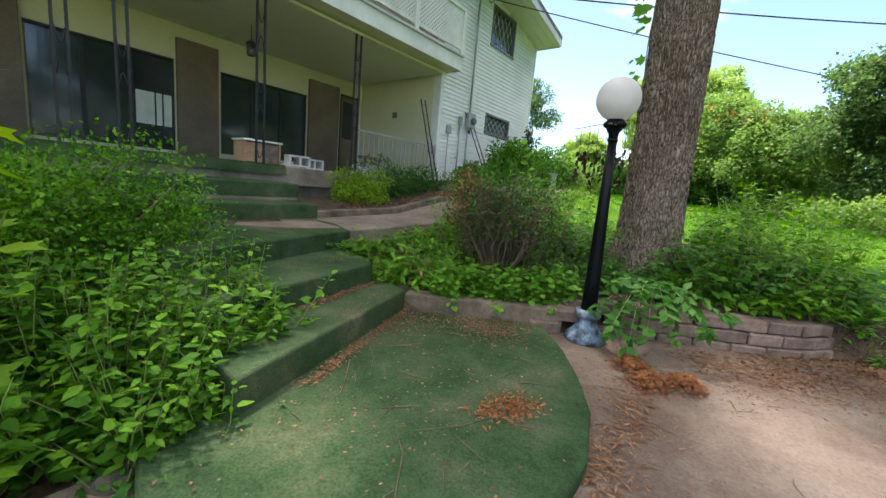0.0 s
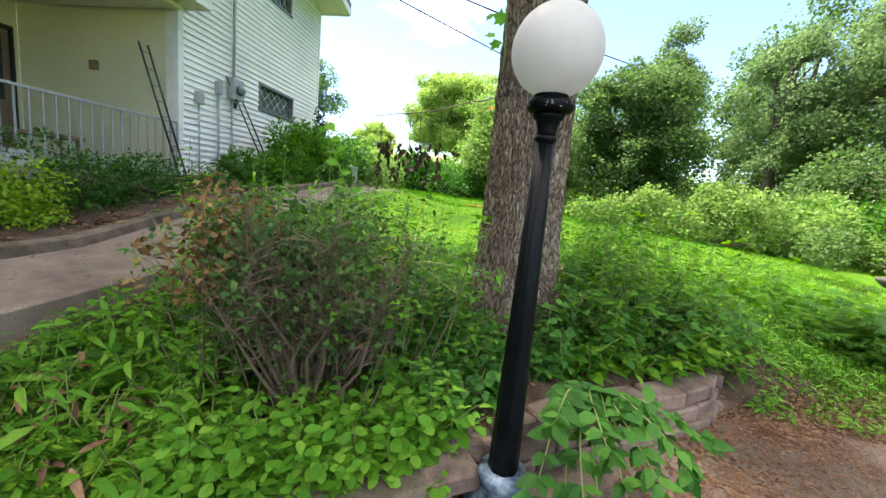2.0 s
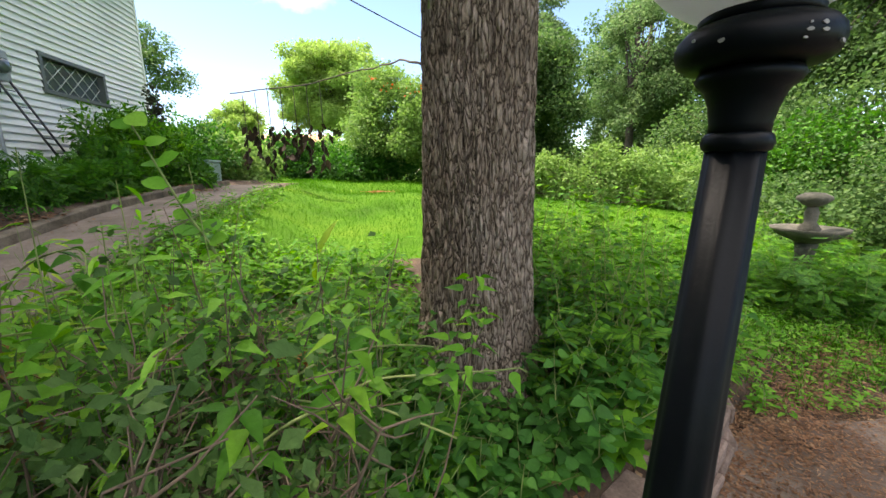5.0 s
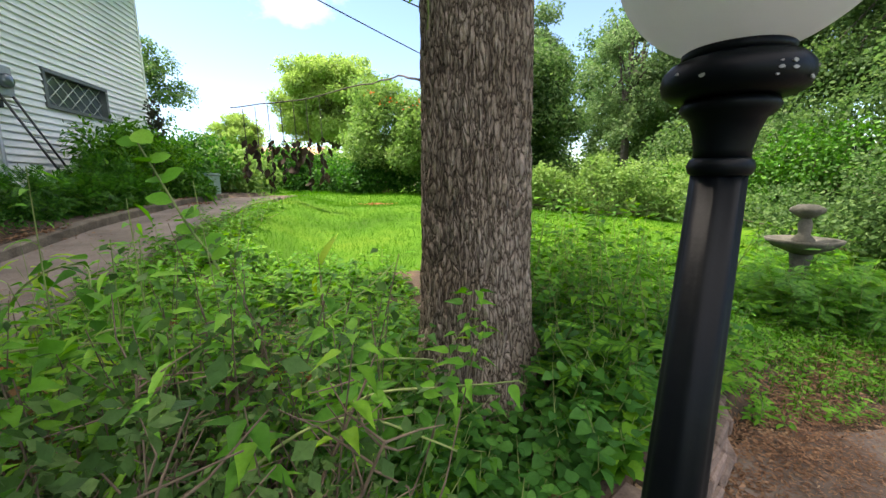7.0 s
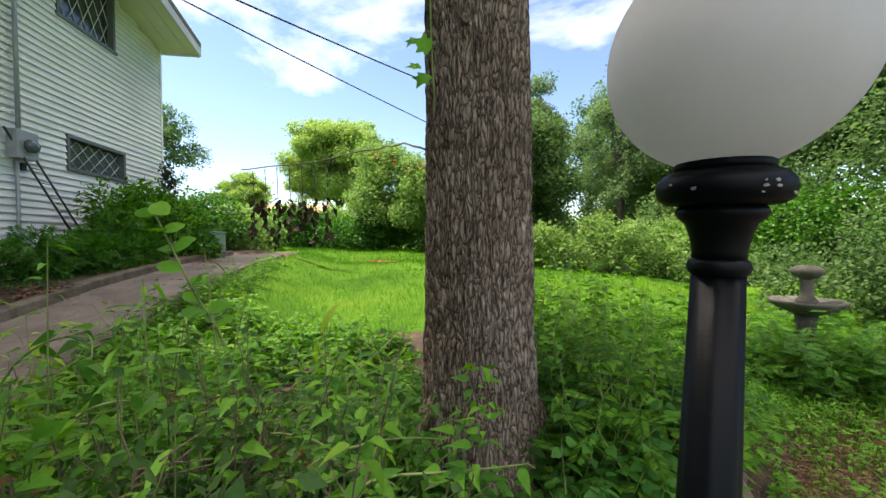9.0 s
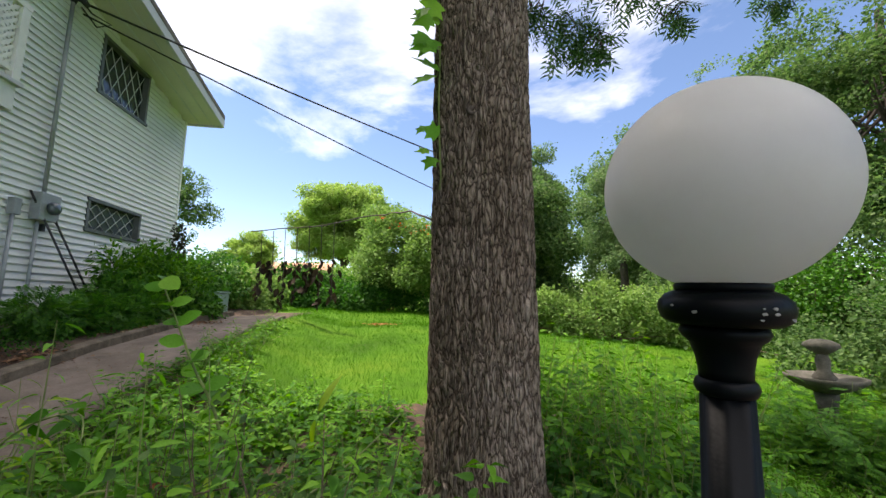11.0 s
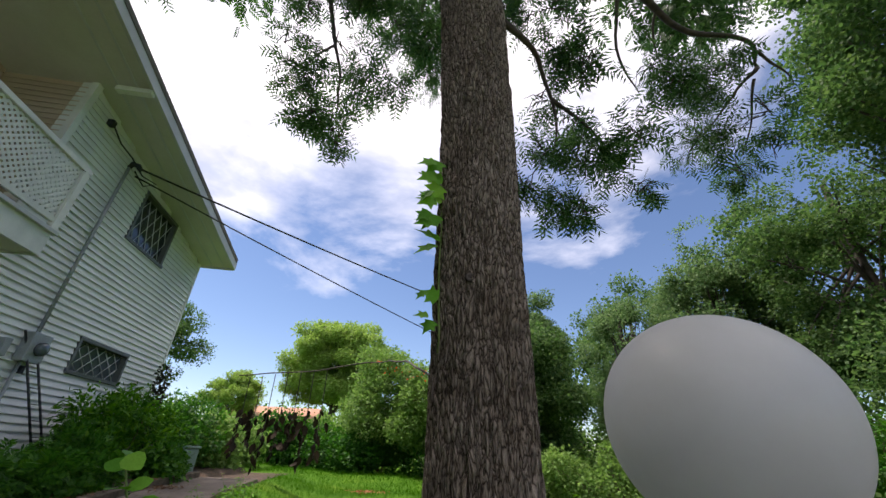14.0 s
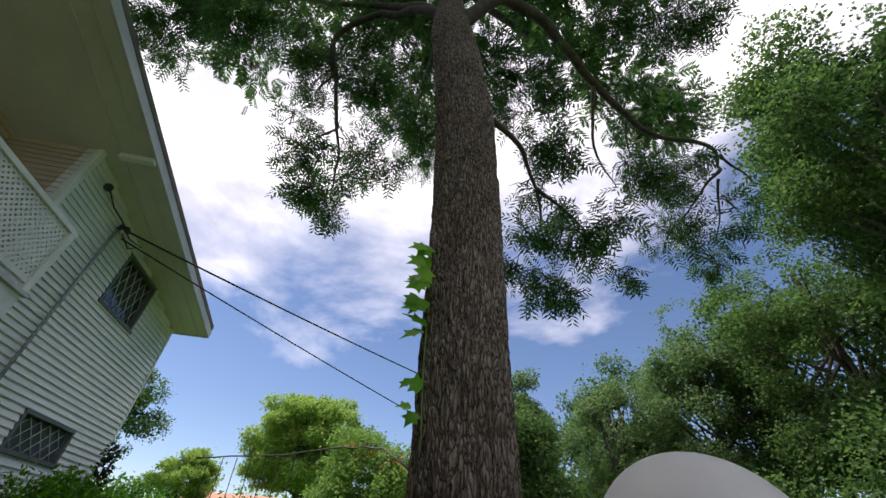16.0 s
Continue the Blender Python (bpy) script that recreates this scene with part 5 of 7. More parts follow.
clumps((5.6, 6.4, 11.9, 1.4, 1.2, 0.9), (7.0, 6.8, 12.2, 1.3, 1.2, 0.9), (3.6, 6.0, 11.6, 1.4, 1.2, 0.9), (6.2, 6.2, 10.9, 0.9, 0.8, 0.5))
# mostly unseen high crown, added up-sun to shade lamp, drive and landing
clumps((2.0, 3.4, 10.6, 1.4, 1.3, 0.8), (2.8, 1.6, 11.0, 1.6, 1.5, 0.8), (2.9, -0.4, 10.8, 1.6, 1.5, 0.8), (-1.2, 3.2, 10.9, 1.4, 1.3, 0.8), (-2.2, 1.4, 11.4, 1.6, 1.4, 0.8), (-2.8, -0.2, 11.2, 1.5, 1.4, 0.8), (0.4, 2.2, 12.0, 1.7, 1.6, 0.9))
clumps((-3.0, 5.6, 11.8, 1.6, 1.5, 0.9), (-4.8, 5.0, 11.4, 1.6, 1.5, 0.9), (-4.2, 6.8, 11.2, 1.5, 1.4, 0.8), (-1.6, 4.4, 12.0, 1.6, 1.5, 0.9), (-5.6, 3.4, 10.8, 1.5, 1.5, 0.8), (-3.0, 2.6, 11.0, 1.6, 1.5, 0.8), (-0.4, 6.4, 12.4, 1.6, 1.4, 0.9), (-0.8, 2.2, 12.6, 1.7, 1.6, 0.9), (1.8, 2.8, 12.2, 1.6, 1.5, 0.9))
clumps((0.9, 4.2, 14.4, 2.0, 2.0, 1.2), (-1.2, 5.4, 13.0, 1.7, 1.6, 1.0), (2.8, 4.6, 13.2, 1.7, 1.6, 1.0), (0.6, 7.4, 13.0, 1.7, 1.5, 1.0), (4.5, 3.2, 12.2, 1.6, 1.5, 0.9), (-3.4, 3.8, 12.0, 1.6, 1.5, 0.9), (5.0, 1.0, 11.4, 1.5, 1.4, 0.8))
# extra unseen clumps without limbs, blocking sun from the landing and weeds
clumps((-4.4, 1.6, 11.2, 1.6, 1.5, 0.8), (-4.9, 0.3, 11.4, 1.6, 1.5, 0.8), (-3.7, -0.8, 11.4, 1.6, 1.4, 0.8), (-5.6, 1.6, 10.9, 1.4, 1.4, 0.7))
near = [c for c in CLUMPS if c[2] < 10.2]
high = [c for c in CLUMPS if c[2] >= 10.2]
p, a, n = blob_leaves(near, 14500, 0.9, 0.1, 0.44, 2.4)
leaf_part("foliage", L_PECAN, p, a, n, RNG.uniform(0.13, 0.26, len(p)), G_PECAN, tree)
# leaf count set so the high crown keeps sun off the drive
p, a, n = blob_leaves(high, 19000, 0.7, 0.2, 0.5, 1.0)
leaf_part("foliage", L_FEATHER, p, a, n, RNG.uniform(0.25, 0.42, len(p)), G_PECAN, tree)
# twigs inside the clumps
tw = bmesh.new()
g = np.random.default_rng(8)
for c in near:
    for _ in range(7):
        d = unit(g.normal(size=3)) * np.array(c[3:6])
        p0 = Vector(c[:3]) + Vector(unit(g.normal(size=3)) * 0.1)
        p1 = Vector(np.array(c[:3]) + d * 0.9)
        tube([p0, p0.lerp(p1, 0.5) + Vector((0, 0, 0.08)), p1], [0.012, 0.008, 0.004], 4, tw, False)
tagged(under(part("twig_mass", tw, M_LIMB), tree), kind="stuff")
# big lobed leaves sprouting from the trunk
sprout = thing("trunk_sprout", (0.41, 4.35, 2.5), "bright lobed vine leaves sprouting from the tree trunk", "vine")
pl, al, nl, sl = [], [], [], []
for zz, n in ((3.66, 3), (3.5, 4), (3.3, 4), (3.12, 3), (2.62, 4)):
    for k in range(n):
        pl.append((0.4 - 0.03 * k, 4.28 - 0.03 * k, zz + 0.09 * math.sin(3.1 * zz + 2 * k)))
        al.append((-0.9 + 0.5 * math.sin(zz * 7 + k * 2.2), -0.15, (0.3, -0.7, -0.2, -1.1)[k] + 0.3 * math.sin(zz * 5)))
        nl.append((-0.15 + 0.5 * math.sin(zz * 9 + k * 1.7), -0.8, 0.45 + 0.4 * math.cos(zz * 4 + k)))
        sl.append((0.19 if zz > 3 else 0.12) * (1 - 0.12 * k))
leaf_part("leaves", L_LOBED, np.array(pl), np.array(al), np.array(nl), np.array(sl), G_BRIGHT, sprout)
vine_st = bmesh.new()
tube(bent([(0.41, 4.32, 2.4), (0.395, 4.32, 2.9), (0.4, 4.34, 3.3), (0.395, 4.35, 3.75)], 5, 0.02), 0.006, 5, vine_st)
under(part("stem", vine_st, M_STEM), sprout)


# ---------------------------------------------------------------- plants
def scatter(n, x0, x1, y0, y1, rng, ok=None):
    out = []
    while len(out) < n:
        x, y = rng.uniform(x0, x1), rng.uniform(y0, y1)
        if ok is None or ok(x, y):
            out.append((x, y))
    return out


def weed_patch(name, spots, height, per, template, size, material, label, category, seed, stem=M_STEM, lean=0.25, top_heavy=1.0, group=""):
    """Upright stems with leaves all the way up; one thing of many stems."""
    g = np.random.default_rng(seed)
    x0, y0 = spots[0]
    t = thing(name, (x0, y0, land(x0, y0)), label, category, group, kind="stuff" if len(spots) > 40 else "")
    st = bmesh.new()
    pos, ax, nr, sz = [], [], [], []
    for x, y in spots:
        h = height * g.uniform(0.55, 1.25)
        b = Vector((x, y, land(x, y) - 0.03))
        d = Vector((g.normal() * lean, g.normal() * lean, 1)).normalized()
        tip = b + d * h
        mid = b.lerp(tip, 0.5) + Vector((g.normal(), g.normal(), 0)) * 0.03
        tube([b, mid, tip], [0.0048, 0.0034, 0.0012], 4, st, False)
        for k in range(per):
            u = 0.12 + 0.88 * (k + g.random()) / per
            u = u ** (1 / top_heavy)
            p = b.lerp(mid, u * 2) if u < 0.5 else mid.lerp(tip, u * 2 - 1)
            an = k * 2.4 + g.normal() * 0.4
            out = np.array((math.cos(an), math.sin(an), g.uniform(-0.35, 0.45)))
            pos.append(np.array(p) + out * 0.02)
            ax.append(out)
            nr.append(np.array((0.35 * g.normal(), 0.35 * g.normal(), 1)))
            sz.append(size * g.uniform(0.55, 1.2) * (1.15 - 0.45 * u))
    tagged(under(part("stem_mass", st, stem), t), kind="stuff")
    leaf_part("leaves", template, np.array(pos), np.array(ax), np.array(nr), np.array(sz), material, t)
    return t


def shrub(name, blobs, count, template, size, material, label, category, seed, base=None, stems=10, stem_mat=M_TWIG, droop=0.1, shell=0.5, group=""):
    """Woody stems from one foot to a crown of leaf clumps."""
    b = np.array(blobs, float)
    c = b[:, :3].mean(0)
    bx, by = base or (c[0], c[1])
    foot = Vector((bx, by, land(bx, by)))
    t = thing(name, foot, label, category, group)
    g = np.random.default_rng(seed)
    st = bmesh.new()
    for k in range(stems):
        q = b[g.integers(len(b))]
        end = Vector(q[:3] + unit(g.normal(size=3)) * q[3:6] * 0.7)
        mid = foot.lerp(end, 0.5) + Vector((g.normal(), g.normal(), 0)) * 0.06
        r = 0.008 + 0.006 * max(b[:, 5])
        tube([foot + Vector((g.normal(), g.normal(), -1)) * 0.05, mid, end], [r * 1.4, r, r * 0.4], 5, st, False)
    under(part("stem_mass", st, stem_mat), t)
    p, a, n = blob_leaves(blobs, count, droop, shell)
    leaf_part("leaves", template, p, a, n, size * RNG.uniform(0.6, 1.25, len(p)), material, t)
    return t


def row_blobs(x0, y0, x1, y1, z_lo, z_hi, n, r, seed):
    g = np.random.default_rng(seed)
    out = []
    for k in range(n):
        u = (k + g.random() * 0.6) / n
        zz = g.uniform(z_lo, z_hi)
        s = r * g.uniform(0.55, 1.45)
        zz += 0.5 * r * g.normal()
        j = 0.35 if r < 0.5 else 0.9
        out.append((x0 + (x1 - x0) * u + g.normal() * r * j, y0 + (y1 - y0) * u + g.normal() * r * j, zz, s, s, s * g.uniform(0.6, 1.1)))
    return out


g = np.random.default_rng(21)
# hedge beside the steps
shrub("clipped_hedge", row_blobs(-1.75, -1.2, -1.85, 0.7, 0.7, 1.02, 22, 0.33, 1) + row_blobs(-1.25, -1.2, -1.5, 0.6, 0.55, 0.9, 18, 0.3, 2), 34000, L_SMALL, 0.034, G_WEED, "overgrown green hedge beside the carpeted steps", "hedge", 3, (-1.6, -0.2), 30, shell=0.6)
# leafy weeds at the foot of the steps
weed_patch("leafy_weeds", scatter(190, -1.05, -0.2, -0.5, 0.8, g, lambda x, y: x < -0.3 - 0.25 * abs(y - 0.1)), 0.6, 28, L_OVATE, 0.085, G_WEED, "tall soft weeds crowding the edge of the landing", "weeds", 4)
weed_patch("leafy_weeds", scatter(26, -0.6, 0.25, -1.0, -0.4, g), 0.62, 18, L_OVATE, 0.11, G_WEED, "tall soft weeds crowding the edge of the landing", "weeds", 5)
weed_patch("ivy_patch", scatter(120, -0.9, 0.3, -0.5, 0.7, g, lambda x, y: x < 0.16 - 0.3 * y), 0.12, 9, L_HEART, 0.05, G_IVY, "low dark ivy under the weeds", "ivy", 6)
# clipped bush gone half dead
DB = (-0.38, 3.0)
def half_dead_bush():
    t = thing("half_dead_bush", (*DB, land(*DB)), "half-dead clipped bush with bare twigs and a few green shoots", "bush")
    g = np.random.default_rng(31)
    st = bmesh.new()
    tips = []
    b = Vector((*DB, land(*DB)))
    for k in range(48):
        an = g.uniform(0, 2 * math.pi)
        rr = 0.55 * math.sqrt(g.random())
        end = b + Vector((math.cos(an) * rr, math.sin(an) * rr, g.uniform(0.62, 0.98)))
        st0 = b + Vector((math.cos(an), math.sin(an), 0)) * 0.06 - Vector((0, 0, 0.04))
        mid = st0.lerp(end, 0.5) + Vector((g.normal(), g.normal(), g.normal())) * 0.05
        tube([st0, mid, end], [0.013, 0.007, 0.0025], 6, st, False)
        for j in range(30):
            u = g.uniform(0.35, 1)
            p = mid.lerp(end, (u - 0.35) / 0.65)
            q = p + Vector(unit(g.normal(size=3)) * np.array((0.17, 0.17, 0.13))) + Vector((0, 0, 0.06))
            tube([p, p.lerp(q, 0.5) + Vector((g.normal(), g.normal(), 0)) * 0.015, q], [0.003, 0.002, 0.0012], 3, st, False)
            tips.append(q)
    tagged(under(part("twig_mass", st, M_TWIG), t), kind="stuff")
    P = np.array([tuple(q) for q in tips])
    k = g.random(len(P))
    sel = np.repeat(P[k < 0.7], 6, 0) + g.normal(size=(int((k < 0.7).sum()) * 6, 3)) * 0.03
    sel[:, 2] += 0.05
    leaf_part("leaves", L_SMALL, sel, g.normal(size=sel.shape), g.normal(size=sel.shape) + (0, 0, 1), g.uniform(0.02, 0.042, len(sel)), G_DULL, t, "dull dark little leaves")
    dead = P[(P[:, 0] < DB[0] - 0.26) & (P[:, 2] > 0.86) & (P[:, 1] < DB[1] + 0.25)]
    dead = np.repeat(dead, 9, 0) + g.normal(size=(len(dead) * 9, 3)) * 0.04
    leaf_part("dead_leaves", L_SMALL, dead, g.normal(size=dead.shape), g.normal(size=dead.shape) + (0, 0, 1), g.uniform(0.025, 0.055, len(dead)), G_BROWN, t, "brown dead leaves")


half_dead_bush()


def in_bed(x, y):
    return kerb_side(x, y) > 0.22 and x > -1.85 and math.hypot(x - TREE[0], y - TREE[1]) > 0.42 and math.hypot(x - 0.62, y - 2.82) > 0.16


# planting bed between kerb and path
weed_patch("kerb_weeds", scatter(110, -0.75, 0.55, 2.3, 3.15, g, lambda x, y: 0.16 < kerb_side(x, y) < 0.5 and in_bed(x, y + 0.12)), 0.27, 18, L_OVATE, 0.085, G_BRIGHT, "bright soft-leaved weeds spilling over the kerb", "weeds", 7, lean=0.45)
weed_patch("bed_weeds", scatter(250, -1.7, -0.2, 2.05, 3.9, g, lambda x, y: in_bed(x, y) and math.hypot(x - DB[0], y - DB[1]) > 0.3), 0.25, 12, L_FEATHER, 0.11, G_WEED, "fine feathery weeds filling the planting bed", "weeds", 8, lean=0.45)
weed_patch("bed_weeds", scatter(60, -1.8, -0.5, 2.1, 3.4, g, in_bed), 0.26, 12, L_HEART, 0.09, G_WEED, "broad-leaved weeds in the planting bed", "weeds", 80, lean=0.45)
weed_patch("vine_tangle", scatter(520, -1.85, 0.35, 3.3, 6.6, g, lambda x, y: in_bed(x, y) and y < 6.4 - 0.3 * x and x > -1.85 + 0.35 * ease(4.4, 3.4, y)), 0.34, 16, L_VINE, 0.105, G_WEED, "tangle of leafy vines and weeds over the planting bed", "vines", 9, lean=0.7)
weed_patch("vine_tangle", scatter(150, -1.3, 0.3, 3.35, 4.5, g, in_bed), 0.6, 17, L_VINE, 0.115, G_HEDGE, "tangle of leafy vines and weeds over the planting bed", "vines", 10, lean=0.75)
weed_patch("vine_tangle", scatter(60, -1.1, 0.2, 3.4, 4.1, g, in_bed), 0.66, 16, L_VINE, 0.1, G_WEED, "bright young vine shoots over the planting bed", "vines", 81, lean=0.6)
weed_patch("vine_tangle", scatter(150, -1.2, 0.3, 3.2, 4.6, g, in_bed), 0.52, 18, L_SLIM, 0.065, G_IVY, "small-leaved dark weeds among the vines", "vines", 89, lean=0.6)
weed_patch("path_edge_weeds", scatter(220, -1.9, -0.9, 4.2, 9.5, g, lambda x, y: x < -1.3 - 0.06 * (y - 4) or y < 6.5), 0.3, 12, L_SLIM, 0.085, G_WEED, "low weeds along the edge of the path", "weeds", 82, lean=0.5)
weed_patch("ivy_bank", scatter(260, -0.1, 1.1, 3.05, 4.2, g, in_bed), 0.24, 12, L_HEART, 0.085, G_IVY, "dark heart-leaved ivy round the foot of the tree", "ivy", 11, lean=0.6)
weed_patch("ivy_bank", scatter(320, 0.9, 2.45, 3.3, 5.3, g, in_bed), 0.46, 14, L_HEART, 0.09, G_IVY, "dark heart-leaved ivy mounding behind the block wall", "ivy", 12, lean=0.5)
weed_patch("tall_weeds", scatter(150, 1.15, 2.5, 4.1, 5.9, g, in_bed), 0.95, 24, L_VINE, 0.105, G_WEED, "tall leafy weeds behind the block wall", "weeds", 13)
def overhanging_branch():
    t = thing("overhanging_branch", (1.0, 3.2, 0.3), "leafy shrub branch hanging over the block wall beside the lamp", "branch")
    q = np.random.default_rng(14)
    P, A, N = [], [], []
    for k, (ex, ey, ez) in enumerate(((0.72, 2.62, 0.34), (0.9, 2.5, 0.3), (1.1, 2.62, 0.26), (1.28, 2.78, 0.24), (0.8, 2.78, 0.55), (1.45, 2.95, 0.3), (1.0, 2.7, 0.5), (0.85, 2.62, 0.2), (1.2, 2.7, 0.42), (1.0, 2.55, 0.16), (1.35, 2.85, 0.45), (1.55, 3.05, 0.42))):
        c = bent([(1.05 + 0.03 * k, 3.28, 0.28), (1.0 + 0.4 * (ex - 1.0), 3.05, 0.58), (ex, ey, ez)], 6, 0.02, k)
        under(part("stem", tube(c, [0.006 - 0.0003 * i for i in range(len(c))], 5), M_STEM), t)
        for i in range(3, len(c)):
            for sg in (-1, 1, -1, 1):
                P.append(tuple(c[i]))
                d = (c[i] - c[i - 1]).normalized()
                A.append((d.x * 0.6 - sg * d.y + q.normal() * 0.2, d.y * 0.6 + sg * d.x + q.normal() * 0.2, -0.35 + q.normal() * 0.2))
                N.append((q.normal() * 0.25, -0.35, 1))
    N = np.array(N) + q.normal(size=(len(N), 3)) * 0.35
    leaf_part("leaves", L_OVATE, np.array(P), np.array(A) + q.normal(size=N.shape) * 0.3, N, q.uniform(0.06, 0.11, len(P)), G_IVY, t)


overhanging_branch()
weed_patch("fern_sapling", scatter(9, 1.0, 1.6, 3.8, 4.5, g), 0.66, 10, L_FERN, 0.22, G_WEED, "young feathery sapling beside the tree trunk", "sapling", 15, lean=0.3)
weed_patch("thin_sapling", [(1.55, 5.0), (1.6, 5.1)], 1.15, 34, L_OVATE, 0.09, G_WEED, "thin upright sapling behind the ivy", "sapling", 83, lean=0.05)
def round_leaf_sapling():
    t = thing("round_leaf_sapling", (-0.55, 4.3, land(-0.55, 4.3)), "young sapling with large round pale-green leaves", "sapling")
    stem = bent([(-0.55, 4.3, land(-0.55, 4.3) - 0.02), (-0.6, 4.22, 1.15), (-0.72, 4.15, 1.5), (-0.84, 4.08, 1.86)], 5, 0.02)
    under(part("stem", tube(stem, [0.009 - 0.0004 * i for i in range(len(stem))], 6), M_STEM), t)
    P, A, N, S = [], [], [], []
    q = np.random.default_rng(3)
    for k in range(20):
        c = stem[min(len(stem) - 1, 4 + int(k * 0.62))]
        an = k * 2.4
        P.append((c.x, c.y, c.z)); A.append((math.cos(an), 0.6 * math.sin(an), 0.3 + 0.2 * q.normal())); N.append((0.2 * math.sin(an), -0.7, 0.7)); S.append(q.uniform(0.075, 0.115))
    leaf_part("leaves", L_ROUND, np.array(P), np.array(A), np.array(N), np.array(S), G_BRIGHT, t)


round_leaf_sapling()


def runner(points, leaves, size, seed, mat):
    """A trailing vine with leaves on short stalks."""
    c = bent(points, 8, 0.05, seed)
    t = thing("vine_runner", c[0], "long trailing vine stem with pointed leaves", "vine", "vine runners")
    under(part("stem", tube(c, [0.0055 - 0.003 * i / len(c) for i in range(len(c))], 5), M_STEM), t)
    q = np.random.default_rng(seed)
    idx = q.integers(2, len(c), leaves)
    P = np.array([tuple(c[i]) for i in idx]) + q.normal(size=(leaves, 3)) * 0.015
    leaf_part("leaves", L_VINE, P, q.normal(size=(leaves, 3)) * (1, 1, 0.4), q.normal(size=(leaves, 3)) * 0.35 + (0, -0.3, 1), size * q.uniform(0.7, 1.2, leaves), mat, t)


runner([(-0.75, 3.0, 0.7), (-0.6, 3.05, 1.02), (-0.35, 3.2, 1.05), (-0.1, 3.35, 0.98), (0.15, 3.45, 0.85)], 14, 0.09, 101, G_WEED)
runner([(-0.9, 3.3, 0.9), (-0.6, 3.35, 1.12), (-0.3, 3.5, 1.1), (0.0, 3.8, 1.18), (0.2, 3.95, 1.3)], 12, 0.09, 102, G_BRIGHT)
runner([(-0.5, 2.85, 0.75), (-0.35, 2.95, 0.98), (-0.1, 3.05, 0.92), (0.1, 3.1, 0.8)], 10, 0.075, 103, G_WEED)
runner([(-1.3, 3.5, 0.8), (-1.15, 3.4, 1.1), (-0.9, 3.35, 1.22), (-0.6, 3.4, 1.2)], 12, 0.09, 104, G_BRIGHT)
rr = np.random.default_rng(57)
for k in range(14):
    x, y, an = rr.uniform(-1.1, 0.1), rr.uniform(3.05, 3.9), rr.uniform(-0.9, 0.9) + (0 if k % 2 else math.pi)
    d = (math.cos(an), math.sin(an))
    runner([(x, y, 0.7), (x + 0.1 * d[0], y + 0.1 * d[1], rr.uniform(0.98, 1.08)), (x + 0.35 * d[0], y + 0.25 * d[1], rr.uniform(1.0, 1.14)), (x + 0.62 * d[0], y + 0.42 * d[1], rr.uniform(0.9, 1.06))], 11, 0.075, 200 + k, G_BRIGHT if k % 3 == 0 else G_WEED)
runner([(-1.5, 4.0, 0.9), (-1.25, 3.95, 1.25), (-1.0, 3.9, 1.35), (-0.9, 3.8, 1.28)], 10, 0.1, 105, G_WEED)
yl = thing("yellowing_weed", (-0.5, 4.0, land(-0.5, 4.0)), "weed with long yellow dying leaves", "weed")
P = np.array([(-0.52, 3.95, 0.98), (-0.5, 4.0, 1.0), (-0.45, 4.0, 0.97), (-0.55, 4.05, 0.95), (-0.2, 4.4, 1.2), (-0.22, 4.42, 1.15)])
leaf_part("leaves", L_LONG, P, np.array([(-0.9, -0.2, 0.2), (0.3, -0.5, -0.6), (0.9, 0.2, 0.1), (-0.4, 0.5, 0.4), (0.3, 0, 0.8), (-0.2, 0, -0.8)]), np.array([(0, -0.6, 0.8)] * 6), np.array([0.22, 0.2, 0.18, 0.18, 0.2, 0.15]), G_YELLOW, yl)
under(part("stem", tube([(-0.5, 4.0, land(-0.5, 4.0)), (-0.5, 4.0, 1.0)], 0.005, 5), M_STEM), yl)

weed_patch("tall_grass_weeds", scatter(90, -1.8, -0.7, 3.2, 5.2, g, lambda x, y: x < -0.5 - 0.15 * (y - 3)), 0.62, 7, L_LONG, 0.16, G_BRIGHT, "tall wispy weeds gone to seed beside the path", "weeds", 86, lean=0.3)
weed_patch("bed_weeds", scatter(160, -1.7, -0.8, 3.5, 5.4, g, in_bed), 0.42, 16, L_VINE, 0.1, G_BRIGHT, "leafy weeds beside the path", "weeds", 87, lean=0.4)
weed_patch("kerb_weeds", scatter(120, -0.55, 0.5, 2.2, 3.0, g, lambda x, y: 0.08 < kerb_side(x, y) < 0.3 and x < 0.42), 0.24, 16, L_ROUND, 0.075, G_BRIGHT, "bright soft-leaved weeds spilling over the kerb", "weeds", 88, lean=0.6)
# right-hand bank
weed_patch("bank_weeds", scatter(380, 2.5, 7.5, 4.6, 7.2, g, lambda x, y: y > 4.4 + 0.12 * (x - 2.5)), 0.2, 14, L_SLIM, 0.075, G_WEED, "low green weeds on the bank beside the drive", "weeds", 16, lean=0.5)
weed_patch("bank_fern", scatter(44, 3.6, 7.0, 5.4, 7.4, g), 0.55, 14, L_FEATHER, 0.2, G_WEED, "feathery green fronds beside the stone bird bath", "fern", 17, lean=0.4)
weed_patch("bank_weeds", scatter(420, 2.35, 6.5, 4.1, 5.6, g, lambda x, y: y > 4.05 + 0.1 * (x - 2.5) + 0.2 * noise.noise(Vector((x * 3, 0, 1)))), 0.17, 13, L_SLIM, 0.08, G_BRIGHT, "bright low weeds fringing the drive", "weeds", 84, lean=0.5)
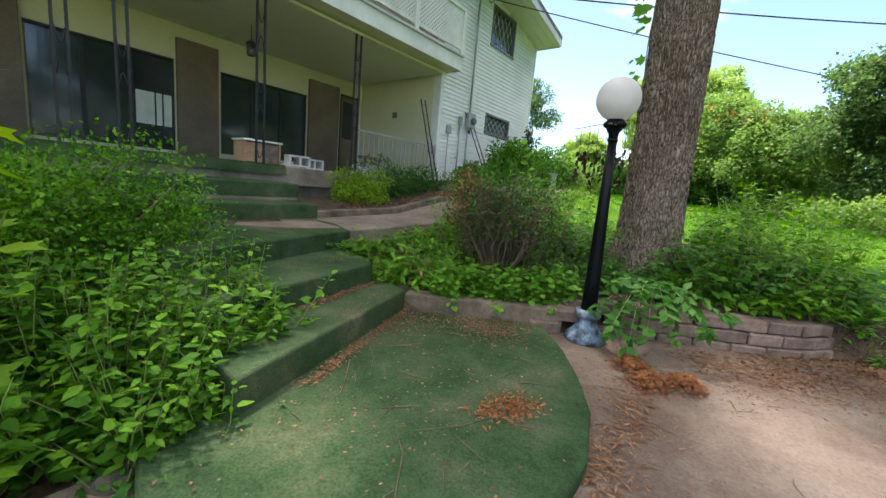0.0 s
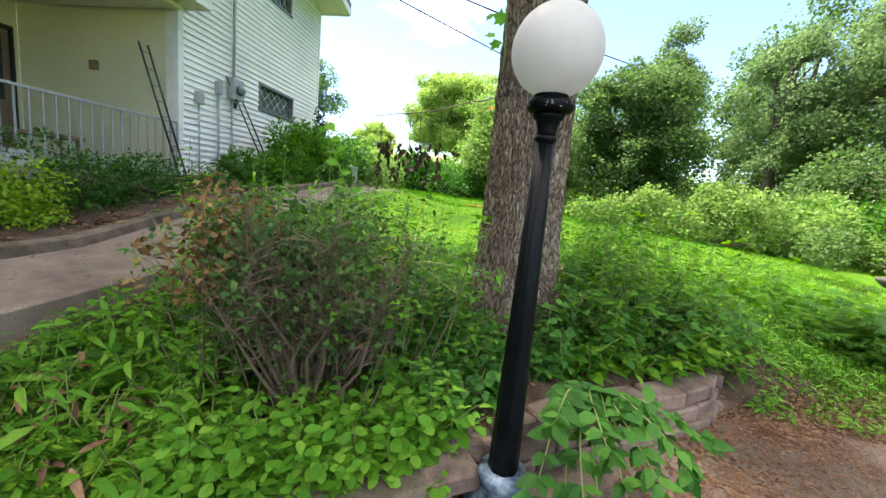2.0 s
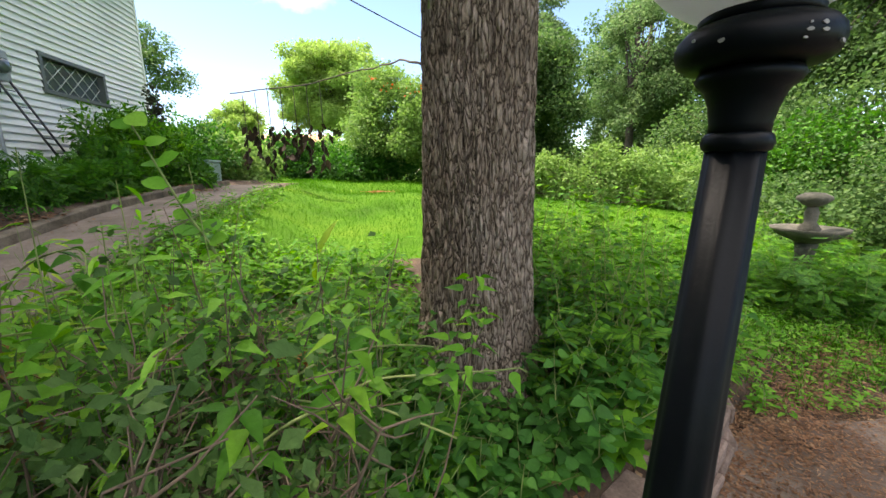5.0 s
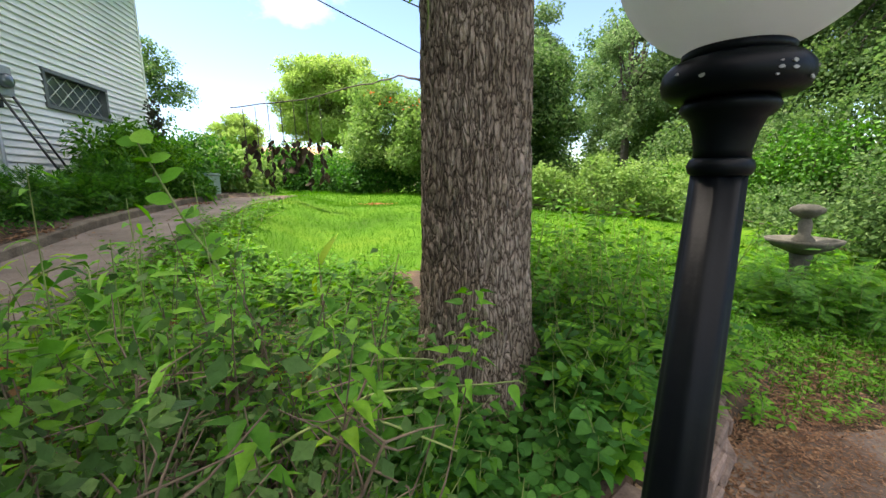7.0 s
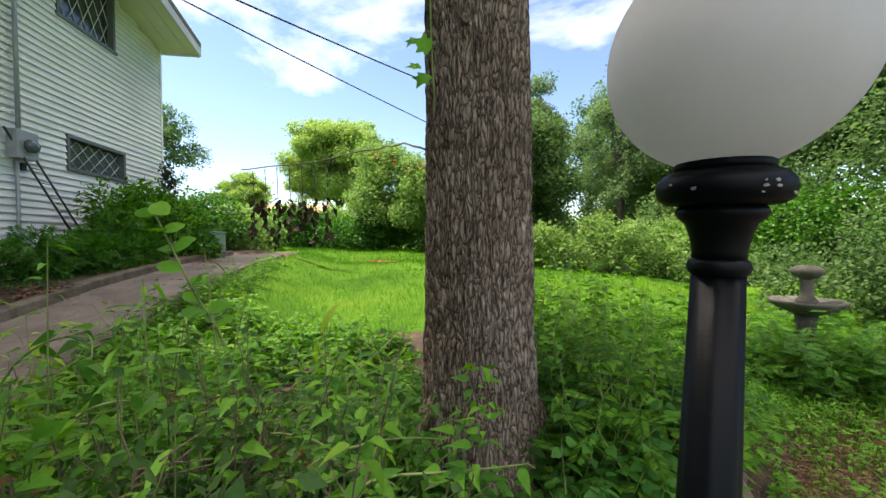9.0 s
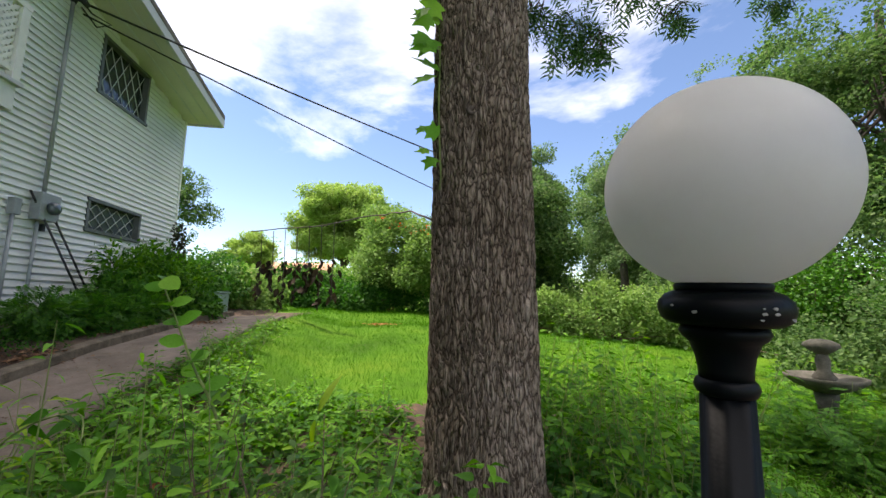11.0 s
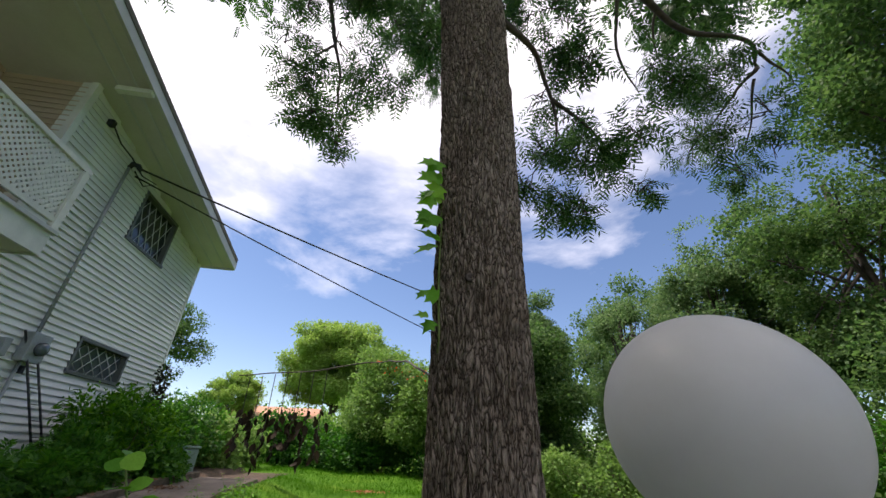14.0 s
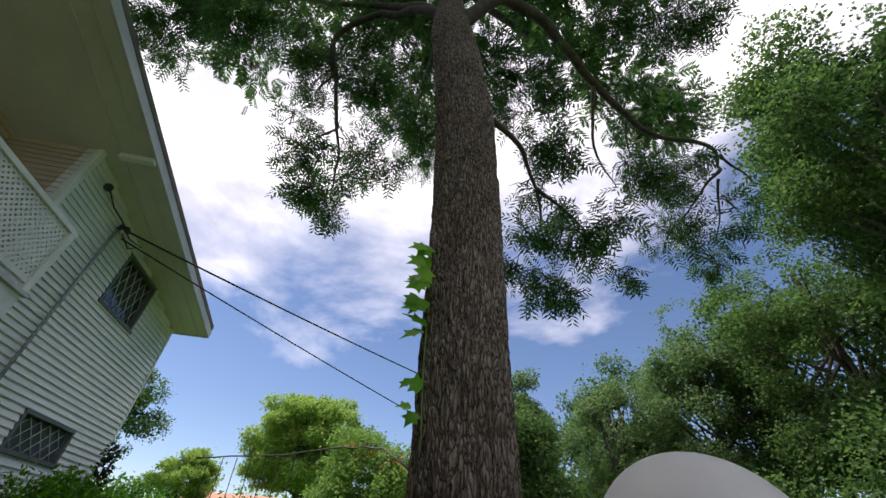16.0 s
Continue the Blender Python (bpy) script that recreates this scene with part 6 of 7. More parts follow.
weed_patch("wall_weeds", scatter(60, 0.95, 2.4, 3.2, 4.5, g, lambda x, y: 0.12 < kerb_side(x, y) < 0.4), 0.3, 14, L_HEART, 0.1, G_WEED, "leafy weeds leaning over the block wall", "weeds", 85, lean=0.6)
weed_patch("wall_weeds", scatter(34, 1.5, 2.5, 3.6, 4.6, g, lambda x, y: 0.06 < kerb_side(x, y) < 0.24), 0.3, 14, L_OVATE, 0.1, G_BRIGHT, "soft weeds spilling over the end of the block wall", "weeds", 94, lean=0.7)
weed_patch("bank_fern", scatter(34, 4.6, 6.4, 5.0, 6.1, g), 0.55, 14, L_FEATHER, 0.2, G_HEDGE, "feathery green fronds beside the stone bird bath", "fern", 90, lean=0.4)
# vines and stalks grown through the half-dead bush
weed_patch("bush_vine", scatter(90, -1.05, 0.15, 2.8, 3.55, g, lambda x, y: math.hypot((x + 0.45) / 1.2, y - 3.1) < 0.5), 0.93, 16, L_VINE, 0.085, G_WEED, "leafy vines climbing over the half-dead bush", "vines", 91, M_TWIG, lean=0.24, top_heavy=7.0)
weed_patch("bush_vine", scatter(44, -1.4, 0.0, 3.2, 3.8, g, in_bed), 1.0, 22, L_SLIM, 0.06, G_BRIGHT, "fine-leaved weeds standing above the bush", "weeds", 92, M_TWIG, lean=0.2, top_heavy=3.0)
weed_patch("tall_grass_weeds", scatter(20, -1.4, -0.3, 3.1, 3.8, g, in_bed), 1.08, 12, L_LONG, 0.12, G_BRIGHT, "tall wispy stalks gone to seed above the bush", "weeds", 93, lean=0.14, top_heavy=2.0)
# beside the house
shrub("yellow_green_bush", crown_blobs((-3.95, 4.0, 1.0), (0.42, 0.52, 0.28), 14, 0.22, 41), 4600, L_SMALL, 0.05, G_YELLOW, "round yellow-green bush below the porch", "bush", 18, shell=0.6)
shrub("low_hedge", row_blobs(-3.85, 4.6, -3.85, 7.1, 1.0, 1.36, 26, 0.3, 42), 12000, L_SMALL, 0.045, G_DARK, "low dark clipped hedge along the porch wall", "hedge", 19, (-3.75, 5.8), 26, shell=0.6)
shrub("house_shrub", row_blobs(-3.75, 7.2, -3.7, 9.0, 1.3, 1.62, 14, 0.3, 43), 3600, L_FEATHER, 0.15, G_HEDGE, "loose feathery green shrub against the siding", "bush", 20, (-3.75, 8.2), 20)
shrub("house_shrub", row_blobs(-4.0, 8.9, -3.9, 10.4, 1.6, 2.3, 14, 0.36, 44), 7000, L_SLIM, 0.1, G_WEED, "loose light green shrub against the siding", "bush", 21, (-3.9, 9.6), 20)
shrub("round_dark_bush", crown_blobs((-3.9, 11.9, 2.2), (0.85, 0.8, 0.7), 18, 0.38, 45), 7000, L_SMALL, 0.09, G_DARK, "large dark rounded bush at the house corner", "bush", 22)
shrub("purple_shrub", [(-4.2, 10.9, 2.3 + 0.22 * k, 0.16 - 0.015 * k, 0.16 - 0.015 * k, 0.16) for k in range(5)], 700, L_SMALL, 0.09, G_PURPLE, "tall thin purplish shrub against the siding", "shrub", 23, (-4.15, 10.85), 5)
shrub("lawn_edge_bush", row_blobs(-3.9, 12.6, -3.6, 15.5, 1.5, 2.2, 24, 0.42, 46), 9500, L_BROAD, 0.12, G_FAR, "bright green bushes beyond the house corner", "bush", 24)
shrub("house_shrub", row_blobs(-3.3, 9.6, -3.15, 10.35, 1.35, 1.7, 9, 0.24, 96), 3200, L_SMALL, 0.09, G_HEDGE, "leafy green shrub half hiding the utility cabinet", "bush", 37, (-3.3, 10.1), 10)
ac = thing("utility_cabinet", (-3.45, 10.7, path_z(10.7)), "green metal utility cabinet beside the path", "cabinet")
part("body", box(-0.3, -0.3, 0, 0.3, 0.3, 0.46, 0.02), M_ACGREEN, ac)
part("lid", box(-0.32, -0.32, 0.462, 0.32, 0.32, 0.5, 0.01), M_ACGREEN, ac)

# bird bath
bath = thing("bird_bath", (5.48, 6.3, land(5.48, 6.3)), "weathered two-tier stone bird bath among ferns", "bird bath")
BZ = 0.87 - land(5.48, 6.3)
part("pedestal", lathe([(0.2, -0.05), (0.2, 0.04), (0.13, 0.1), (0.09, 0.3), (0.12, max(0.35, BZ - 0.16))], 20), M_STONE, bath)
part("bowl", lathe([(0.1, BZ - 0.16), (0.3, BZ - 0.07), (0.38, BZ), (0.39, BZ + 0.035), (0.34, BZ + 0.03), (0.27, BZ - 0.02), (0.0, BZ - 0.05)], 28), M_STONE, bath)
part("stem", lathe([(0.08, BZ - 0.05), (0.12, BZ + 0.02), (0.06, BZ + 0.1), (0.075, BZ + 0.22), (0.05, BZ + 0.3)], 18), M_STONE, bath)
part("upper_shell", lathe([(0.04, BZ + 0.29), (0.11, BZ + 0.33), (0.18, BZ + 0.39), (0.165, BZ + 0.43), (0.09, BZ + 0.47), (0.0, BZ + 0.48)], 20), M_STONE, bath)

# ---------------------------------------------------------------- distance
def far_tree(name, base, height, crown, radii, n, size, leaves, leaf, mat, label, seed, trunk_r=0.25, z0=None, gaps=0.38):
    bx, by = base
    z = land(bx, by) if z0 is None else z0
    t = thing(name, (bx, by, z), label, "tree")
    st = bmesh.new()
    g = np.random.default_rng(seed)
    top = Vector((bx, by, z + height * 0.75))
    tube(bent([(bx, by, z - 0.1), (bx + g.normal() * 0.2, by, z + height * 0.35), top], 4, 0.1, seed), [trunk_r * (1 - 0.08 * i) for i in range(9)], 8, st, False)
    blobs = crown_blobs(crown, radii, n, size, seed)
    for b in blobs[: max(6, n // 3)]:
        s = Vector((bx, by, z + height * g.uniform(0.25, 0.6)))
        tube([s, s.lerp(Vector(b[:3]), 0.5) + Vector((0, 0, 0.2)), Vector(b[:3])], [trunk_r * 0.35, trunk_r * 0.2, trunk_r * 0.07], 5, st, False)
    under(part("trunk", st, M_LIMB), t)
    p, a, nn = blob_leaves(blobs, int(leaves * 3.1), 0.15, 0.3, gaps, 6.5 / sum(radii))
    leaf_part("crown", L_BROAD, p, a, nn, 0.57 * leaf * RNG.uniform(0.6, 1.4, len(p)), mat, t)
    return t


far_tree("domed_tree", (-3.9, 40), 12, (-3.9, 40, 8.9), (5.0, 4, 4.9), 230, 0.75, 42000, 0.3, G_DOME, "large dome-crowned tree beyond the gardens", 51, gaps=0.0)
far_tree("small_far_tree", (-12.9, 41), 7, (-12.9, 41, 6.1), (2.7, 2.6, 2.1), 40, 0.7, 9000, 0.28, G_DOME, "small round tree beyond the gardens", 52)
far_tree("far_tree", (-19.5, 38), 14, (-18.8, 38, 9.5), (2.9, 3, 4.0), 26, 1.1, 8000, 0.3, G_WOODS, "tall tree behind the house", 53)
far_tree("pointed_tree", (7.1, 18.6), 9, (7.1, 18.6, 6.2), (1.3, 1.3, 3.1), 60, 0.45, 9000, 0.17, G_HAZY, "pointed dull-green tree behind the lawn", 54, gaps=0.3)
far_tree("round_tree", (4.7, 15.2), 6, (4.7, 15.2, 3.6), (2.2, 2.0, 2.65), 105, 0.5, 26000, 0.15, G_WOODS, "broad dark-green round tree at the back of the lawn", 55, trunk_r=0.14, gaps=0.2)
far_tree("woods_tree", (13.0, 21), 11, (13.2, 21, 6.2), (2.6, 2.6, 4.4), 90, 0.7, 18000, 0.2, G_HAZY, "tall light-leaved tree at the edge of the woods", 56)
far_tree("woods_tree", (17.5, 19), 14, (17.5, 19, 8.2), (3.8, 3.2, 5.6), 120, 0.8, 20000, 0.22, G_HAZY, "tall light-leaved tree at the edge of the woods", 57)
far_tree("woods_tree", (18, 12.5), 16, (18, 12.5, 8.6), (4.0, 3.6, 5.6), 130, 0.8, 22000, 0.21, G_WOODS, "tall tree overhanging the garden", 58)
far_tree("woods_tree", (17.5, 7.0), 17, (17.5, 7.0, 9.5), (4.6, 3.6, 6.6), 160, 0.8, 26000, 0.21, G_WOODS, "tall tree overhanging the drive", 59)
far_tree("woods_tree", (21, 17), 15, (21, 17, 9), (4.5, 4, 6), 90, 0.95, 14000, 0.3, G_WOODS, "tall tree in the woods", 60)
far_tree("woods_tree", (24, 9), 15, (24, 9, 9), (4.5, 4, 6.5), 90, 0.95, 14000, 0.3, G_WOODS, "tall tree in the woods", 61)
far_tree("woods_tree", (18, 27), 15, (18, 27, 8.5), (5, 4, 6), 90, 1.0, 14000, 0.32, G_WOODS, "tall tree in the woods", 62)
far_tree("overhanging_tree", (14.5, 6.2), 18, (13.9, 6.4, 13.2), (3.2, 2.8, 6.4), 150, 0.75, 25000, 0.21, G_WOODS, "tall leafy tree leaning over the drive", 73)
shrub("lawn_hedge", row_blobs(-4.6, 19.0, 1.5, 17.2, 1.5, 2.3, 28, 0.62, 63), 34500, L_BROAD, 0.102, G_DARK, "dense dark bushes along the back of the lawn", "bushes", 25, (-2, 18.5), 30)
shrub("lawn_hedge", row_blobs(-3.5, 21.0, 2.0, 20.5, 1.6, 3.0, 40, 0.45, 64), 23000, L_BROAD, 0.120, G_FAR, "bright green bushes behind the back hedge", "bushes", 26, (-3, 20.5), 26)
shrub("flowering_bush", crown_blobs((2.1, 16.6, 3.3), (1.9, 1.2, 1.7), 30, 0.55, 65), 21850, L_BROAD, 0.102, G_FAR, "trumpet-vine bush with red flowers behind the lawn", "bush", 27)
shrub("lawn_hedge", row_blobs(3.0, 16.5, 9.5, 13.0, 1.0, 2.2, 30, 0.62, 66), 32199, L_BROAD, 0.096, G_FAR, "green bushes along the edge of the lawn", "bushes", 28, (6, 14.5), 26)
shrub("lawn_hedge", row_blobs(9.0, 12.5, 13.5, 8.5, 0.9, 2.3, 26, 0.75, 67), 27599, L_BROAD, 0.090, G_HEDGE, "bright bushes below the woods", "bushes", 29, (11, 10.5), 26)
shrub("lawn_hedge", row_blobs(7.4, 8.4, 12.5, 5.2, 0.4, 1.3, 26, 0.6, 68), 29899, L_BROAD, 0.072, G_WOODS, "green bushes beside the drive", "bushes", 30, (10, 7), 26)
shrub("woods_understory", row_blobs(3, 27, 26, 23, 1.5, 7.0, 70, 1.4, 69), 36800, L_BROAD, 0.204, G_WOODS, "dense green understory of the woods", "bushes", 32, (14, 24), 30)
shrub("woods_understory", row_blobs(14, 19, 20, -2, 1.2, 5.0, 46, 1.4, 70), 34500, L_BROAD, 0.180, G_WOODS, "dense green understory of the woods", "bushes", 33, (17, 9), 30)
shrub("woods_understory", row_blobs(10.5, 14.5, 15, 4.5, 1.0, 3.6, 30, 1.0, 71), 32199, L_BROAD, 0.120, G_WOODS, "light green understory at the edge of the woods", "bushes", 34, (12.5, 9.5), 30)
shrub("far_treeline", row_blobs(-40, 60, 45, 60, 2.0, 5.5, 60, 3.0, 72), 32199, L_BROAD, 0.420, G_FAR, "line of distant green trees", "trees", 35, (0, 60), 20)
weed_patch("canna_bed", scatter(90, 3.2, 8.0, 11.8, 14.2, g, lambda x, y: y > 15.2 - 0.5 * x), 0.6, 5, L_LONG, 0.6, G_FAR, "bed of broad upright yellow-green leaves at the lawn edge", "plants", 31, lean=0.15)
shrub("tall_vine_bush", crown_blobs((0.4, 17.6, 3.7), (1.3, 1.0, 2.1), 34, 0.5, 95), 20700, L_BROAD, 0.096, G_FAR, "tall bright green vine-covered bush behind the lawn", "bush", 36)
fl = thing("red_flowers", (0.8, 16.2, 4.2), "clusters of red trumpet flowers on the bush", "flowers")
P = np.concatenate([np.array(c) + RNG.normal(size=(7, 3)) * (0.13, 0.1, 0.1) for c in ((0.3, 16.5, 4.5), (0.75, 16.4, 4.6), (1.1, 15.9, 4.3), (1.5, 15.4, 4.3), (-0.1, 16.6, 4.9))])
leaf_part("petals", L_BROAD, P, RNG.normal(size=P.shape), RNG.normal(size=P.shape), RNG.uniform(0.045, 0.085, len(P)), G_RED, fl)["kind"] = "stuff"

# dried plants hanging from a leaning pole
dry = thing("dried_plants", (-1.6, 11.0, land(-1.6, 11.0)), "dark shrivelled plants hanging from a thin bent pole", "dried plants")
part_v = bmesh.new()
tube(bent([(-2.88, 11.2, 3.27), (-1.4, 10.6, 3.34), (0.08, 8.8, 3.26), (0.5, 6.6, 2.78), (0.62, 4.7, 2.1)], 6, 0.03), 0.012, 6, part_v)
under(part("pole", part_v, M_LIMB), dry)
pos, ax = [], []
stp = bmesh.new()
for k in range(7):
    x = -2.6 + 0.27 * k
    y = 11.05 - 0.1 * k
    zt = 3.22 + 0.03 * k
    zb = 1.75 + 0.25 * math.sin(k * 2.1)
    tube([(x, y, zt), (x + 0.02, y, (zt + zb) / 2), (x, y, zb)], 0.008, 4, stp, False)
    for j in range(16):
        zz = 2.6 - (2.6 - zb) * j / 16
        pos.append((x + RNG.normal() * 0.04, y + RNG.normal() * 0.04, zz))
        ax.append((RNG.normal() * 0.5, RNG.normal() * 0.5, -1))
under(part("stem_mass", stp, M_LIMB), dry)
leaf_part("shrivelled_leaves", L_OVATE, np.array(pos), np.array(ax), RNG.normal(size=(len(pos), 3)), RNG.uniform(0.12, 0.24, len(pos)), G_DRIED, dry)

# neighbouring house with a reddish roof
nb = thing("neighbour_house", (-9.5, 41, 1.4), "low neighbouring house with a reddish roof beyond the hedge", "house")
part("wall", box(-3.5, 0, 0, 3.5, 4, 2.6), M_PINK, nb)
part("roof", prism([(-4, -0.5), (4, -0.5), (4, 4.5), (-4, 4.5)], 2.6, [2.75, 2.75, 4.3, 4.3]), M_REDROOF, nb)
part("window", box(-1, -0.03, 1.0, 0.4, 0.05, 2.0), M_DARKGLASS, nb)

# ---------------------------------------------------------------- grass and litter
def grass(n, x0, x1, y0, y1, size, ok):
    P = np.array([(x, y, land(x, y) - 0.004) for x, y in scatter(n, x0, x1, y0, y1, RNG, ok)])
    ax = RNG.normal(size=P.shape) * 0.35 + (0, 0, 1)
    ob = leaf_part("grass", L_GRASS, P, ax, RNG.normal(size=P.shape), size * RNG.uniform(0.5, 1.3, len(P)), G_GRASS, None)
    return tagged(ob, "short bright green lawn grass", "grass", kind="stuff")


grass(56000, -1.9, 7.5, 4.9, 12.5, 0.07, lambda x, y: is_lawn(x, y) and x < 9)
grass(30000, -3.5, 11, 11.5, 19, 0.11, is_lawn)
grass(7000, 2.3, 7.0, 4.3, 7.0, 0.13, lambda x, y: True)


def litter(n, spots, spread, size, template, label, zf, mat=G_LITTER, name="leaf_litter"):
    g = np.random.default_rng(n)
    c = np.array(spots)[g.integers(len(spots), size=n)]
    xy = c + g.normal(size=(n, 2)) * spread
    P = np.array([(x, y, zf(x, y) + g.uniform(0.002, 0.015)) for x, y in xy])
    ax = g.normal(size=P.shape) * (1, 1, 0.12)
    nr = g.normal(size=P.shape) * 0.25 + (0, 0, 1)
    ob = leaf_part(name, template, P, ax, nr, size * g.uniform(0.5, 1.3, n), mat, None)
    return tagged(ob, label, "leaf litter", kind="stuff")


def drive_z(x, y):
    return max(0.022, land(x, y)) if kerb_side(x, y) < 0 else land(x, y) + 0.02


def step_z(x, y):
    e = (y - 1.97) * -0.36
    return 0.632 if x < -1.88 + e * 0.4 / 0.36 * 0.36 else 0.459 if x < -1.05 + e * 0.6 else 0.282 if x < -0.69 + e else 0.102


litter(4200, [(1.1, 2.7), (1.4, 2.5), (1.7, 3.0), (2.3, 3.5), (2.9, 3.8), (3.6, 3.9), (1.15, 1.9), (1.25, 1.3), (4.5, 4.1), (0.95, 2.2)], 0.2, 0.028, L_NEEDLE, "brown dead leaves and petals on the drive", drive_z)
litter(9000, [(1.6, 2.9), (2.2, 3.3), (2.7, 3.7), (3.2, 3.6), (3.8, 3.8), (4.4, 3.9), (5.2, 4.0), (2.9, 4.2), (1.9, 3.2), (2.2, 3.5), (2.6, 3.9), (3.4, 4.1)], 0.2, 0.032, L_NEEDLE, "dense brown leaf litter along the edge of the drive", drive_z)
HEAPS = ((1.05, 2.54), (1.2, 2.34), (1.39, 2.5))


def heap_z(x, y):
    d = min(math.hypot(x - a, y - c) for a, c in HEAPS)
    return 0.024 + 0.07 * max(0.0, 1 - (d / 0.13) ** 2)


litter(2600, HEAPS, 0.055, 0.034, L_SLIM, "mounded orange-brown dead catkins on the drive", heap_z, G_DEAD, "catkin_heap")
litter(2000, [(-0.45, 1.9), (-0.2, 2.1), (0.0, 2.2), (0.1, 2.35), (-0.5, 1.6), (0.15, 2.1)], 0.13, 0.024, L_CURL, "brown dead leaves on the green landing", lambda x, y: 0.101 if kerb_side(x, y) < 0.0 else land(x, y))
litter(420, [(0.72, 1.28), (0.7, 1.2), (0.76, 1.36)], 0.06, 0.03, L_SLIM, "little heap of orange dead leaves on the green landing", lambda x, y: 0.102, G_DEAD)
litter(350, [(0.3, 1.2), (0.6, 0.8), (0.2, 0.6), (0.5, 1.8), (0.0, 1.5)], 0.3, 0.018, L_SMALL, "specks of leaf litter on the green landing", lambda x, y: 0.101, G_LITTER)
litter(900, [(-0.66 + 0.03 * k, 1.98 - 0.075 * k) for k in range(18)], 0.022, 0.026, L_CURL, "line of brown dead leaves along the foot of the step", lambda x, y: 0.104)
litter(700, [(-0.99 + 0.022 * k, 1.86 - 0.075 * k) for k in range(13)], 0.02, 0.026, L_CURL, "line of brown dead leaves at the back of the step", lambda x, y: 0.286)
litter(500, [(-1.35, 1.7), (-1.25, 1.3), (-2.0, 1.9), (-1.95, 1.5), (-0.62, 1.7), (-0.5, 1.3)], 0.09, 0.026, L_NEEDLE, "brown dead leaves gathered on the step treads", step_z)
litter(3000, [(x, y) for x, y in scatter(60, -1.6, 2.2, 2.8, 5.0, g, in_bed)], 0.2, 0.05, L_SMALL, "brown dead leaves between the plants", lambda x, y: land(x, y))
litter(500, [(-2.3, 3.2), (-2.8, 4.2), (-2.4, 5.2), (-2.7, 6.4), (-2.3, 7.6), (-2.7, 8.8)], 0.25, 0.035, L_NEEDLE, "brown dead leaves strewn on the path", lambda x, y: path_z(y) + 0.003 if -2.97 < x < -1.97 else land(x, y))
litter(1500, [(-3.4, 3.6), (-3.3, 4.6), (-3.3, 5.6), (-3.25, 6.6), (-3.3, 8), (-2.9, 9.2)], 0.16, 0.05, L_SMALL, "brown dead leaves along the path kerb", lambda x, y: (land(x, y) if x < -3.12 else path_z(y) + (0.09 if x < -2.98 else 0)) + 0.004)
litter(9000, [(1.8 + 0.25 * k, 3.75 + 0.1 * k + 0.12 * (k % 3)) for k in range(12)] + [(1.9, 3.4), (1.5, 3.2)], 0.17, 0.036, L_CURL, "dense brown leaf litter where the bank meets the drive", drive_z)
def garden_stone(x, y, r, seed):
    bm = bmesh.new()
    bmesh.ops.create_icosphere(bm, subdivisions=2, radius=r)
    for v in bm.verts:
        v.co += v.co.normalized() * r * 0.45 * noise.noise(v.co * (1.4 / r) + Vector((seed, 0, 0)))
        v.co.z *= 0.6
    o = part("garden_stone", bm, M_STONE)
    o.location = (x, y, land(x, y) + r * 0.25)
    tagged(o, "rough grey stone edging the landing", "stone", "edging stones")


for k, (x, y, r) in enumerate(((-0.2, -0.02, 0.09), (-0.14, -0.12, 0.08), (-0.3, 0.12, 0.06), (-0.44, 0.4, 0.06), (-0.36, 0.28, 0.05), (-0.57, 0.2, 0.05), (-0.02, -0.25, 0.07), (-0.6, 0.6, 0.05), (0.12, -0.3, 0.06))):
    garden_stone(x, y, r, k)
sticks = bmesh.new()
g = np.random.default_rng(77)
for k in range(46):
    x, y = g.uniform(-0.4, 1.0), g.uniform(0.3, 2.3)
    if k > 30:
        x, y = g.uniform(1.0, 2.0), g.uniform(1.0, 3.0)
    zz = 0.106 if x < 0.95 else 0.03
    an, ln = g.uniform(0, 6.3), g.uniform(0.06, 0.22) * (2.0 if k < 9 else 1.0)
    d = Vector((math.cos(an), math.sin(an), 0)) * ln
    p = Vector((x, y, zz))
    tube([p, p + d * 0.5 + Vector((g.normal(), g.normal(), 0)) * (0.07 * ln), p + d], [0.0032, 0.0027, 0.0016], 4, sticks, False)
tagged(part("fallen_twigs", sticks, M_TWIG), "thin fallen twigs on the landing and drive", "twigs", kind="stuff")


def bright_shoots():
    """Pale lobed shoots standing at the end of the hedge."""
    t = thing("bright_shoots", (-0.2, -0.5, land(-0.2, -0.5)), "pale yellow-green young shoots with large lobed leaves", "shoots")
    q = np.random.default_rng(66)
    P, A, N, S = [], [], [], []
    for k, (x, y, top) in enumerate(((-0.12, -0.36, 1.2), (-0.05, -0.42, 1.06), (-0.2, -0.3, 1.0), (-0.5, -0.32, 1.42))):
        foot = (x - 0.05, y - 0.15, land(x - 0.05, y - 0.15) - 0.02)
        c = bent([foot, (x - 0.03, y - 0.08, 0.55 * top), (x, y, top)], 6, 0.02, k)
        under(part("stem", tube(c, [0.006 - 0.0003 * i for i in range(len(c))], 5), M_STEM), t)
        for i in range(4, len(c)):
            an = i * 2.4 + k
            P.append(tuple(c[i])); A.append((math.cos(an), math.sin(an), 0.1 + 0.3 * q.normal())); N.append((0.3 * q.normal(), 0.3 * q.normal(), 1)); S.append(q.uniform(0.09, 0.14))
    leaf_part("leaves", L_LOBED, np.array(P), np.array(A), np.array(N), np.array(S), G_YELLOW, t)


bright_shoots()


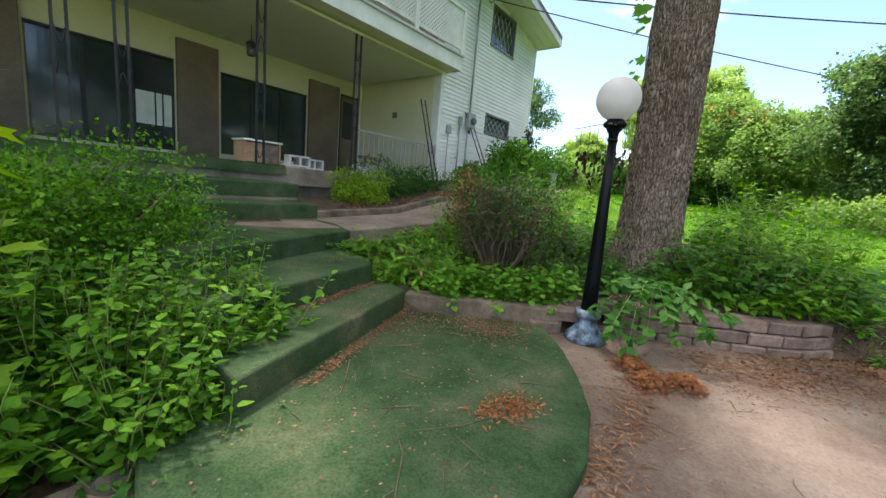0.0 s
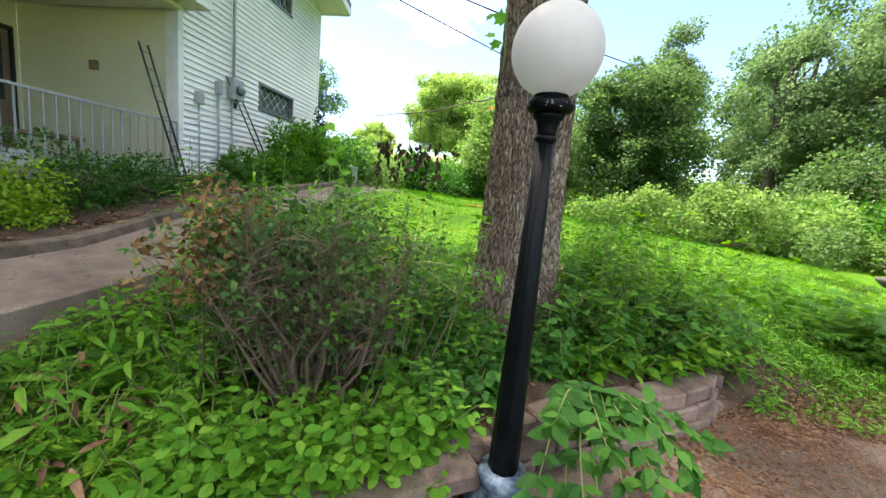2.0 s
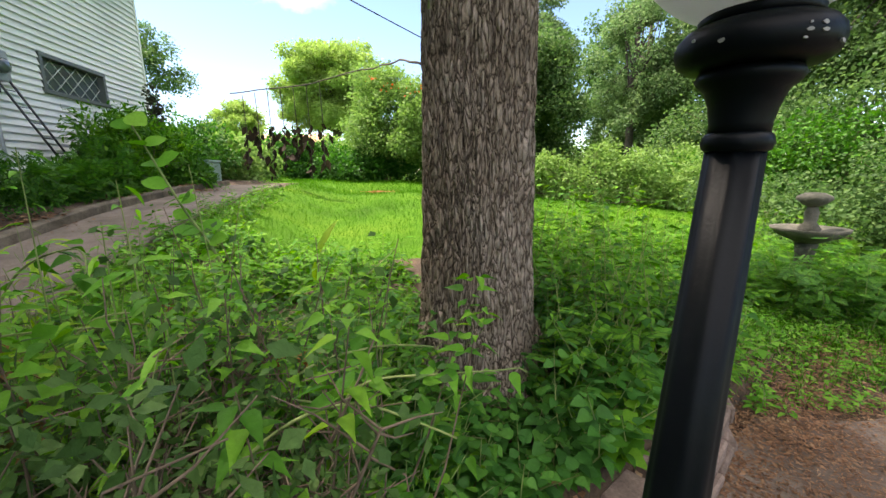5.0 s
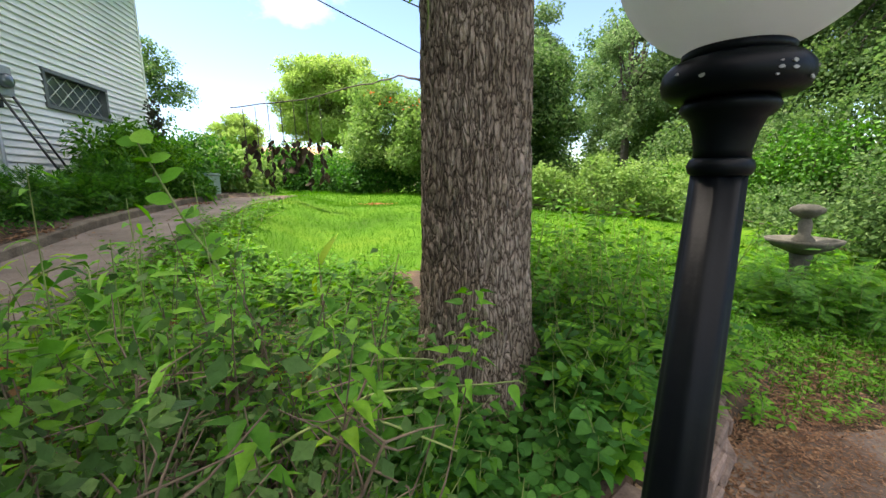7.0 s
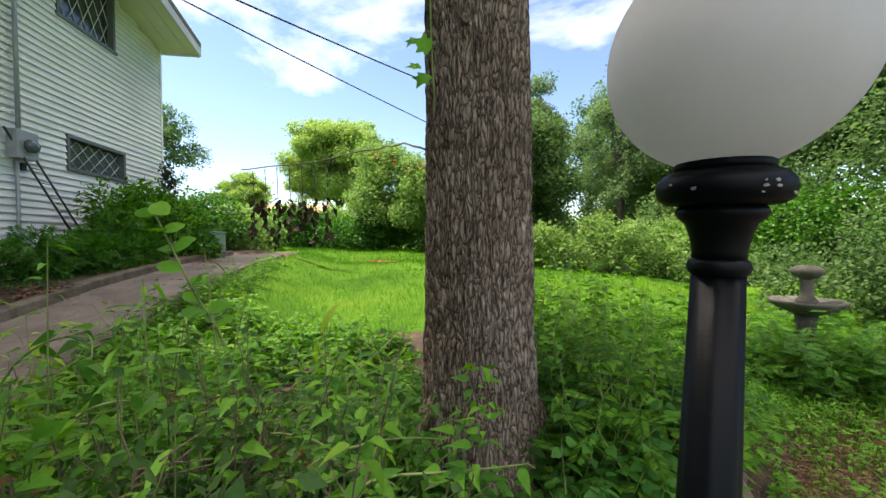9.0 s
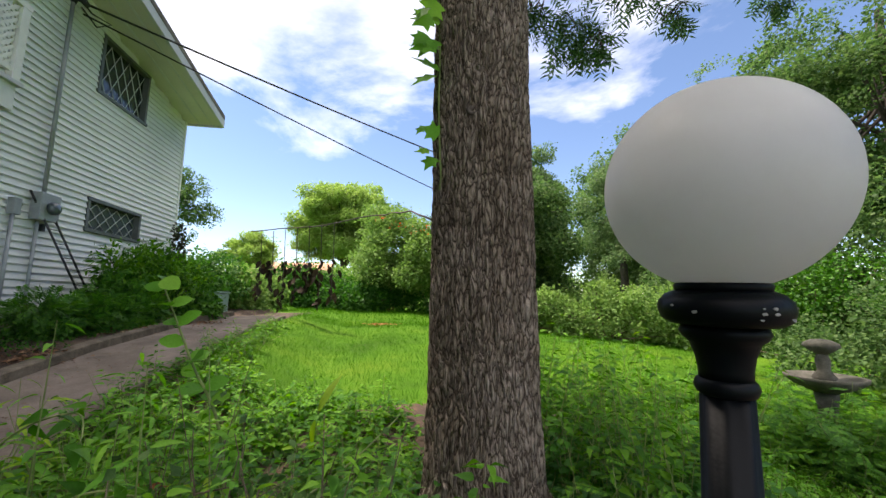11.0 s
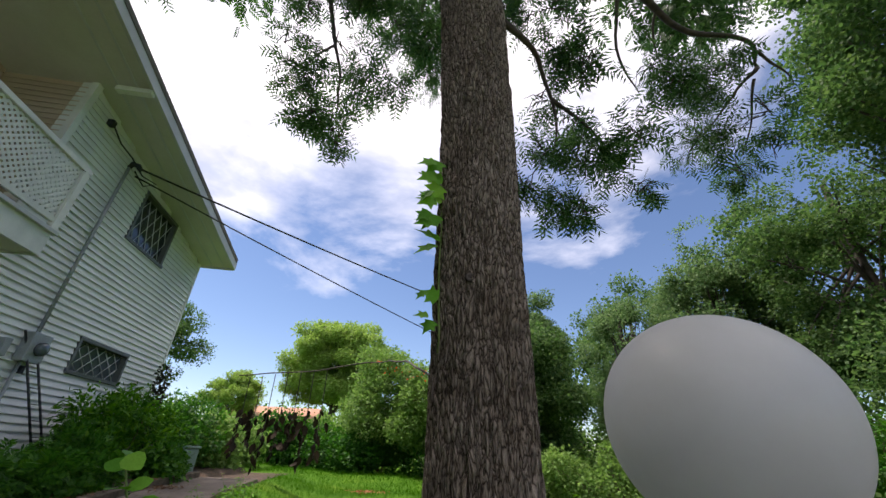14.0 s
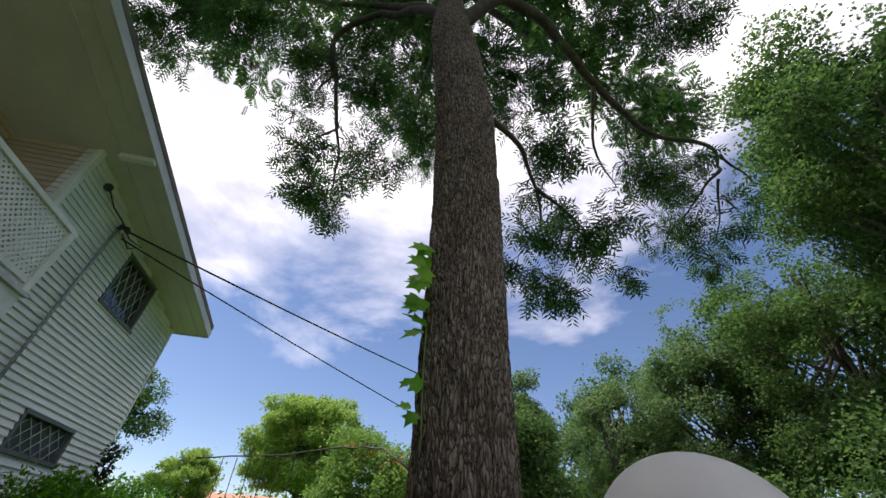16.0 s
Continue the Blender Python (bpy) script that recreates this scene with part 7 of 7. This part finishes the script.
def seed_head(x, y, z, seed):
    """A shrivelled rusty flower head on a thin stalk."""
    t = thing("withered_flower", (x, y, land(x, y)), "rusty-brown withered flower head above the vines", "flower", "withered flowers")
    under(part("stalk", tube(bent([(x, y, land(x, y) - 0.02), (x + 0.02, y, 0.5 * z), (x, y, z)], 4, 0.02, seed), 0.0035, 5), M_TWIG), t)
    q = np.random.default_rng(seed)
    p = np.array((x, y, z)) + q.normal(size=(26, 3)) * (0.02, 0.02, 0.014)
    leaf_part("petals", L_SLIM, p, q.normal(size=p.shape), q.normal(size=p.shape), q.uniform(0.018, 0.036, 26), G_DEAD, t)


for k, (x, y, z) in enumerate(((-0.23, 3.54, 1.03), (-1.05, 3.6, 1.12), (-1.0, 3.56, 1.1), (-0.67, 3.85, 1.11), (-0.1, 3.45, 1.05))):
    seed_head(x, y, z, 300 + k)
litter(800, [(1.2 + 0.05 * math.sin(k), 0.9 + 0.11 * k) for k in range(16)], 0.07, 0.06, L_NEEDLE, "brown needles and twigs swept against the landing", drive_z)
weed_patch("leafy_weeds", scatter(80, -0.7, -0.1, -0.1, 0.3, g), 0.5, 18, L_OVATE, 0.075, G_WEED, "soft weeds hiding the end of the lowest step", "weeds", 97, lean=0.35)
weed_patch("bank_fern", scatter(30, 4.3, 5.7, 5.3, 6.0, g), 0.72, 16, L_FEATHER, 0.18, G_HEDGE, "feathery green fronds in front of the bird bath", "fern", 98, lean=0.3)
litter(110, [(-0.1, 11.6), (0.0, 11.7), (0.15, 11.65)], 0.12, 0.08, L_SLIM, "small heap of red-brown dead leaves on the lawn", lambda x, y: land(x, y) + 0.05, G_DEAD)
weed_patch("bed_grass", scatter(70, -1.6, -0.7, 2.15, 3.1, g, in_bed), 0.3, 7, L_LONG, 0.17, G_BRIGHT, "coarse grass among the bed weeds", "grass", 99, lean=0.5)
weed_patch("bed_grass", scatter(24, -1.45, -0.9, 2.2, 2.7, g, in_bed), 0.26, 7, L_LONG, 0.15, G_LITTER, "tuft of dry straw-coloured grass in the bed", "grass", 100, lean=0.6)
shrub("lawn_edge_bush", row_blobs(3.2, 13.0, 9.0, 10.6, 1.05, 1.7, 26, 0.42, 110), 15000, L_BROAD, 0.085, G_FAR, "sunlit yellow-green bushes at the edge of the lawn", "bush", 38, (6, 11.9), 24)
weed_patch("tall_weeds", scatter(80, -1.55, -0.75, 3.5, 4.7, g, in_bed), 0.6, 18, L_VINE, 0.1, G_BRIGHT, "tall light-green weeds leaning towards the path", "weeds", 111, lean=0.4)
weed_patch("tall_grass_weeds", scatter(26, -1.6, -0.9, 3.4, 4.4, g, in_bed), 0.78, 9, L_LONG, 0.13, G_YELLOW, "wispy pale stalks gone to seed beside the path", "weeds", 112, lean=0.3, top_heavy=2.0)
